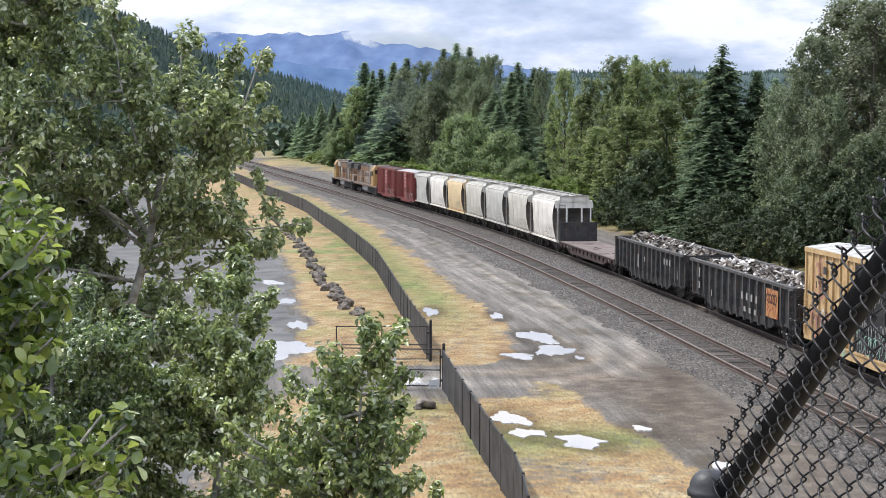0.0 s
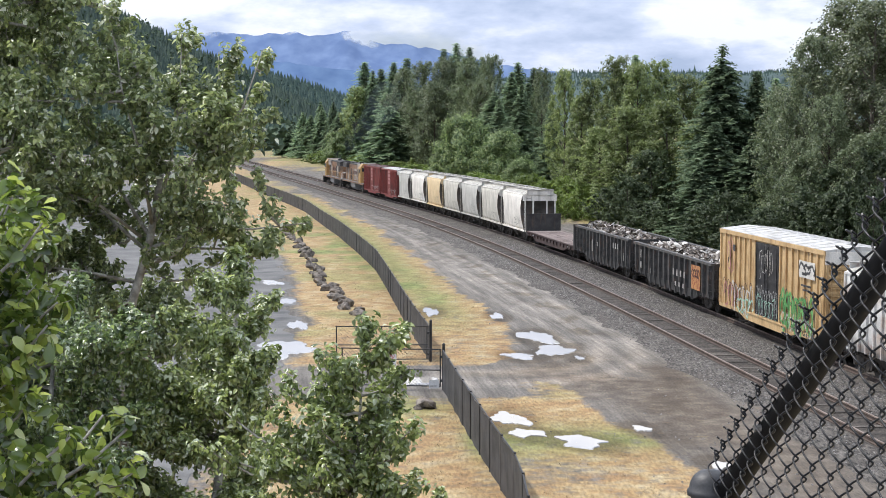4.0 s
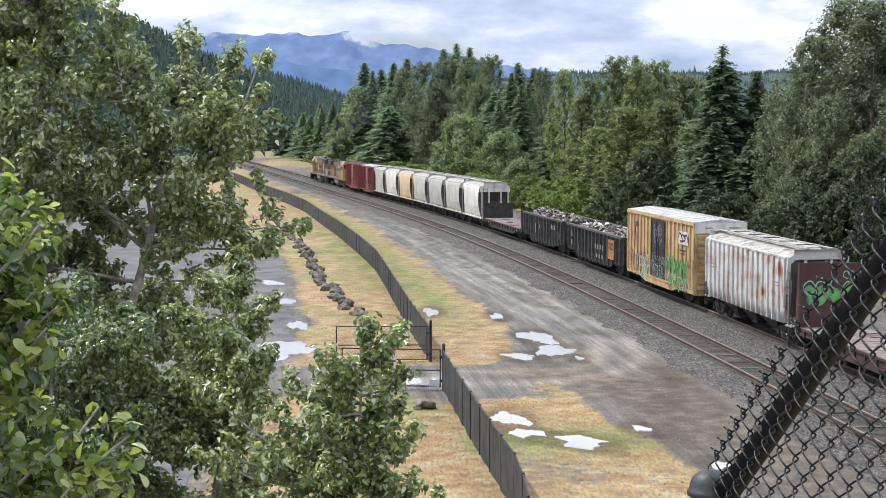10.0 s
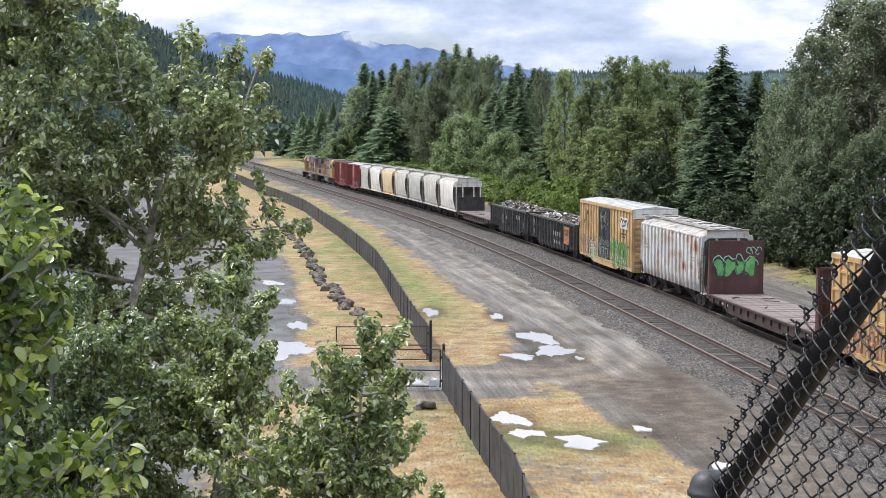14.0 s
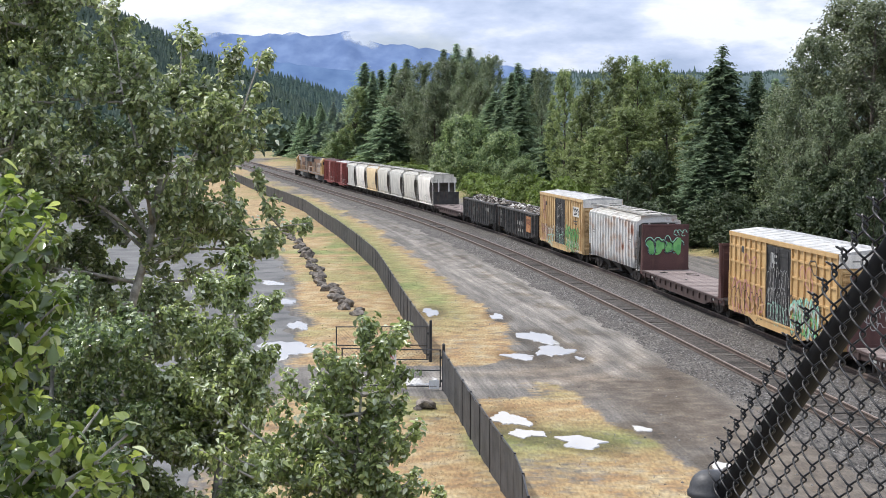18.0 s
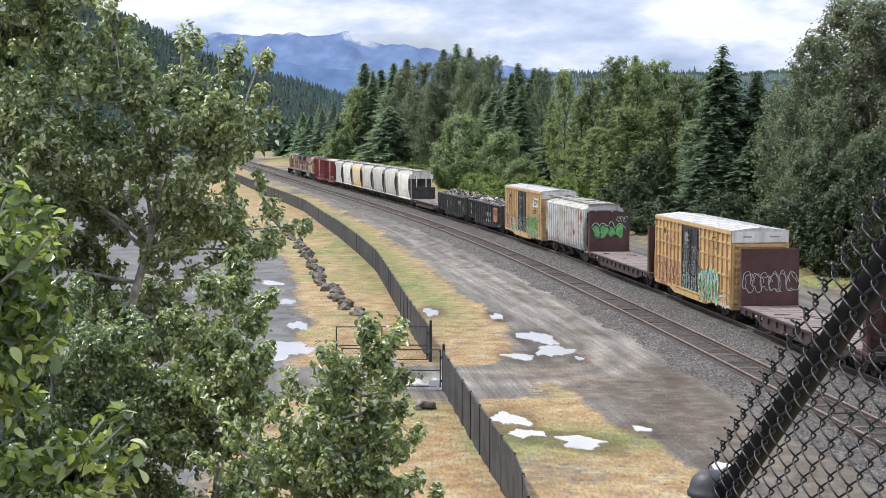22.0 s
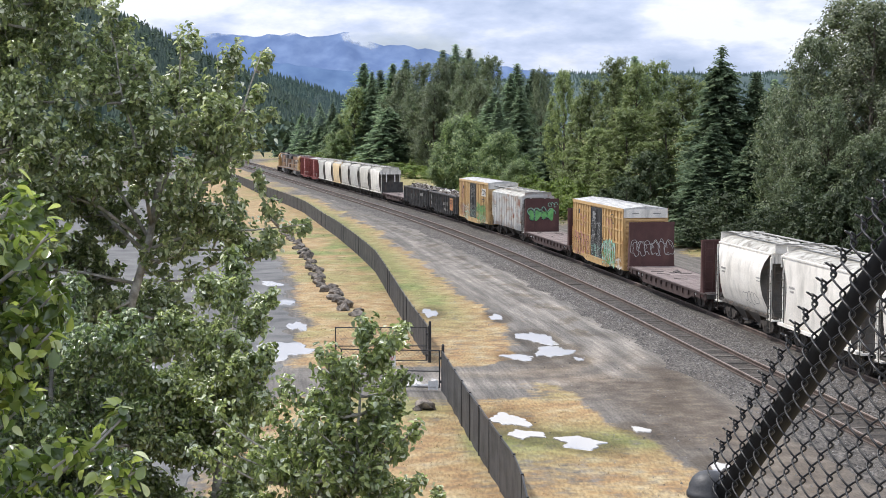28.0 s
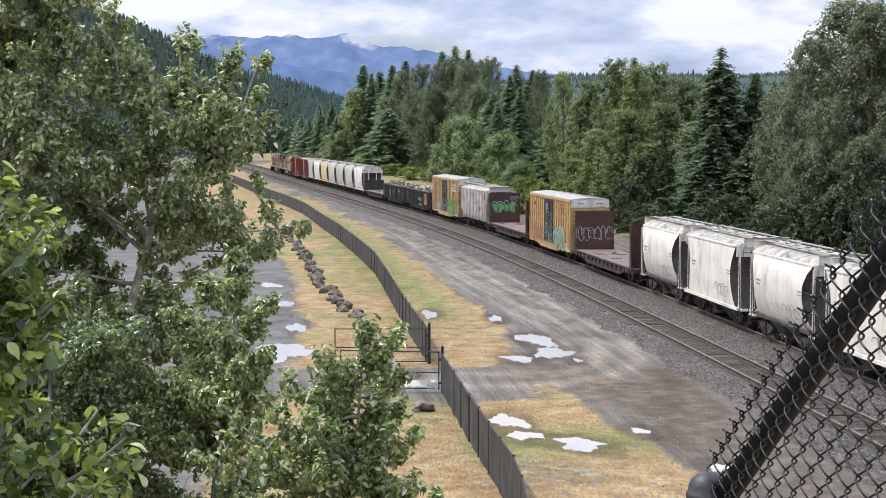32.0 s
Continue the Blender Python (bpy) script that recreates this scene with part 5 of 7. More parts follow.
    if tags:
        squiggle(car, "sprayed_tag", M_GRATE, lambda u, v, o: (u, 1.56 - max(0, 2.2 - v) * (0.22 if half_profile is HOP_ROUND else 0.02) + o, v), -L + 1.8, 1.5, 2.2, 0.6, int(front * 7) % 97, 0.045, turns=4)
    return car


def gondola(front, back, label, seed, sign_panel):
    car, L = begin("gondola", label, "gondola", front, back, (front - back) / 2 - 2.3)
    W, z0, z1 = 1.42, 0.80, 2.72
    part("floor_plate", block(B(), -L, L, -W, W, 1.02, 1.10), M_BLACK, car)
    for side in (1, -1):
        part("side_wall", block(B(), -L, L, side * (W - 0.02), side * (W + 0.02), 1.0, z1), M_BLACK, car)
        part("top_rail", block(B(), -L, L, side * (W - 0.06), side * (W + 0.2), z1 - 0.02, z1 + 0.12), M_POSTLIT, car)
        bm = B()
        pts = [(-L, 1.02), (-L, z0 + 0.1), (-L + 2.6, z0 + 0.1), (-L + 3.4, z0 - 0.2), (L - 3.4, z0 - 0.2), (L - 2.6, z0 + 0.1), (L, z0 + 0.1), (L, 1.02)]
        loft(bm, [[(x, side * (W - 0.02), z) for x, z in pts], [(x, side * (W + 0.06), z) for x, z in pts]])
        part("side_sill", bm, M_BLACK, car)
        n = 15
        for i in range(n):
            x = -L + 0.55 + (2 * L - 1.1) * i / (n - 1)
            zf = z0 + 0.05 if abs(x) > L - 3 else z0 - 0.3
            bm = B()
            loft(bm, [[(x - a, side * W, z), (x + a, side * W, z), (x + a * 0.7, side * (W + d), z), (x - a * 0.7, side * (W + d), z)] for a, d, z in ((0.11, 0.12, zf), (0.11, 0.20, z0 + 0.4), (0.11, 0.20, z1 - 0.03))])
            part("side_post", bm, M_POSTLIT, car)
        ladder(car, L - 0.25, side * W, 0.6, z1 - 0.3, side * 0.14, M_BLACK)
        ladder(car, -L + 0.25, side * W, 0.6, z1 - 0.3, side * 0.14, M_BLACK)
    for end in (1, -1):
        part("end_wall", block(B(), end * (L - 0.06), end * L, -W, W, 1.0, z1 + 0.1), M_BLACK, car)
        for z in (1.4, 1.9, 2.4):
            part("end_beam", block(B(), end * L, end * (L + 0.1), -W, W, z - 0.08, z + 0.08), M_BLACK, car)
        ladder(car, end * L, 1.1, 0.7, z1 - 0.2, end * 0.14, M_BLACK, along_x=False)
    part("centre_sill", block(B(), -L, L, -0.3, 0.3, 0.6, 1.02), M_STEEL, car)
    if sign_panel:
        part("orange_panel", block(B(), -L + 1.95, -L + 3.65, W + 0.203, W + 0.216, 1.15, 2.5), M_ORANGE, car, "faded orange painted panel")
        squiggle(car, "panel_mark", M_BROWN, lambda u, v, o: (u, W + 0.217 + o, v), -L + 2.1, 1.85, 1.4, 0.4, 5, 0.09, turns=4)
        bars(car, "reporting_mark", M_GRATE, 1, [(-L + 5.1 + i * 0.75, 1.75, 0.24, 0.36) for i in range(4)] + [(-L + 5.3 + i * 0.8, 1.1, 0.3, 0.26) for i in range(3)] + [(L - 2.0, 2.2, 0.2, 0.5), (L - 2.0, 1.5, 0.25, 0.4), (L - 4.3, 1.3, 0.12, 0.3)], W + 0.206)
    else:
        bars(car, "reporting_mark", M_GRATE, 1, [(-L + 2.6 + i * 0.62, 2.15, 0.22, 0.36) for i in range(3)] + [(L - 5.6, 1.7, 0.26, 0.8), (0.6, 1.9, 0.2, 0.3), (-L + 1.0, 1.6, 0.1, 0.5)], W + 0.206)
    couplers(car, L)
    trucks(car, L - 2.3)
    # scrap heaped in the car
    rng = np.random.RandomState(seed)
    verts, faces = [], []
    for _ in range(2400):
        x, y = rng.uniform(-L + 0.35, L - 0.35), rng.uniform(-W + 0.2, W - 0.2)
        mound = (1 - (y / W) ** 2) * (0.42 + 0.18 * math.sin(x * 1.3 + seed) + 0.1 * math.sin(x * 3.1)) * min(1.0, (L - abs(x)) / 1.3 + 0.3)
        z = z1 - 0.30 + mound * rng.uniform(0.25, 1.15)
        w, d = rng.uniform(0.05, 0.55) ** 1.5, rng.uniform(0.02, 0.15)
        e = Euler((rng.uniform(-0.7, 0.7), rng.uniform(-0.7, 0.7), rng.uniform(0, 6.28))).to_matrix()
        i = len(verts)
        bend = rng.uniform(-0.12, 0.12)
        for u, v, q in ((-w, -d, bend), (w, -d * 0.6, 0), (w * 0.8, d, bend), (-w * 0.7, d, 0), (0, 0, 0.03 + abs(bend) * 0.6)):
            p = e @ Vector((u, v, q))
            verts.append((min(max(x + p.x, -L + 0.15), L - 0.15), min(max(y + p.y, -W + 0.1), W - 0.1), z + p.z))
        faces += [(i, i + 1, i + 4), (i + 1, i + 2, i + 4), (i + 2, i + 3, i + 4), (i + 3, i, i + 4)]
    # the heap's dark core
    i = len(verts)
    for x in np.linspace(-L + 0.1, L - 0.1, 24):
        for y in np.linspace(-W + 0.04, W - 0.04, 6):
            verts.append((x, y, z1 - 0.38 + 0.3 * (1 - (y / W) ** 2) + 0.08 * math.sin(x * 2.2 + y * 3)))
    for a in range(23):
        for b in range(5):
            faces.append((i + a * 6 + b, i + a * 6 + b + 1, i + a * 6 + b + 7, i + a * 6 + b + 6))
    me = raw_mesh("scrap_heap", verts, faces, M_SCRAPLEAF)
    heap = tagged(new("scrap_heap", me), "heap of torn grey and rusty scrap metal in a gondola", "scrap metal", "scrap heaps", "stuff")
    TRAIN.append((heap, (front + back) / 2, (front - back) / 2 - 2.3))
    return car


M_SCRAPLEAF = leafy("torn_scrap", (0.035, 0.026, 0.02), (0.17, 0.135, 0.105), (0.66, 0.63, 0.58), 0.5, 0.0)


def bulkhead_flat(front, back, label, paint, wall_h, front_panel_h, art, art_seed):
    """A flat car with planked deck; its front bulkhead shows its full face, the rear one stands at the other end."""
    car, L = begin("bulkhead_flatcar", label, "flatcar", front, back, (front - back) / 2 - 2.3)
    W, z0 = 1.5, 1.10
    part("deck_frame", block(B(), -L, L, -W + 0.1, W - 0.1, 0.85, z0), M_STEEL, car)
    n = 46
    me = None
    for i in range(n):
        x = -L + 0.35 + (2 * L - 0.7) * (i + 0.5) / n
        if me is None:
            hw = (2 * L - 0.7) / n / 2 - 0.012
            bm = block(B(), -hw, hw, -W + 0.02, W - 0.02, 0, 0.06)
            me = part("deck_board", bm, M_DECK, car, at=pose(x, 0, z0)).data
        else:
            shared("deck_board", me, car, pose(x, 0, z0 + 0.006 * math.sin(i * 2.7), 0, 0, 0.25 * math.sin(i * 1.9)))
    for side in (1, -1):
        bm = B()
        pts = [(-L, z0 + 0.05), (-L, 0.8), (-L + 2.4, 0.8), (-L + 3.6, 0.5), (L - 3.6, 0.5), (L - 2.4, 0.8), (L, 0.8), (L, z0 + 0.05)]
        loft(bm, [[(x, side * (W - 0.08), z) for x, z in pts], [(x, side * (W - 0.02), z) for x, z in pts]])
        part("side_sill", bm, M_SILL, car)
        part("sill_flange", block(B(), -L, L, side * (W - 0.02), side * (W + 0.06), z0 - 0.04, z0 + 0.06), M_SILL, car)
        for i in range(14):
            x = -L + 0.9 + (2 * L - 1.8) * i / 13
            part("stake_pocket", block(B(), x - 0.07, x + 0.07, side * (W - 0.02), side * (W + 0.07), z0 - 0.34, z0 - 0.06), M_SILL, car)
        bars(car, "reporting_mark", M_PALE, side, [(L - 3.2, 0.92, 0.5, 0.13), (L - 2.5, 0.92, 0.3, 0.1), (-L + 2.0, 0.95, 0.4, 0.1)], W - 0.01)
    for end, h in ((1, front_panel_h), (-1, wall_h)):
        e1 = L if end > 0 or h < 2 else L - 0.85      # the rear wall stands in from the end
        bm = block(B(), end * (e1 - 0.10), end * (e1 - 0.02), -W, W, z0, z0 + h)
        part("bulkhead", bm, paint if h > 2 else M_BLACK, car, "solid end bulkhead")
        for y in (-W + 0.05, -0.5, 0.5, W - 0.05):
            bm = B()
            loft(bm, [[(end * (e1 - 0.02), y - 0.06, z), (end * (e1 - 0.02), y + 0.06, z), (end * (e1 + d), y + 0.06, z), (end * (e1 + d), y - 0.06, z)] for z, d in ((z0 - 0.2, 0.42), (z0 + h * 0.5, 0.22), (z0 + h, 0.1))])
            part("bulkhead_post", bm, paint if h > 2 else M_BLACK, car)
        for z in (z0 + 0.1, z0 + h - 0.06):
            part("bulkhead_beam", block(B(), end * (e1 - 0.12), end * (e1 + 0.06), -W - 0.02, W + 0.02, z - 0.06, z + 0.06), paint if h > 2 else M_BLACK, car)
        ladder(car, end * (e1 + 0.12), 1.15, 0.7, z0 + h - 0.2, end * 0.2, paint, along_x=False)
    rr = random.Random(art_seed)
    for i in range(9):
        x, y, a = rr.uniform(-L + 1, L - 1), rr.uniform(-1.1, 1.1), rr.uniform(0, 3.1)
        part("deck_strap", rod(B(), (x - 0.4 * math.cos(a), y - 0.4 * math.sin(a), z0 + 0.075), (x + 0.4 * math.cos(a), y + 0.4 * math.sin(a), z0 + 0.085), 0.022, 5), M_STEEL, car)
    part("centre_sill", block(B(), -L, L, -0.35, 0.35, 0.55, 0.86), M_STEEL, car)
    couplers(car, L + 0.1)
    trucks(car, L - 2.3)
    if art:
        art(car, lambda u, v, o: (L - 0.10 - 0.004 - o, -u, v))
    return car


def art_green(car, p):
    """Plump sprayed shapes on the bulkhead's face."""
    squiggle(car, "green_tag", M_GRAF_GREEN, p, -1.25, 2.15, 2.3, 1.0, 71, fill=True, turns=4)
    squiggle(car, "green_tag_outline", M_INK, p, -1.25, 2.15, 2.3, 1.0, 71, 0.09, turns=4)
    squiggle(car, "green_tag_outline", M_GRAF_MINT, p, -1.25, 2.15, 2.3, 1.15, 71, 0.05, turns=4)
    squiggle(car, "pale_tag", M_GRAF_MINT, p, 0.55, 3.3, 0.8, 0.4, 73, 0.04, turns=3)


def art_white(car, p):
    squiggle(car, "white_tag_outline", M_PALE, p, -1.4, 1.75, 2.8, 1.2, 81, 0.034, turns=6)
    squiggle(car, "white_tag_outline", M_PALE, p, -1.3, 1.85, 2.6, 0.95, 83, 0.03, turns=6)


def locomotive(front, back, label, cab_front):
    """A six-axle road locomotive, low nose and cab at one end, long hood, radiator wings at the other."""
    car, L = begin("locomotive", label, "locomotive", front, back, (front - back) / 2 - 4.3, "locomotives")
    d = 1 if cab_front else -1

    def bx(a, b, y0, y1, z0, z1):
        return block(B(), min(a * d, b * d), max(a * d, b * d), y0, y1, z0, z1)

    part("frame", block(B(), -L + 0.2, L - 0.2, -1.5, 1.5, 1.35, 1.62), M_LOCOGREY, car)
    part("hood", bx(-L + 1.1, L - 5.0, -0.95, 0.95, 1.6, 4.25), M_LOCO, car)
    part("hood_roof", bx(-L + 1.1, L - 5.0, -0.9, 0.9, 4.25, 4.45), M_LOCOROOF, car)
    for i in range(9):
        x = -L + 4.0 + i * (2 * L - 10) / 9
        for side in (1, -1):
            part("hood_door", bx(x, x + 1.1, side * 0.95, side * 0.985, 1.8, 3.6), ((M_LOCO, M_LOCOROOF, M_LOCO, M_LOCOPALE) if cab_front else (M_LOCOPALE, M_LOCO, M_LOCOPALE, M_LOCOROOF))[(i * 5 // 3) % 4], car)
    part("radiator_wing", bx(-L + 1.3, -L + 5.2, -1.45, 1.45, 3.7, 4.45), M_LOCOROOF, car)
    for i in range(3):
        x = (-L + 2.0 + i * 1.3) * d
        part("radiator_fan", rod(B(), (x, 0, 4.45), (x, 0, 4.56), 0.55, 18), M_LOCOROOF, car)
    part("exhaust_stack", bx(-0.3, 0.5, -0.25, 0.25, 4.4, 4.75), M_STEEL, car)
    part("dynamic_brake_blister", bx(L - 8.5, L - 5.4, -1.15, 1.15, 3.6, 4.5), M_LOCOPALE, car)
    bm = B()
    loft(bm, [[(x * d, -1.5, 1.6), (x * d, 1.5, 1.6), (x * d, 1.5, 4.0), (x * d, 1.05, 4.62), (x * d, -1.05, 4.62), (x * d, -1.5, 4.0)] for x in (L - 5.0, L - 2.9)])
    cab = part("cab", bm, M_LOCOCAB, car)
    for side in (1, -1):
        for a in (L - 4.7, L - 3.85):
            part("cab_window", bx(a, a + 0.7, side * 1.50, side * 1.52, 3.1, 3.75), M_GLASSDARK, cab)
    for y in (-0.75, 0.75):
        part("windscreen", bx(L - 2.9, L - 2.87, y - 0.5, y + 0.5, 3.4, 3.95), M_GLASSDARK, cab)
    bm = B()
    loft(bm, [[(x * d, -w, 1.6), (x * d, w, 1.6), (x * d, w, z), (x * d, -w, z)] for x, w, z in ((L - 2.9, 1.0, 3.35), (L - 1.6, 0.95, 3.2), (L - 1.15, 0.8, 2.9))])
    part("nose", bm, M_LOCOCAB, car)
    part("cab_roof", bx(L - 5.05, L - 2.85, -1.06, 1.06, 4.622, 4.68), M_LOCOPALE, car)
    part("grey_nose_panel", bx(L - 1.16, L - 1.12, -0.6, 0.6, 1.8, 2.6), M_LOCOGREY, car)
    for end in (1, -1):
        part("pilot", block(B(), end * (L - 0.35), end * (L - 0.1), -1.5, 1.5, 0.2, 1.4), M_STEEL, car)
        for y in (-1.4, 1.4):
            bm = B()
            for z in (0.35, 0.65, 0.95, 1.25):
                block(bm, end * (L - 1.0), end * (L - 0.3), y - 0.12, y + 0.12, z, z + 0.04)
            part("steps", bm, M_STEEL, car)
        part("end_handrail", tube(B(), [(end * (L - 0.2), -1.35, 1.6), (end * (L - 0.2), -1.35, 2.6), (end * (L - 0.2), 1.35, 2.6), (end * (L - 0.2), 1.35, 1.6)], [0.03] * 4), M_WHITE, car)
    for side in (1, -1):
        bm = rod(B(), (-L + 0.4, side * 1.45, 2.62), ((L - 5.2), side * 1.45, 2.62), 0.025, 5)
        for i in range(12):
            x = -L + 0.5 + i * (2 * L - 6) / 11
            rod(bm, (x * 1.0, side * 1.45, 1.6), (x * 1.0, side * 1.45, 2.62), 0.022, 5)
        part("side_handrail", bm, M_LOCOCAB, car)
        part("sill_stripe", block(B(), -L + 0.3, L - 0.3, side * 1.5, side * 1.515, 1.38, 1.58), M_LOCO, car)
    bm = B()
    loft(bm, [[(x, -1.35, 1.35), (x, 1.35, 1.35), (x, 1.35, 0.7), (x, 0.9, 0.3), (x, -0.9, 0.3), (x, -1.35, 0.7)] for x in (-2.6, 2.6)])
    part("fuel_tank", bm, M_LOCOGREY, car)
    bars(car, "lettering_block", M_BROWN, 1, [(d * (-1.5 + i * 1.0), 3.0, 0.6, 0.5) for i in range(4)], 0.99)
    couplers(car, L)
    trucks(car, L - 4.3, True)
    return car


def build_train():
    locomotive(175.9, 151.6, "yellow and grey diesel locomotive leading the train", True)
    locomotive(150.4, 126.4, "yellow and grey diesel locomotive running cab to the rear", False)
    boxcar(125.4, 110.2, "oxide-red boxcar with a faded painted side", M_REDBOX, (), M_REDBOX, graffiti_red, 6, 4.55, 3.0, M_BROWN, 1)
    boxcar(109.1, 95.9, "oxide-red boxcar with pale lettering and a light roof", M_REDBOX, (), M_REDBOX, graffiti_red, 6, 4.5, 3.0, M_ROOF, 1)
    grain = [(95.1, 86.2, M_GREYHOP, "pale grey covered hopper", HOP_FLAT), (85.5, 75.3, M_WHITE, "white covered hopper", HOP_GRAIN),
             (74.6, 64.7, M_CREAM, "faded yellow covered hopper", HOP_GRAIN), (64.1, 54.2, M_DULLHOP, "dull white covered hopper", HOP_GRAIN),
             (53.6, 43.6, M_GREYHOP, "pale grey covered hopper", HOP_GRAIN), (42.9, 33.1, M_DULLHOP, "dull white covered hopper", HOP_GRAIN),
             (32.4, 22.6, M_WHITE, "white covered hopper with sprayed lettering", HOP_GRAIN)]
    for a, b, paint, label, prof in grain:
        covered_hopper(a, b, label + " in a row of alike cars", paint, prof)
    bulkhead_flat(21.4, 3.9, "empty flatcar with a low black end panel and brown deck", M_BLACK, 1.7, 1.55, None, 3)
    gondola(2.8, -12.8, "black gondola with side posts, full of scrap metal", 5, False)
    gondola(-14.3, -31.2, "black gondola with an orange panel, full of scrap metal", 9, True)
    boxcar(-32.5, -47.7, "yellow boxcar with black doors and green graffiti", M_YELLOW, (), M_DOOR, graffiti_a, 7)
    covered_hopper(-49.5, -63.3, "grey ribbed covered hopper streaked with rust", M_RUSTHOP, HOP_RIB, 17, 3, False, False)
    bulkhead_flat(-64.6, -81.7, "empty brown bulkhead flatcar with green graffiti on the end wall", M_BROWN, 2.95, 2.95, art_green, 4)
    boxcar(-82.7, -97.8, "yellow boxcar with horizontal ribs, black doors and mint graffiti", M_YELLOW2, (1.55, 2.45, 3.35, 4.15), M_DOOR, graffiti_b, 7)
    bulkhead_flat(-99.4, -116.4, "empty brown bulkhead flatcar with white outlined graffiti", M_BROWN, 2.95, 2.95, art_white, 6)
    covered_hopper(-117.9, -127.1, "white round-sided covered hopper with grey lower sides", M_WHITE, HOP_ROUND)
    covered_hopper(-128.3, -138.2, "white flat-sided covered hopper with a straight eave", M_WHITE, HOP_FLAT)
    covered_hopper(-139.5, -148.8, "white round-sided covered hopper with grey lower sides", M_WHITE, HOP_ROUND)
    covered_hopper(-149.8, -159.7, "white flat-sided covered hopper with a rusty corner post", M_WHITE, HOP_FLAT)
    covered_hopper(-161.0, -170.3, "white round-sided covered hopper at the tail", M_WHITE, HOP_ROUND)


build_train()


# ---- trees ----
def quads_mesh(name, centres, size, seed, material, tilt=0.9, long=1.0, point=False, outward=None, droop=0.0):
    """Many small leaves: each a folded four-cornered blade with its own turn."""
    rng = np.random.RandomState(seed)
    n = len(centres)
    size = np.asarray(size) * np.ones(n)
    nz = np.abs(rng.normal(0.3 if point else 0.5, 0.45, n))
    nrm = np.column_stack([rng.normal(0, tilt, n), rng.normal(0, tilt, n), nz + 0.15])
    if outward is not None:
        nrm = nrm * 0.7 + outward * 0.9
    nrm /= np.linalg.norm(nrm, axis=1)[:, None]
    aux = rng.normal(0, 1, (n, 3))
    aux[:, 2] -= droop
    u = aux - (aux * nrm).sum(1)[:, None] * nrm
    u /= np.linalg.norm(u, axis=1)[:, None]
    v = np.cross(nrm, u)
    s = (size * rng.uniform(0.7, 1.25, n))[:, None]
    fold = 0.22
    if point == "round":
        shape = [(-0.5, 0, 0), (-0.40, 0.20, 0.05), (-0.18, 0.33, 0.12), (0.10, 0.31, 0.13), (0.38, 0.17, 0.06), (0.70, 0, -0.10), (0.38, -0.17, 0.06), (0.10, -0.31, 0.13), (-0.18, -0.33, 0.12), (-0.40, -0.20, 0.05), (-0.15, 0, 0.0), (0.25, 0, -0.02)]
        tris = [(0, 10, 1), (1, 10, 2), (2, 10, 3), (3, 10, 11), (3, 11, 4), (4, 11, 5), (5, 11, 6), (6, 11, 7), (7, 11, 10), (7, 10, 8), (8, 10, 9), (9, 10, 0)]
    elif point:
        shape = [(-0.5, 0, 0), (-0.24, 0.31, fold), (0.16, 0.29, fold * 0.8), (0.72, 0, -0.12), (0.16, -0.29, fold * 0.8), (-0.24, -0.31, fold)]
        tris = [(0, 1, 2), (0, 2, 3), (0, 3, 4), (0, 4, 5)]
    else:
        shape = [(-0.5 * long, 0, 0), (-0.08, 0.42, fold), (0.62 * long, 0, -0.08), (-0.08, -0.42, fold)]
        tris = [(0, 1, 2), (0, 2, 3)]
    m = len(shape)
    verts = np.empty((n, m, 3))
    for q, (a, b, c) in enumerate(shape):
        verts[:, q] = centres + u * s * a + v * s * b + nrm * s * c
    base = np.arange(n) * m
    faces = np.concatenate([np.column_stack([base + t for t in tri]) for tri in tris], axis=1).reshape(-1, 3)
    me = bpy.data.meshes.new(name)
    me.vertices.add(n * m)
    me.vertices.foreach_set("co", verts.reshape(-1).astype(np.float32))
    me.loops.add(len(faces) * 3)
    me.loops.foreach_set("vertex_index", faces.reshape(-1).astype(np.int32))
    me.polygons.add(len(faces))
    me.polygons.foreach_set("loop_start", np.arange(len(faces), dtype=np.int32) * 3)
    me.update(calc_edges=True)
    if point:
        me.polygons.foreach_set("use_smooth", [True] * len(me.polygons))
    me.materials.append(material)
    return me


SWAY = []    # branches that rock in the wind: (object, rest pose, degrees, phase)


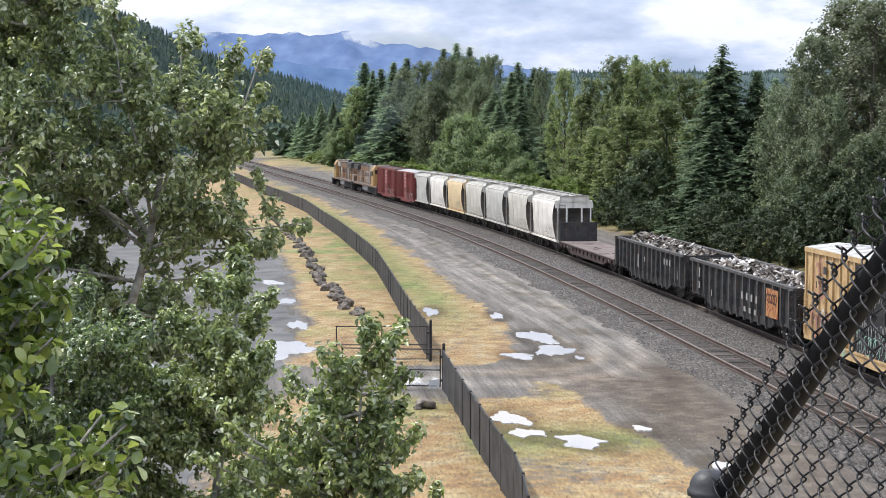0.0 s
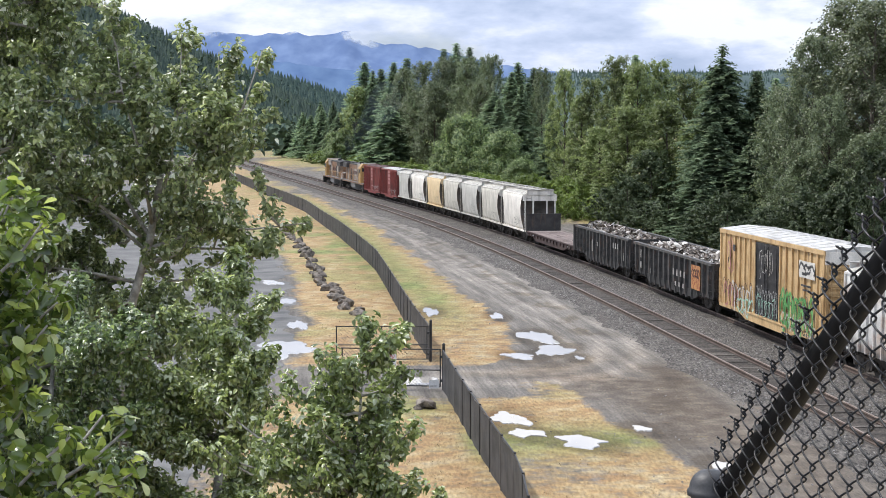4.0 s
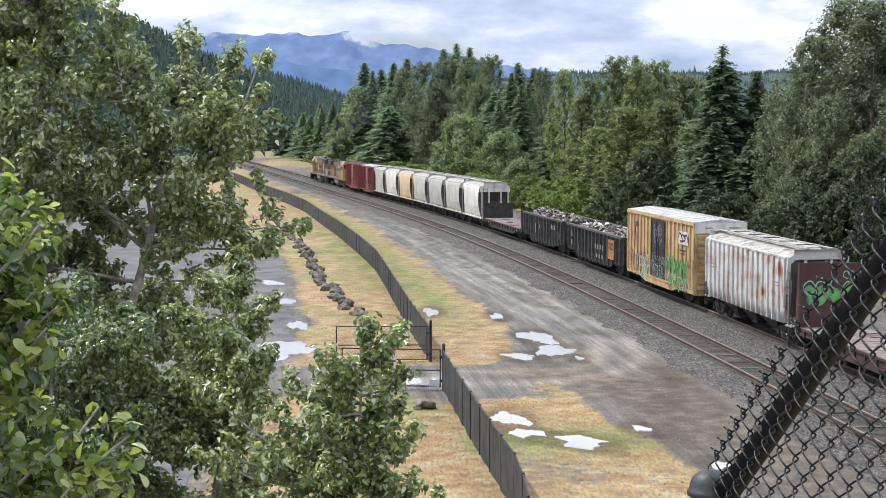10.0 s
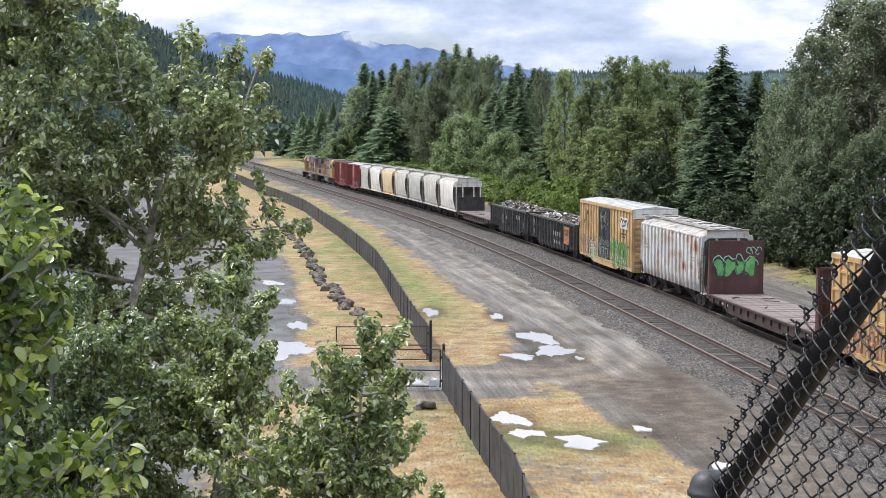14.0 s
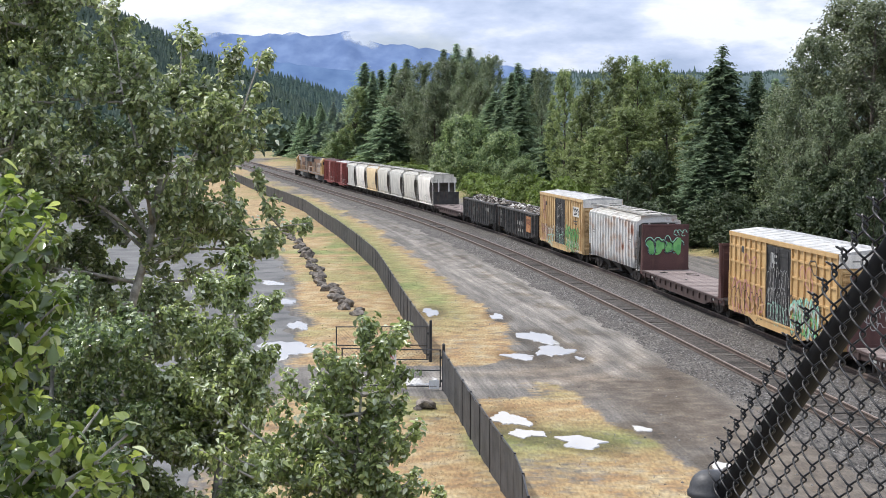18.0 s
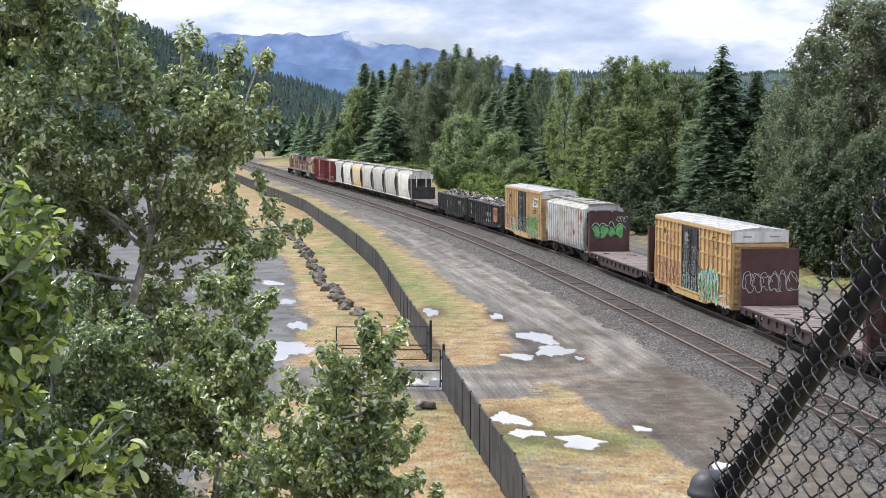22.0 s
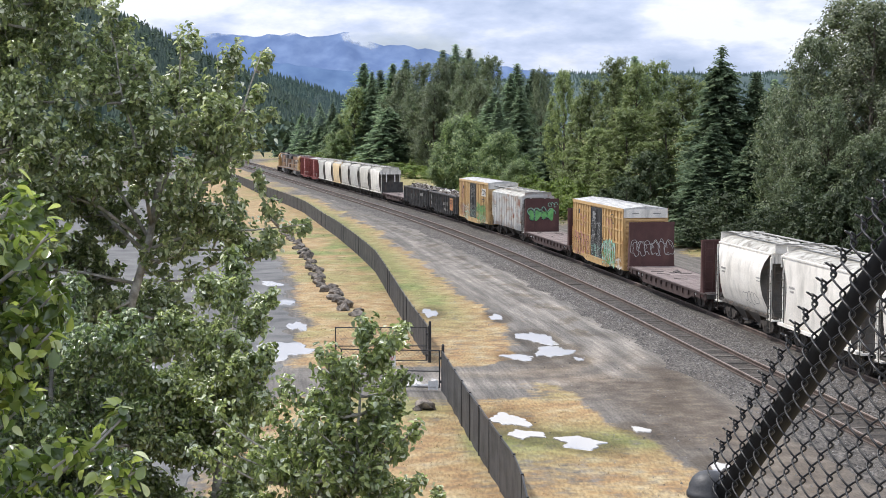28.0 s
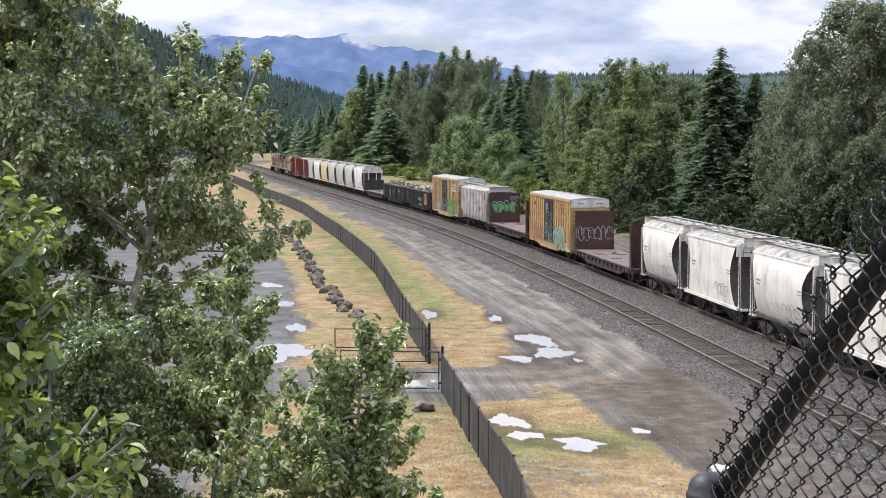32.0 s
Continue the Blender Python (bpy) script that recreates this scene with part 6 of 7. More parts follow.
def leafy_tree(name, label, trunk_pts, trunk_r, tips, leaf, per_branch, spread, material, seed, sway=1.0, start=0.35, stems=(), blade=True, slim=None):
    """A tree near the camera: a bent trunk, and a limb with its own leaves to each tip."""
    rng = random.Random(seed)
    nr = np.random.RandomState(seed)
    base = Vector(trunk_pts[0])
    top = tagged(new(name), label, "tree", "cottonwood trees")
    top.location = base
    pts = [Vector(p) - base for p in trunk_pts]
    part("trunk", tube(B(), pts, [trunk_r * (1 - 0.75 * i / (len(pts) - 1)) for i in range(len(pts))], 9), M_BARK, top, smooth=True)
    knots = [a.lerp(b, q / 6) for a, b in zip(pts[1:], pts[2:]) for q in range(7)]
    for line in stems:
        line = [Vector(p) - base for p in line]
        r = trunk_r * 0.3
        part("limb", tube(B(), line, [r * (1 - 0.8 * i / (len(line) - 1)) for i in range(len(line))], 7), M_BARK, top, smooth=True)
        knots += [a.lerp(b, q / 6) for a, b in zip(line, line[1:]) for q in range(7)]
    for tip in tips:
        tip = Vector(tip) - base
        # the limb leaves the nearest stem, from below its tip
        root = min(knots, key=lambda p: (p - tip).length + 2.0 * max(0.0, p.z - tip.z + 0.25) + 3.0 * max(0.0, 0.25 - (p - tip).length))
        way = tip - root
        curve = []
        for i in range(7):
            q = i / 6
            sag = Vector((0, 0, -0.16 * way.length * math.sin(q * math.pi)))
            curve.append(way * q + sag + Vector((rng.uniform(-1, 1), rng.uniform(-1, 1), rng.uniform(-1, 1))) * 0.03 * way.length * (0 < q < 1))
        r0 = min(trunk_r * 0.5, 0.008 + 0.0085 * way.length)
        bm = tube(B(), curve, [r0 * (1 - 0.85 * i / 6) + 0.003 for i in range(7)], 6)
        # side twigs carry the leaves
        thin = slim(tip + base) if slim else 1.0
        n_leaf = int(per_branch * (0.75 + 0.5 * min(way.length, 2.5)) * thin)
        cs = []
        n_twig = max(6, n_leaf // 26)
        for t in range(n_twig):
            q = start + (1 - start) * (t + rng.random()) / n_twig
            k = min(int(q * 6), 5)
            p = curve[k].lerp(curve[k + 1], q * 6 - k)
            reach = spread * thin * (1.15 - 0.75 * q) * rng.uniform(0.55, 1.25)
            dvec = (Vector((rng.gauss(0, 1), rng.gauss(0, 1), rng.gauss(0.35, 0.7))).normalized() + way.normalized() * 0.6 + Vector((0, 0, 0.35))).normalized()
            e = p + dvec * reach
            rod(bm, p, e, 0.005, 3, 0.002)
            m = max(4, int(n_leaf / n_twig))
            f = nr.uniform(0.15, 1.05, m)
            c = np.array(p)[None] + np.array(e - p)[None] * f[:, None] + nr.normal(0, leaf * 0.55, (m, 3))
            cs.append(c)
        limb = part("branch", bm, M_BARK, top, at=Matrix.Translation(root), smooth=True)
        cs = np.concatenate(cs)
        # leaves turn outwards from their limb and up to the light
        away = cs - np.array(way)[None] * np.clip((cs @ np.array(way)) / way.length_squared, 0, 1)[:, None]
        away /= np.linalg.norm(away, axis=1)[:, None] + 1e-6
        away[:, 2] += 0.45
        me = quads_mesh("leaves", cs, leaf, seed * 31 + len(SWAY), material, 1.0, 1.0, point=blade, droop=0.35, outward=away)
        lv = shared("leaves", me, limb, Matrix.Identity(4))
        tagged(lv, kind="stuff")
        SWAY.append((limb, root.copy(), sway * rng.uniform(0.6, 1.3) * 1.6 / max(way.length, 0.8) ** 0.5, rng.uniform(0, 6.28)))
    return top


def cloud_tips(n, seed, lo, hi, keep=lambda x, y, z: True):
    rng = random.Random(seed)
    out = []
    while len(out) < n:
        p = tuple(rng.uniform(a, b) for a, b in zip(lo, hi))
        if keep(*p):
            out.append(p)
    return out


# the big cottonwood, whose leading shoots stand against the hills
MAIN_TIPS = [(-4.26, 20.0, 11.5), (-3.65, 19.0, 11.25), (-3.23, 20.0, 11.6), (-2.81, 20.5, 11.4), (-2.25, 20.0, 11.4), (-2.41, 19.0, 10.6),
             (-2.38, 20.5, 10.24), (-1.77, 20.0, 9.17), (-2.16, 20.5, 8.95), (-4.93, 20.0, 12.7),
             (-4.14, 19.0, 11.85), (-2.83, 19.0, 10.74), (-3.11, 18.5, 9.91), (-2.92, 20.5, 9.48), (-4.41, 19.0, 8.84), (-3.2, 19.0, 9.05), (-3.42, 19.0, 8.49)]


def grid_tips(seed, x0, x1, z0, z1, step, y0, y1, keep):
    """Twig ends spread evenly over a crown, each a little off its place."""
    rng = random.Random(seed)
    out = []
    for i in range(int((x1 - x0) / step) + 1):
        for j in range(int((z1 - z0) / step) + 1):
            x, z = x0 + (i + rng.uniform(-0.5, 0.5)) * step, z0 + (j + rng.uniform(-0.5, 0.5)) * step
            if keep(x, z):
                out.append((x, rng.uniform(y0, y1), z))
    return out


def crown_top(x):
    return 10.95 + max(0, -3.85 - x) * 1.7 if x < -2.5 else 10.75 + (-2.5 - x) * 2.2


MAIN_STEMS = [[(-3.82, 20.00, 9.13), (-3.55, 19.80, 9.88), (-3.37, 19.60, 10.75), (-3.33, 19.60, 11.60)],
              [(-3.82, 20.00, 9.13), (-3.44, 20.50, 9.86), (-3.04, 20.80, 10.70), (-3.04, 20.80, 11.44)],
              [(-3.78, 20.00, 9.28), (-3.07, 19.60, 9.96), (-2.53, 19.40, 10.68), (-2.26, 19.30, 11.40)],
              [(-3.88, 20.00, 8.83), (-3.19, 19.80, 9.08), (-2.43, 19.60, 9.12), (-1.72, 19.40, 9.21)],
              [(-3.97, 20.00, 8.99), (-4.39, 19.60, 9.41), (-4.87, 19.40, 9.62), (-5.42, 19.20, 10.18)],
              [(-3.82, 20.00, 9.13), (-3.83, 19.40, 10.03), (-3.98, 19.00, 10.88), (-4.04, 19.00, 11.42)],
              [(-3.85, 20.00, 8.98), (-4.46, 20.30, 9.87), (-4.91, 20.40, 10.99), (-5.04, 20.40, 12.40)],
              [(-3.93, 20.00, 8.83), (-5.06, 20.60, 9.71), (-5.76, 21.00, 10.78), (-6.04, 21.00, 12.00)],
              [(-4.07, 20.10, 8.38), (-4.67, 19.80, 8.55), (-5.28, 19.60, 8.65), (-5.87, 19.40, 8.88)],
              [(-4.03, 20.10, 8.53), (-3.47, 20.60, 8.79), (-2.98, 20.90, 8.76), (-2.68, 21.00, 8.87)]]
MAIN_TIPS += grid_tips(3, -6.6, -2.2, 9.35, 13.1, 0.31, 18.6, 21.2, lambda x, z: z < crown_top(x) and z > 9.1 + max(0, x + 3.5) * 0.7)
MAIN_TIPS += grid_tips(4, -6.4, -3.7, 7.6, 9.3, 0.33, 18.6, 21.2, lambda x, z: x < -4.75 or z > 9.0 or int(x * 37 + z * 53) % 3 == 0)
MAIN_TIPS += grid_tips(5, -4.1, -1.9, 8.55, 9.2, 0.30, 19.0, 20.6, lambda x, z: abs(z - 8.95) < (0.35 if x < -2.8 else 0.2))
MAIN_TIPS += grid_tips(14, -6.7, -3.4, 7.0, 9.8, 0.40, 20.0, 22.0, lambda x, z: x < -4.7 or z > 9.1)
# low boughs hang behind the trunk and over the lot
MAIN_TIPS += grid_tips(15, -4.6, -2.6, 6.6, 8.3, 0.40, 20.7, 21.6, lambda x, z: z < 8.6 + (x + 3.2) * 0.3 and z > 6.4 + max(0, x + 3.4) * 0.8)
# shoots stand along the leading limbs
for x, y, z in MAIN_TIPS[:6]:
    MAIN_TIPS += [(x - 0.09, y + 0.1, z - 0.4), (x + 0.1, y - 0.1, z - 0.75)]
# twigs on the camera's side of the trunk's fork are left out, so that it shows
MAIN_TIPS = [p for p in MAIN_TIPS if not (p[1] < 20.6 and -4.5 < p[0] < -3.4 and 7.6 < p[2] < 9.4)]
leafy_tree("cottonwood_tree", "tall cottonwood with pale bark and dense glossy leaves below the bridge", [(-4.75, 20.2, 0), (-4.6, 20.1, 4.0), (-4.25, 20.0, 7.34), (-4.09, 20.0, 8.16), (-3.86, 20.0, 8.91), (-3.7, 20.0, 9.8), (-3.9, 20.0, 10.9), (-4.3, 20, 12.0)],
           0.088, MAIN_TIPS, 0.071, 290, 0.42, M_LEAF, 21, 1.0, start=0.1, stems=MAIN_STEMS, slim=lambda p: 0.52 if p.x > -2.75 else 1.0)
# younger trees in front of it
YOUNG_TIPS = [(-2.1, 15.5, 9.1), (-1.82, 15.9, 8.6), (-2.34, 15.0, 8.89), (-1.9, 16.0, 7.95), (-2.08, 14.9, 8.34), (-2.63, 15.9, 8.2), (-2.8, 15.5, 8.49), (-2.38, 15.0, 7.76), (-1.9, 15.5, 7.5)]
YOUNG_TIPS += cloud_tips(30, 5, (-3.4, 14.6, 6.3), (-1.75, 16.4, 8.2))
leafy_tree("cottonwood_tree", "young cottonwood with upright leafy shoots", [(-2.5, 15.6, 0), (-2.45, 15.6, 3.5), (-2.4, 15.5, 6.0), (-2.25, 15.5, 7.5), (-2.1, 15.5, 8.6)], 0.09, YOUNG_TIPS, 0.052, 900, 0.34, M_LEAFMID, 22, 1.3, start=0.2)
LEFT_TIPS = grid_tips(6, -5.3, -2.7, 5.6, 8.7, 0.38, 14.4, 16.4, lambda x, z: True)
leafy_tree("cottonwood_tree", "young cottonwood crowding against a taller one", [(-4.2, 15.6, 0), (-4.2, 15.6, 4), (-4.1, 15.5, 6.5), (-4.0, 15.5, 8.0)], 0.08, LEFT_TIPS, 0.052, 760, 0.40, M_LEAFDEEP, 23, 1.3, start=0.2)
RIGHT_TIPS = [(-0.65, 12.5, 8.82), (-0.33, 12.7, 8.74), (-0.99, 12.3, 8.55), (-1.33, 12.7, 8.32), (-0.75, 12.2, 8.5), (-0.45, 12.8, 8.3), (-0.28, 12.6, 8.42), (-0.87, 12.7, 8.17), (-1.11, 12.2, 8.16), (-0.43, 12.3, 7.96),
              (-0.22, 12.6, 7.85), (-0.25, 12.7, 7.4), (-0.7, 12.9, 7.74), (-0.93, 12.2, 7.79), (-1.36, 12.8, 7.86), (-1.45, 12.3, 7.77), (-0.43, 12.2, 7.56), (0.03, 12.8, 7.3)]
RIGHT_TIPS += grid_tips(7, -1.95, -0.15, 6.5, 8.3, 0.31, 11.9, 13.1, lambda x, z: z < 7.8 or x < -0.95)
RIGHT_TIPS += grid_tips(17, -1.0, -0.25, 7.2, 8.75, 0.33, 12.0, 13.0, lambda x, z: z < 8.9 - abs(x + 0.6) * 0.9)
leafy_tree("cottonwood_tree", "slender young cottonwood with bright leaves beside the gateway view", [(-0.85, 12.5, 0), (-0.8, 12.5, 4), (-0.8, 12.5, 6.4), (-0.72, 12.5, 7.6), (-0.66, 12.5, 8.5)], 0.035, RIGHT_TIPS, 0.050, 250, 0.27, M_LEAFMID, 24, 1.5, start=0.2)
NEAR_TIPS = [(-2.14, 7.5, 10.12), (-2.07, 7.7, 10.0), (-1.93, 7.5, 9.8), (-1.98, 7.3, 9.6), (-2.18, 7.7, 9.8), (-1.98, 7.6, 9.3), (-2.05, 7.3, 9.5), (-2.06, 7.6, 9.05), (-2.11, 7.4, 9.2), (-1.56, 7.5, 8.93), (-1.74, 7.7, 8.95), (-1.79, 7.3, 8.88), (-1.55, 7.6, 8.72), (-1.62, 7.4, 8.65)]
NEAR_TIPS += cloud_tips(16, 8, (-2.7, 7.0, 8.2), (-1.6, 8.0, 8.8)) + cloud_tips(8, 9, (-2.8, 7.0, 8.8), (-2.25, 8.0, 10.0))
NEAR_TIPS += cloud_tips(14, 31, (-2.22, 7.2, 9.42), (-1.88, 7.8, 10.12))
leafy_tree("cottonwood_tree", "cottonwood sapling with large bright sunlit leaves close to the bridge", [(-2.8, 7.6, 0), (-2.8, 7.6, 4.5), (-2.72, 7.5, 7.2), (-2.62, 7.5, 8.6), (-2.5, 7.5, 9.6)], 0.05, NEAR_TIPS, 0.070, 70, 0.20, M_LEAFBRIGHT, 25, 1.8, start=0.3, blade="round")


def broadleaf(name, label, h, r, seed, material, leaf=0.30, n=7000, low=0.12, clumps=380, ragged=0.30, limbs=True, bark=None, clump=1.0):
    """A tree of the wood's edge: trunk, rising limbs, and a ragged crown of many small sprays of leaves with gaps between."""
    rng = np.random.RandomState(seed)
    top = tagged(new(name), label, "tree", "woodland trees")
    pts = [(0, 0, -0.3), (0.1, 0, h * 0.25), (-0.1, 0.1, h * 0.5), (0.05, 0, h * 0.8), (0, 0, h * 0.95)]
    bm = tube(B(), pts, [0.016 * h, 0.012 * h, 0.008 * h, 0.004 * h, 0.002 * h], 8)
    ph = rng.uniform(0, 6.28, 8)
    cs, ws = [], []
    for i in range(clumps):
        f = low + (0.99 - low) * (i + rng.uniform(0, 1)) / clumps
        a = i * 2.4 + rng.uniform(-0.6, 0.6)
        width = r * (math.sin(min(1.0, (f - low) / 0.5 + 0.28) * math.pi / 2)) * (1 - max(0, f - 0.5) ** 1.6 * 2.3)
        # boughs stand out and fall back round the crown and up it
        lump = math.sin(2 * a + ph[0] + 7 * f) + 0.8 * math.sin(3 * a + ph[1] - 11 * f) + 0.7 * math.sin(5 * a + ph[2] + 17 * f) + 0.5 * math.sin(a + ph[3] + 29 * f)
        width *= max(0.35, 1 + ragged * 0.55 * lump)
        rad = width * rng.uniform(0.25, 1.0) ** 0.55
        c = np.array([rad * math.cos(a), rad * math.sin(a), f * h + 0.03 * h * ragged * lump])
        if limbs and i % 4 == 0:
            tube(bm, [(0, 0, max(c[2] - rad * 0.9, h * 0.1)), tuple(c * [0.5, 0.5, 1] - [0, 0, rad * 0.35]), tuple(c)], [0.0035 * h, 0.002 * h, 0.0006 * h], 4)
        m = int(n / clumps * rng.uniform(0.4, 1.6))
        axis = np.array([0.75 * math.cos(a), 0.75 * math.sin(a), rng.uniform(-0.25, 0.85)])
        axis /= np.linalg.norm(axis)
        g = rng.normal(0, 1, (m, 3))
        s = r * rng.uniform(0.05, 0.10) * clump
        g = g * s * 0.62 + axis[None] * rng.normal(0, s * 1.0, m)[:, None]
        cs.append(c + g)
        w = np.tile(axis * 0.55 + np.array([0, 0, 0.5]), (m, 1)) + g / (np.linalg.norm(g, axis=1)[:, None] + 1e-6) * (0.35 if clump < 1.5 else 1.1)
        ws.append(w)
    part("trunk", bm, bark or M_BARKDARK, top, smooth=True)
    me = quads_mesh("crown", np.concatenate(cs), leaf, seed, material, 0.85, outward=np.concatenate(ws))
    shared("crown", me, top, Matrix.Identity(4))
    return top


def conifer(name, label, h, r, seed, material, low=0.06, power=0.85, bare=0.0):
    """A fir: a straight stem with whorls of drooping, tufted boughs; bare: the share of the top that is thin and half dead."""
    rng = np.random.RandomState(seed)
    top = tagged(new(name), label, "conifer", "woodland trees")
    bm = rod(B(), (0, 0, -0.3), (0, 0, h * 0.98), 0.014 * h, 8, 0.0015 * h)
    cs, sz, out = [], [], []
    z = low * h
    tier = 0
    while z < h * 0.99:
        f = z / h
        tier += 1
        reach = r * (1 - f) ** power * rng.uniform(0.72, 1.18) + 0.18
        nb = max(5, int(6 + reach * 2.6))
        a0 = rng.uniform(0, 6.28)
        thin = bare and f > 1 - bare
        for b in range(nb):
            if thin and rng.uniform() < 0.45:
                continue
            a = a0 + b * math.tau / nb + rng.uniform(-0.3, 0.3)
            rr = reach * rng.uniform(0.55, 1.18)
            lift = rng.uniform(0.05, 0.4)
            if thin or b % 3 == 0:
                rod(bm, (0, 0, z), (rr * 0.8 * math.cos(a), rr * 0.8 * math.sin(a), z + 0.05 * rr), 0.02, 3, 0.006)
            steps = max(3, int(rr / (0.22 if thin else 0.115)))
            for q in range(steps):
                e = (q + rng.uniform(0.2, 1)) / steps
                d = rr * e
                zz = z + lift * rr * (e - 1.45 * e * e) + rng.normal(0, 0.07)
                wob = rng.normal(0, 0.05 + 0.13 * rr * (1 - 0.65 * e) * e)
                cs.append((d * math.cos(a) - wob * math.sin(a), d * math.sin(a) + wob * math.cos(a), zz))
                sz.append(0.52 * (1 - 0.35 * e) * (0.34 + 0.66 * min(1, reach / 1.8)))
                out.append((0.35 * math.cos(a), 0.35 * math.sin(a), 0.8))
        z += (0.16 + 0.0065 * h * rng.uniform(0.6, 1.4)) * (0.65 if f > 0.8 else 1.0)
    part("trunk", bm, M_BARKDARK, top)
    me = quads_mesh("crown", np.array(cs), np.array(sz), seed, material, 0.45, 1.7, outward=np.array(out), droop=0.5)
    shared("crown", me, top, Matrix.Identity(4))
    return top


def place(proto, base_h, base_r, spots, label):
    """Copies of a tree at x, y, height and width."""
    first = True
    rng = random.Random(int(base_h * 10))
    for x, y, h, r in spots:
        proto.scale = (r / base_r, r / base_r, h / base_h)
        z = float(ground_height(np.array([x]), np.array([y]))[0]) - 0.05
        m = pose(x, y, z, 0, 0, rng.uniform(0, 360))
        if first:
            proto.matrix_basis = m @ Matrix.Diagonal((*proto.scale, 1))
            first = False
            keep = proto.scale.copy()
        else:
            tagged(copy_thing(proto, m), label)
    proto.scale = keep


D1 = broadleaf("cottonwood_tree", "tall grey-green cottonwood at the wood's edge", 18, 5, 101, M_COTTON, 0.25, 20000, 0.08)
D2 = broadleaf("alder_tree", "slender green alder at the wood's edge", 16, 3.4, 102, M_DECID, 0.23, 17000, 0.02, 300, 0.36)
D3 = broadleaf("maple_tree", "round bright green maple in front of the woods", 11, 4.6, 103, M_MAPLE, 0.30, 21000, 0.02, 84, 0.06, clump=1.9)
D4 = broadleaf("cottonwood_tree", "broad leafy cottonwood at the wood's edge", 17, 4.6, 104, M_COTTON, 0.24, 19000, 0.03)
D5 = broadleaf("cottonwood_tree", "tall open cottonwood with brownish leaves and bare grey limbs", 18, 5, 105, M_OLIVE, 0.23, 18000, 0.10, 300, 0.42, bark=M_BARKGREY)
C1 = conifer("fir_tree", "dark green fir tree in the woods", 18, 3.6, 111, M_CONIF)
C2 = conifer("fir_tree", "slim dark fir tree with a pointed top", 20, 3.0, 112, M_CONIF, 0.40, 0.78)
C3 = conifer("spruce_tree", "broad dense spruce tree in front of the woods", 13, 4.6, 113, M_CONIF, 0.03, 0.72)
C4 = conifer("fir_tree", "tall dark fir with a thin half-dead top", 18, 5.0, 114, M_CONIFNEAR, 0.02, 0.72, 0.13)
C5 = conifer("spruce_tree", "dense conifer with layered boughs, toned darker for standing near", 16, 4.6, 115, M_CONIFNEAR, 0.02, 0.85)
S1 = broadleaf("shrub", "rounded yellow-green shrub beside the railway", 3.0, 2.0, 121, M_SHRUB, 0.22, 2600, 0.02, 110, 0.3, False)
S2 = broadleaf("bush", "dark green leafy bush at the foot of the woods", 5.0, 2.4, 131, M_BUSH, 0.21, 5200, 0.0, 150, 0.35, False)

place(S2, 5.0, 2.4, [(17.2, 158.0, 3.8, 2.2), (18.3, 151.0, 5.1, 2.3), (20.9, 153.9, 7.6, 2.9), (19.5, 145.5, 3.0, 2.5), (20.7, 139.7, 3.8, 2.6), (22.2, 128.3, 3.5, 2.3), (23.0, 122.6, 4.8, 2.4), (23.9, 117.6, 3.2, 2.4), (24.3, 113.5, 4.1, 1.7), (25.5, 109.4, 4.7, 2.3), (28.1, 110.6, 7.2, 2.9), (26.4, 104.5, 5.5, 2.5), (26.8, 102.0, 5.8, 2.1), (29.4, 103.1, 8.3, 2.7), (27.4, 96.6, 6.1, 1.8), (28.7, 93.1, 3.8, 2.6), (31.3, 95.2, 6.3, 3.2), (29.0, 89.1, 5.2, 2.0), (30.2, 85.2, 4.4, 2.0), (32.8, 87.0, 6.9, 2.6)], "dark green leafy bush at the foot of the woods")
place(D1, 18, 5, [(10.6, 335, 25.7, 4.3), (5.8, 340, 25.4, 4.8), (0.8, 350, 25.9, 5.4), (-4.4, 355, 25.1, 5.5), (-9.4, 370, 24.1, 5.2), (19.4, 300, 21.5, 3.3)], "tall grey-green cottonwood at the wood's edge")
place(D2, 16, 3.4, [(19.4, 172, 17.8, 2.7), (21.1, 166, 16.9, 2.8), (24.1, 172, 17.4, 2.5), (27.3, 174, 15.9, 2.9), (17.8, 182, 15.7, 2.7), (23.4, 160, 12.7, 3.1), (19.5, 162, 12.1, 3.1), (17.2, 168, 10.0, 3.0), (29.6, 176, 15.3, 2.3), (15.9, 200, 17.5, 2.4), (16.5, 182, 13.7, 2.4), (-22.7, 400, 20.8, 4.1), (21.4, 158, 8.6, 2.9), (15.3, 176, 7.7, 2.3), (25.4, 156, 10.3, 2.6), (18.3, 164, 6.7, 2.4)], "slender green alder at the wood's edge")
place(D3, 11, 4.6, [(3.9, 252, 11.6, 4.7), (8.9, 234, 9.0, 3.7), (0.6, 256, 7.0, 2.9), (-27.6, 400, 8.7, 4.0), (11.3, 225, 5.3, 2.5)], "round bright green maple in front of the woods")
place(D4, 17, 4.6, [(29.2, 121, 17.2, 3.1), (28.4, 127, 13.4, 2.9), (28.3, 112, 12.4, 2.5), (30.2, 108, 9.6, 2.6), (26.8, 114, 9.1, 2.1), (8.0, 330, 19.9, 4.9), (-1.8, 345, 20.4, 5.1)], "broad leafy cottonwood at the wood's edge")
place(D5, 18, 5, [(32.6, 116, 19.4, 4.8), (35.4, 121, 17.6, 3.8), (33.3, 119, 17.4, 4.2), (36.6, 138, 21.4, 6.4), (33.9, 112, 13.6, 3.4)], "tall open cottonwood with brownish leaves and bare grey limbs")
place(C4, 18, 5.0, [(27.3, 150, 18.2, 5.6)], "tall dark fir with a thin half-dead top")
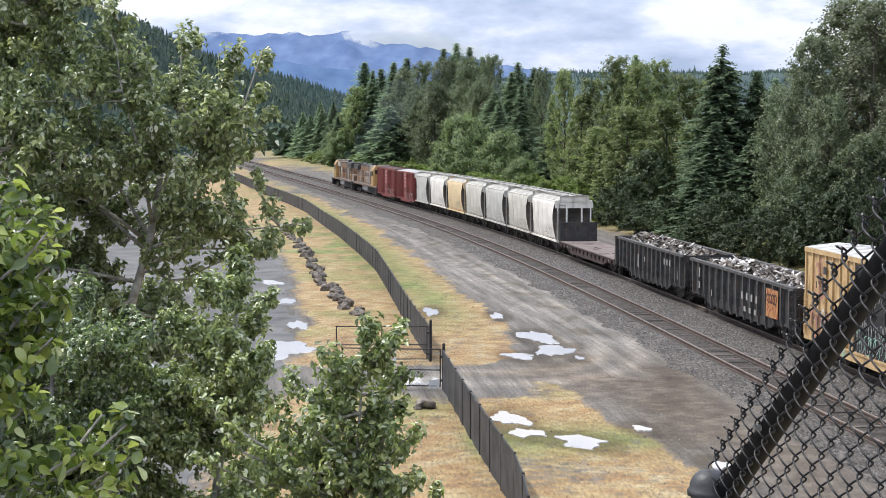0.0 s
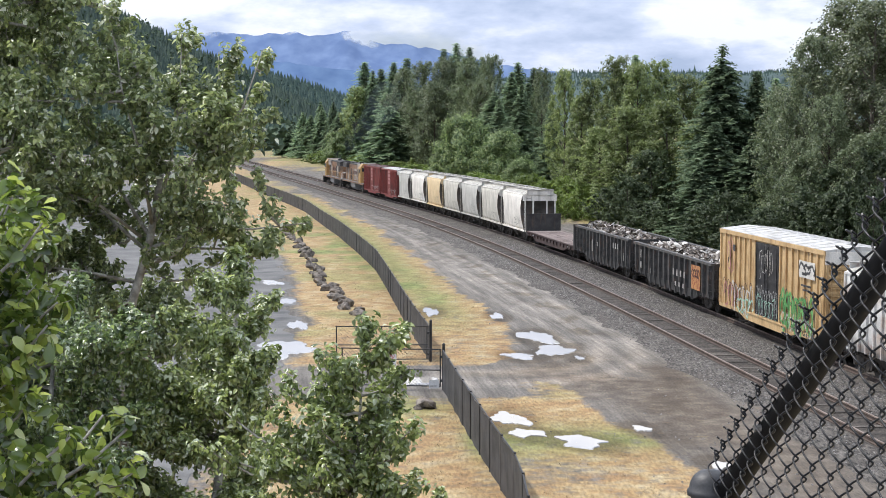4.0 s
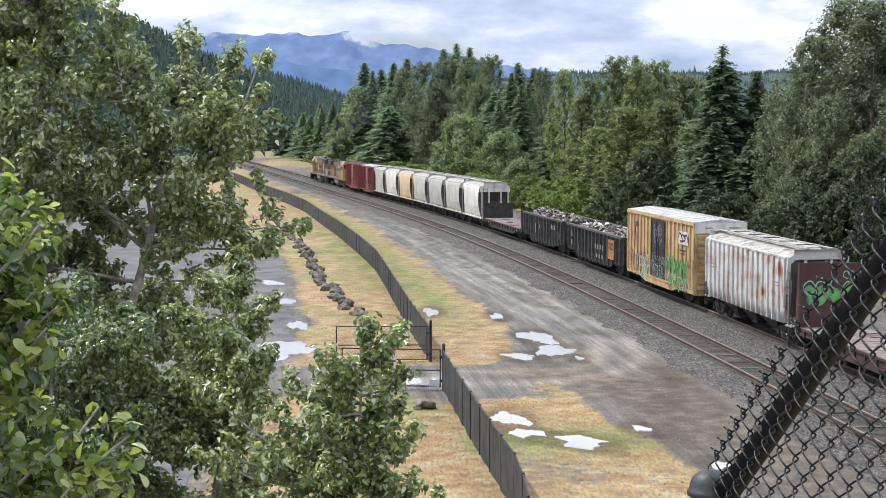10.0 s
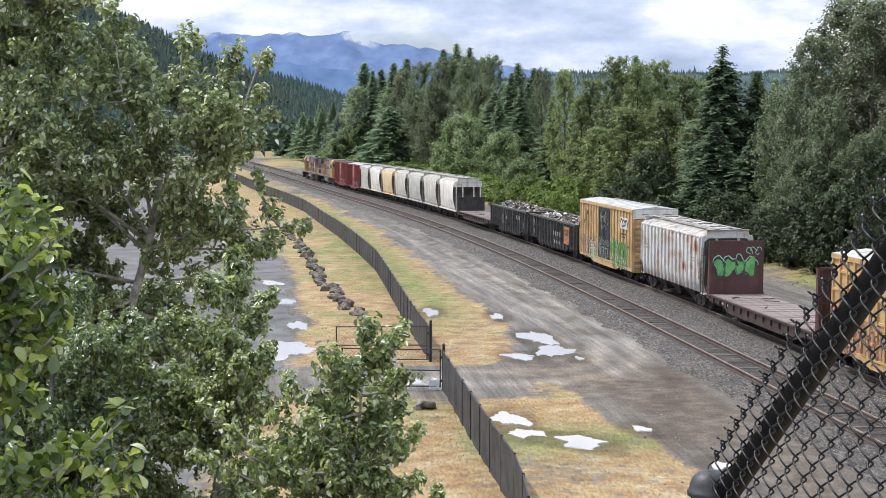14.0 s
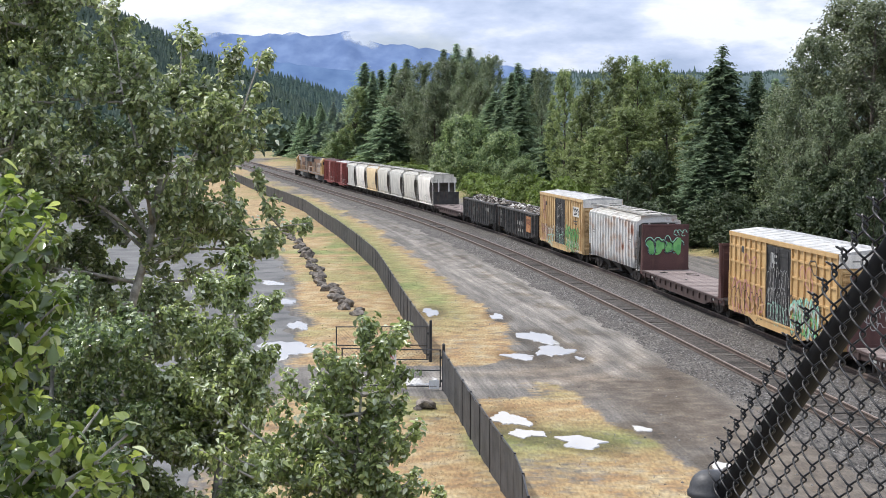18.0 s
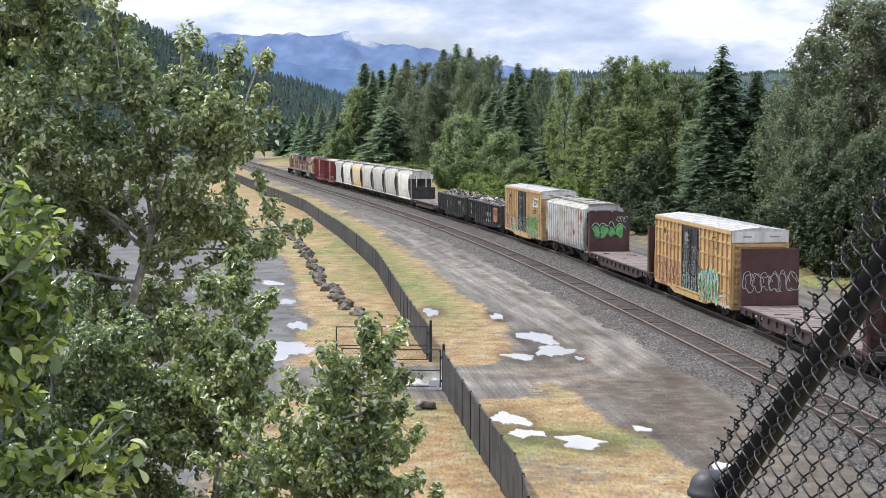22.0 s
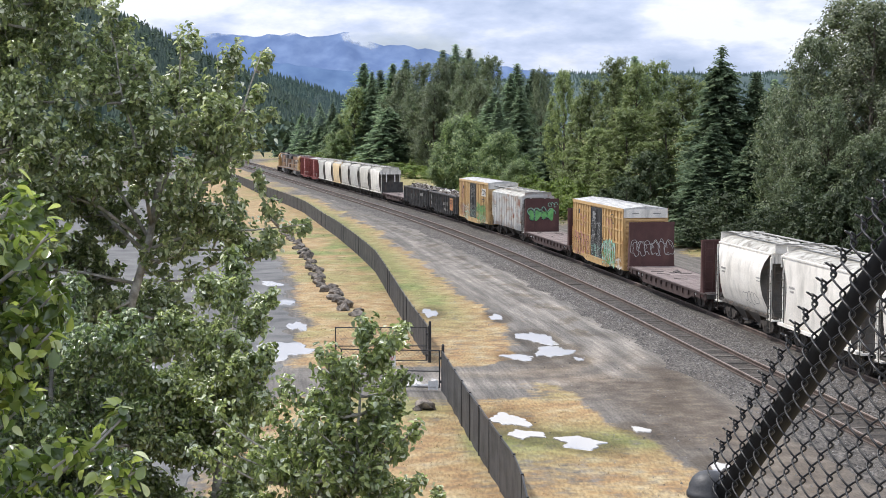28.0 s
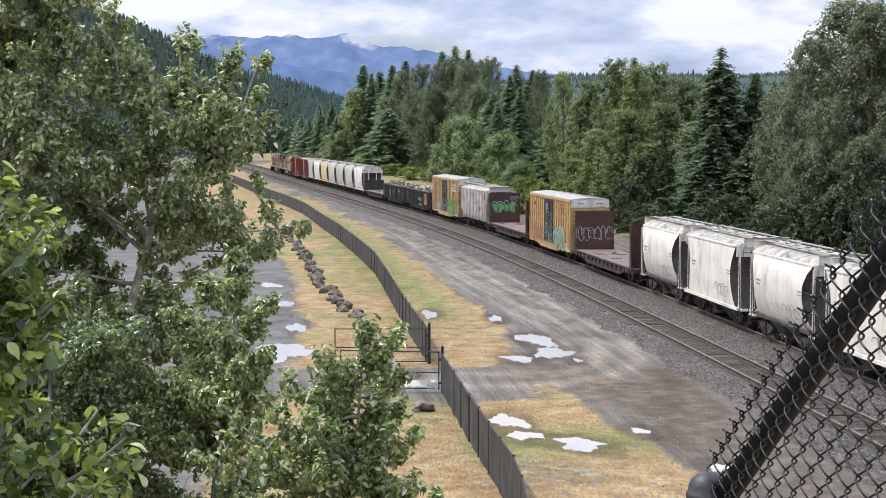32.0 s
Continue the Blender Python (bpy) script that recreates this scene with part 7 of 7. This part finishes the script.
place(C5, 16, 4.6, [(30.6, 150, 15.6, 5.0), (25.4, 143, 10.6, 5.2), (32.6, 158, 15.9, 4.0), (23.2, 138, 6.8, 3.8), (28.3, 140, 9.0, 5.0), (22.4, 131, 4.8, 3.0)], "dense conifer with layered boughs, toned darker for standing near")
place(C1, 18, 3.6, [(12.6, 246, 17.2, 4.8), (16.6, 232, 14.6, 4.2), (9.6, 262, 15.0, 4.6), (13.4, 300, 21.2, 7.0), (10.0, 296, 17.3, 7.6), (17.2, 310, 19.4, 6.5), (8.4, 300, 14.7, 6.2), (-18.3, 400, 25.4, 6.5), (-13.5, 390, 22.7, 6.2), (-28.5, 420, 14.8, 6.0), (-37.1, 470, 16.7, 5.6), (-42.3, 490, 14.5, 6.4), (-32.9, 460, 18.3, 5.4), (-46.9, 510, 10.9, 5.9), (-54.6, 540, 8.9, 6.2), (-5.8, 360, 18.2, 6.6), (2.1, 350, 15.4, 6.5), (33.6, 154, 12.6, 3.2), (-23.6, 430, 19.5, 6.2), (-40.0, 500, 19.0, 5.6), (-48.5, 530, 16.0, 5.8)], "dark green fir tree in the woods")
place(C2, 20, 3.0, [(23.2, 185, 18.9, 4.6), (3.2, 365, 30.4, 7.6), (6.4, 368, 29.6, 7.0), (0.2, 372, 29.4, 7.2), (-8.9, 380, 27.6, 8.2), (17.1, 350, 25.2, 7.4), (20.8, 350, 24.0, 7.0), (-22.0, 430, 28.8, 10.0), (-16.9, 420, 26.4, 9.2), (36.9, 170, 15.6, 4.0), (-26.3, 440, 19.9, 8.6), (-12.4, 385, 26.8, 8.0), (21.2, 186, 18.0, 4.2), (9.4, 366, 27.2, 6.8)], "slim dark fir tree with a pointed top")
place(C3, 13, 4.6, [(-12.5, 360, 15.4, 9.2), (-21.3, 400, 10.2, 6.5), (8.2, 290, 6.0, 3.5), (-26.2, 420, 8.6, 5.9)], "broad dense spruce tree in front of the woods")
place(S1, 3.0, 2.0, [(10.7, 188, 4.4, 2.5), (8.6, 194, 3.6, 2.2), (12.3, 183, 3.8, 2.3), (13.8, 172, 4.6, 2.2), (15.2, 167, 4.0, 2.0), (12.4, 178, 2.8, 1.9), (-5.1, 353, 3.4, 3.2), (16.9, 162, 3.2, 2.0), (6.4, 212, 3.6, 2.4), (7.4, 203, 3.2, 2.2), (4.6, 226, 3.4, 2.4), (-5.6, 310, 2.7, 4.0), (16.0, 200, 2.9, 2.6), (18.0, 190, 2.2, 2.1), (14.5, 205, 2.4, 1.9), (-54.7, 560, 1.6, 2.9), (19.3, 170, 1.6, 1.9), (20.6, 160, 1.6, 1.8), (13.2, 215, 3.1, 1.8), (27.5, 122, 1.6, 1.8), (27.3, 112, 1.6, 1.8), (-1.6, 300, 2.5, 3.3), (-31.7, 420, 4.3, 3.9), (23.2, 150, 1.6, 1.8), (15.6, 186, 2.1, 1.8), (28.2, 106, 1.6, 1.8), (25.9, 135, 1.6, 1.8), (29.6, 104, 1.6, 1.8), (-36.4, 440, 2.9, 3.7), (-20.2, 380, 3.2, 4.2), (-10.6, 340, 2.7, 3.8)], "rounded yellow-green shrub beside the railway")


# ---- far woods, hills and mountains ----
def far_firs(name, spots, seed, label, material):
    """A distant wood: each fir a few ragged tiers."""
    rng = np.random.RandomState(seed)
    verts, faces = [], []
    for x, y, z, h in spots:
        r = h * rng.uniform(0.2, 0.32)
        lean = rng.uniform(-0.03, 0.03, 2) * h
        for tier in range(4):
            zb, zt = z + h * (0.02 + 0.22 * tier), z + h * (0.46 + 0.18 * tier)
            rb = r * (1 - 0.23 * tier)
            a0 = rng.uniform(0, 6.28)
            i = len(verts)
            for q in range(6):
                a = a0 + q * math.tau / 6
                k = rb * rng.uniform(0.7, 1.2)
                verts.append((x + k * math.cos(a), y + k * math.sin(a), zb - rng.uniform(0, 0.08) * h))
            verts.append((x + lean[0], y + lean[1], zt))
            faces += [(i + q, i + (q + 1) % 6, i + 6) for q in range(6)]
    tagged(new(name, raw_mesh(name, verts, faces, material)), label, "far woods", kind="stuff")


def far_crowns(name, spots, seed, label, material):
    """Distant broadleaf crowns: clumps of large leaves."""
    rng = np.random.RandomState(seed)
    cs, sz = [], []
    for x, y, z, h in spots:
        for _ in range(70):
            g = rng.normal(0, 1, 3)
            g *= rng.uniform(0.5, 1) / np.linalg.norm(g)
            cs.append((x + g[0] * h * 0.42, y + g[1] * h * 0.42, z + h * 0.55 + g[2] * h * 0.45))
            sz.append(h * 0.20)
    ob = new(name, quads_mesh(name, np.array(cs), np.array(sz), seed, material, 0.7))
    tagged(ob, label, "far woods", kind="stuff")


def hill_left(x, y):
    """Height of the wooded hill that falls towards the valley floor."""
    top = np.interp(x, [-900, -600, -369, -332, -290, -235, -186, -137, -100, -60], [182, 172, 131, 115, 95, 70, 46, 24, 9, 0])
    across = np.where(y < 1650, np.exp(-((y - 1650) / 430) ** 2), np.exp(-((y - 1650) / 600) ** 2))
    return np.maximum(0, top * across * (1 + 0.05 * fbm(x, y, 21, 0.012)) - 0.5)


def hill_back(x, y):
    """A lower wooded spur behind it."""
    top = np.interp(x, [-700, -400, -276, -203, -149, -112, -60, 40], [110, 100, 86, 66, 50, 34, 15, 0])
    return np.maximum(0, top * np.exp(-((y - 2450) / 420) ** 2) * (1 + 0.06 * fbm(x, y, 23, 0.01)) - 0.5)


def hill_right(x, y):
    ridge = np.interp(x, [-300, 80, 250, 420, 560, 800, 1500], [40, 104, 122, 119, 116, 132, 130])
    return np.maximum(0, ridge * np.exp(-((y - 2900) / 520) ** 2) * (1 + 0.06 * fbm(x, y, 25, 0.01)) - 3)


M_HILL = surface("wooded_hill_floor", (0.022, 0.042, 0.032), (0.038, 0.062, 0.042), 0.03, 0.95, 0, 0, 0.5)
# meadow tone with the haze of distance put into its blue
M_HILLR = surface("hazy_hill_meadow", (0.032, 0.055, 0.060), (0.056, 0.088, 0.080), 0.008, 0.95, 0, 0, 0.05)


def hill(name, fn, x0, x1, y0, y1, n, material, label):
    xs, ys = np.linspace(x0, x1, n), np.linspace(y0, y1, n)
    X, Y = np.meshgrid(xs, ys)
    Z = fn(X, Y) - 0.5
    i = (np.arange(n - 1)[:, None] * n + np.arange(n - 1)[None]).ravel()
    me = raw_mesh(name, np.column_stack([X.ravel(), Y.ravel(), Z.ravel()]), np.column_stack([i, i + 1, i + n + 1, i + n]), material, True)
    tagged(new(name, me), label, "hill", kind="structure")


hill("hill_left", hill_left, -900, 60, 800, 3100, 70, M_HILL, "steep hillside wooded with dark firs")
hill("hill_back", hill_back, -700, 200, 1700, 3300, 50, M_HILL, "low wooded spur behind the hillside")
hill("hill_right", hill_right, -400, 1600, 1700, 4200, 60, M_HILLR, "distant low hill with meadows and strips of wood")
rng = np.random.RandomState(31)


def strew(fn, n, x0, x1, y0, y1, h0, h1, least=6.0, keep=None):
    x, y = rng.uniform(x0, x1, n), rng.uniform(y0, y1, n)
    z = fn(x, y)
    ok = z > least
    if keep is not None:
        ok &= keep(x, y, z)
    return [(a, b, c - 1.5, rng.uniform(h0, h1)) for a, b, c in zip(x[ok], y[ok], z[ok])]


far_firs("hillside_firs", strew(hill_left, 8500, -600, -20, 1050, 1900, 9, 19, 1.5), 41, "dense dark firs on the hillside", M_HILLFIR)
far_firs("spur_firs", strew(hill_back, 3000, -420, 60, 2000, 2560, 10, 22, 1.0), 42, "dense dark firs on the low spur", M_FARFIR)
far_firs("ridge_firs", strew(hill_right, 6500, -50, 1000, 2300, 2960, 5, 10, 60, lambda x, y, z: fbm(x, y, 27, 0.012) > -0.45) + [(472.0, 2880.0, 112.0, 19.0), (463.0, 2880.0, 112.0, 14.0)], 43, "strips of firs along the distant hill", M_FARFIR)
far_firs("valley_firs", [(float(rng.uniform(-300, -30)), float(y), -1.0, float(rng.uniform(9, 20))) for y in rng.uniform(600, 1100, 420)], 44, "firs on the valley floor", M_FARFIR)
M_FARLEAF = leafy("distant_broadleaf", (0.05, 0.085, 0.05), (0.075, 0.115, 0.065), (0.10, 0.145, 0.08), 0.8, 0.0)
far_crowns("valley_trees", [(float(rng.uniform(-260, -55)), float(y), 0.0, float(rng.uniform(10, 17))) for y in rng.uniform(480, 1000, 130)], 45, "grey-green broadleaf trees on the valley floor", M_FARLEAF)
far_crowns("hillside_trees", strew(hill_left, 260, -420, -30, 1000, 1700, 10, 17, 1.5), 46, "paler broadleaf trees among the hillside firs", M_FARLEAF)


def mountain_material(name, c1, c2, z_fade):
    """Far rock and forest, distance haze put into its blue colour and glow, its top lost in drifting cloud."""
    m = bpy.data.materials.new(name)
    m.use_nodes = True
    n, k = m.node_tree.nodes, m.node_tree.links
    b = n["Principled BSDF"]
    b.inputs["Roughness"].default_value = 1.0
    b.inputs["Specular IOR Level"].default_value = 0.0
    tc = n.new("ShaderNodeTexCoord")
    mp = n.new("ShaderNodeMapping")
    mp.inputs["Scale"].default_value = (0.012, 0.006, 0.013)
    k.new(tc.outputs["Object"], mp.inputs[0])
    a = n.new("ShaderNodeTexNoise")
    a.inputs["Scale"].default_value, a.inputs["Detail"].default_value = 1.6, 8
    k.new(mp.outputs[0], a.inputs["Vector"])
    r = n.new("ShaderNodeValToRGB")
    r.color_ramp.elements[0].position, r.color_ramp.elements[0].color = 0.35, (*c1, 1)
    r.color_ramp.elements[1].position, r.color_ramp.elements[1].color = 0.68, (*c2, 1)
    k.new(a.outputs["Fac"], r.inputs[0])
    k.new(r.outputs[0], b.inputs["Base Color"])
    # a faint glow of the same blue lifts it like haze
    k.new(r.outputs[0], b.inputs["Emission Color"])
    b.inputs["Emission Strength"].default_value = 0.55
    sep = n.new("ShaderNodeSeparateXYZ")
    k.new(tc.outputs["Object"], sep.inputs[0])
    w = n.new("ShaderNodeTexNoise")
    w.inputs["Scale"].default_value, w.inputs["Detail"].default_value = 0.9, 5
    k.new(mp.outputs[0], w.inputs["Vector"])
    q = n.new("ShaderNodeMath")
    q.operation = "MULTIPLY_ADD"
    q.inputs[1].default_value = 260.0
    k.new(w.outputs["Fac"], q.inputs[0])
    k.new(sep.outputs[2], q.inputs[2])
    f = n.new("ShaderNodeMapRange")
    f.inputs[1].default_value, f.inputs[2].default_value = z_fade
    k.new(q.outputs[0], f.inputs[0])
    t = n.new("ShaderNodeBsdfTransparent")
    x = n.new("ShaderNodeMixShader")
    k.new(f.outputs[0], x.inputs[0])
    k.new(b.outputs[0], x.inputs[1])
    k.new(t.outputs[0], x.inputs[2])
    k.new(x.outputs[0], n["Material Output"].inputs[0])
    return m


def mountain(name, ridge, y, depth, seed, material, label):
    xs = np.linspace(-2600, 2600, 260)
    top = np.interp(xs, [p[0] for p in ridge], [p[1] for p in ridge])
    top = top * (1 + 0.030 * fbm(xs, xs * 0, seed + 3, 0.02) + 0.018 * fbm(xs, xs * 0, seed + 5, 0.09))
    rows = []
    for j in range(16):
        f = j / 15
        n1 = fbm(xs, np.full_like(xs, f * 600), seed, 0.012)
        rows.append(np.column_stack([xs, y - depth * (1 - f) + 60 * n1 * f, top * f ** 1.25 * (1 + 0.05 * n1) - 2]))
    verts = np.concatenate(rows)
    n = len(xs)
    i = (np.arange(15)[:, None] * n + np.arange(n - 1)[None]).ravel()
    me = raw_mesh(name, verts, np.column_stack([i, i + 1, i + n + 1, i + n]), material, True)
    tagged(new(name, me), label, "mountain", kind="structure")


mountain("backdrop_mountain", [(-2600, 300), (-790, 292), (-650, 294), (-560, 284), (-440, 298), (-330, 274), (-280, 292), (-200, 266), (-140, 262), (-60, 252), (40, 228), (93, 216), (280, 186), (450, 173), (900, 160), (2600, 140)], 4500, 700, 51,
         mountain_material("haze_blue_mountain", (0.085, 0.125, 0.225), (0.125, 0.175, 0.285), (420, 452)), "wooded mountain tinted with haze blue, its top in low cloud")
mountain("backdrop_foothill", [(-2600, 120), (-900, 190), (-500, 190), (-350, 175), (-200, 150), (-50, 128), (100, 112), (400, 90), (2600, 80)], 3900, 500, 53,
         mountain_material("haze_blue_foothill", (0.065, 0.105, 0.195), (0.09, 0.14, 0.235), (900, 901)), "foothill tinted with dark haze blue below the mountain")


# ---- chain-link fence of the bridge, close to the camera ----
def bridge_fence():
    top = tagged(new("bridge_fence"), "black vinyl-coated chain-link fence with a sloping top rail", "fence")
    a = Vector((0.53, 2.80, 9.722))                       # the rail runs down and away
    d = Vector((0.117, -0.75, 0.573)).normalized()
    part("top_rail", rod(B(), a - d * 0.03, a + d * 1.9, 0.0215, 24), M_PIPE, top, "thick black pipe rail", smooth=True)
    side = Vector((d.y, -d.x, 0)).normalized()            # towards the camera's side of the fence
    if side.x > 0:
        side = -side
    down = Vector((0, 0, -1))
    width = 0.043                                         # from picket to picket along the rail
    half = width * d.z                                    # half a turn of a picket: each stands half a turn above the last
    flat = Vector((d.x, d.y, 0))
    swing = flat.length * width * 0.54
    flat.normalize()
    above = half * 3.0
    for i in range(44):
        mid = a + d * (0.004 + width * i)
        length = min(mid.z - 8.62 + above, 1.5)
        n = int(length / half * 8)
        pts = []
        for j in range(n):
            v = j / 8.0                                   # in half turns
            leg = int(v)
            f = v - leg
            tri = (f * 2 - 1) * (1 if leg % 2 else -1)
            tri = math.sin(tri * math.pi / 2)
            b = (1 if leg % 2 else -1) * math.sin(f * math.pi) ** 0.6
            pts.append(mid + flat * (tri * swing) + down * (v * half - above) + side * (0.0285 + 0.0070 * b))
        part("wire_strand", tube(B(), pts, [0.0018] * len(pts), 6), M_WIRE, top, smooth=True)
        # the two wires twisted together above the rail
        k = pts[0] + side * 0.001
        for ph in (0, math.pi):
            tw = [k - down * (0.0026 * q - 0.012) + flat * 0.0036 * math.cos(ph + q * 0.85) + side * 0.0036 * math.sin(ph + q * 0.85) for q in range(8)]
            tw.append(tw[-1] - down * 0.005 + side * (0.006 if ph else 0.009) - flat * (0.008 if ph else -0.006))
            part("wire_barb", tube(B(), tw, [0.0019] * len(tw), 6), M_WIRE, top)
            part("wire_tip", rod(B(), tw[-1], tw[-1] + (tw[-1] - tw[-2]).normalized() * 0.002, 0.0014, 6), M_WIRE_END, top, "bare cut wire end")
    post = part("post", rod(B(), (0.504, 2.83, 8.6), (0.504, 2.83, 9.685), 0.0365, 24), M_PIPE, top, "black pipe post", smooth=True)
    bm = B()
    prof = [(0.0368, 9.630), (0.0368, 9.667), (0.0435, 9.668), (0.0435, 9.677), (0.0405, 9.679), (0.0385, 9.691), (0.0325, 9.703), (0.022, 9.712), (0.008, 9.716)]
    loft(bm, [[(0.504 + r * math.cos(q * math.tau / 24), 2.83 + r * math.sin(q * math.tau / 24), z + 0.045) for q in range(24)] for r, z in prof])
    part("post_cap", bm, M_CAP, post, "domed black cap", smooth=True)
    c = a + d * 0.28 + side * 0.0215
    part("bolt_end", rod(B(), c, c + side * 0.012, 0.006, 10), M_WIRE_END, top, "bright bolt end")


M_PIPE = surface("black_vinyl_pipe", (0.005, 0.005, 0.006), (0.009, 0.009, 0.010), 20, 0.6, 0, 0.0, 200, stain=(0.02, 0.02, 0.02), stain_at=(0.62, 0.8), stain_scale=(20, 20, 20))
M_PIPE.node_tree.nodes["Principled BSDF"].inputs["Specular IOR Level"].default_value = 0.12
M_WIRE = surface("black_vinyl_wire", (0.010, 0.010, 0.011), (0.020, 0.019, 0.019), 40, 0.36, 0, 0.05, 300)
M_WIRE.node_tree.nodes["Principled BSDF"].inputs["Specular IOR Level"].default_value = 0.35
# paler than the pipe: the sky's reflection is put into the base colour
M_CAP = surface("sky_sheen_cap", (0.022, 0.022, 0.024), (0.055, 0.055, 0.057), 15, 0.5, 0, 0.05, 200)
M_WIRE_END = surface("bare_wire", (0.16, 0.155, 0.14), (0.3, 0.285, 0.265), 40, 0.45, 0.6, 0.05, 300)
bridge_fence()

# the bridge that the camera stands on, under and behind it
M_CONC = surface("bridge_concrete", (0.28, 0.27, 0.25), (0.38, 0.37, 0.35), 0.8, 0.9, 0, 0.3, 20, stain=(0.2, 0.19, 0.17), stain_at=(0.5, 0.7))
bm = block(B(), -40, 40, -9.0, 3.2, 8.0, 8.6)
tagged(part("bridge_deck", bm, M_CONC), "grey concrete bridge deck over the yard", "bridge", kind="structure")
for x in (-14, 6.5, 26):
    tagged(part("bridge_pier", block(B(), x - 0.6, x + 0.6, -8, 0, -0.3, 8.0), M_CONC), "square grey concrete bridge pier", "pier", "bridge piers", "structure")

# ---- faint exhaust above the leading locomotive ----
def exhaust():
    m = bpy.data.materials.new("thin_smoke")
    m.use_nodes = True
    n, k = m.node_tree.nodes, m.node_tree.links
    b = n["Principled BSDF"]
    b.inputs["Base Color"].default_value = (0.30, 0.37, 0.45, 1)
    b.inputs["Roughness"].default_value = 1.0
    b.inputs["Specular IOR Level"].default_value = 0.0
    t = n.new("ShaderNodeBsdfTransparent")
    x = n.new("ShaderNodeMixShader")
    x.inputs[0].default_value = 0.974
    k.new(b.outputs[0], x.inputs[1])
    k.new(t.outputs[0], x.inputs[2])
    k.new(x.outputs[0], n["Material Output"].inputs[0])
    top = tagged(new("exhaust_smoke"), "thin grey diesel exhaust drifting over the locomotives", "smoke")
    rng = random.Random(77)
    for i in range(5):
        f = i / 4
        bm = B()
        bmesh.ops.create_icosphere(bm, subdivisions=3, radius=0.7 + 1.9 * f)
        for v in bm.verts:
            v.co *= 1 + 0.3 * noise.noise(v.co * 0.7 + Vector((i * 3, i, 0)))
            v.co.z *= 1.25
        part("puff", bm, m, top, at=pose(-1 - 3.0 * i, 0.5 - 1.6 * i, 5.4 + 2.3 * i), smooth=True)
    TRAIN.append((top, 163.0, 6.0))


exhaust()

# ---- railway pieces last ----
railway("empty railway track with rusty rails on wooden ties", NEAR_SIDE, -62, 90, random.Random(61))
railway("railway track under the train with worn rails", 0.0, -52, 20, random.Random(62))


# ---- what moves ----
def motions():
    times = [i * 1.0 for i in range(33)]
    for thing, mid, reach in TRAIN:
        rows = []
        for t in times:
            s = mid + travelled(t)
            xa, ya, _ = on_track(s - reach)
            xb, yb, _ = on_track(s + reach)
            rows.append((t, pose((xa + xb) / 2, (ya + yb) / 2, RAIL_TOP, 0, 0, math.degrees(math.atan2(yb - ya, xb - xa)))))
        walk(thing, rows)
    # wheels roll with the way covered
    spins, t, last = [(0.0, 0.0)], 0.0, 0.0
    while t < 32.0:
        t = min(t + 0.1667, 32.0)
        spins.append((t, travelled(t) / 0.455))
    for w in WHEELS:
        a = w.location.x
        walk(w, [(t, Matrix.Translation((a, 0, 0.455)) @ Matrix.Rotation(q, 4, "Y")) for t, q in spins])
    # branches rock in the wind
    for limb, root, deg, ph in SWAY:
        rows = []
        for i in range(65):
            t = i * 0.5
            gust = 0.5 + 0.5 * math.sin(t * 0.7 + ph * 0.15) * math.sin(t * 0.23 + 1)
            rows.append((t, Matrix.Translation(root) @ pose(0, 0, 0, deg * gust * math.sin(t * 3.1 + ph), deg * (0.5 + gust) * math.sin(t * 2.3 + ph * 1.7), deg * 0.6 * math.sin(t * 1.9 + ph))))
        walk(limb, rows)


motions()
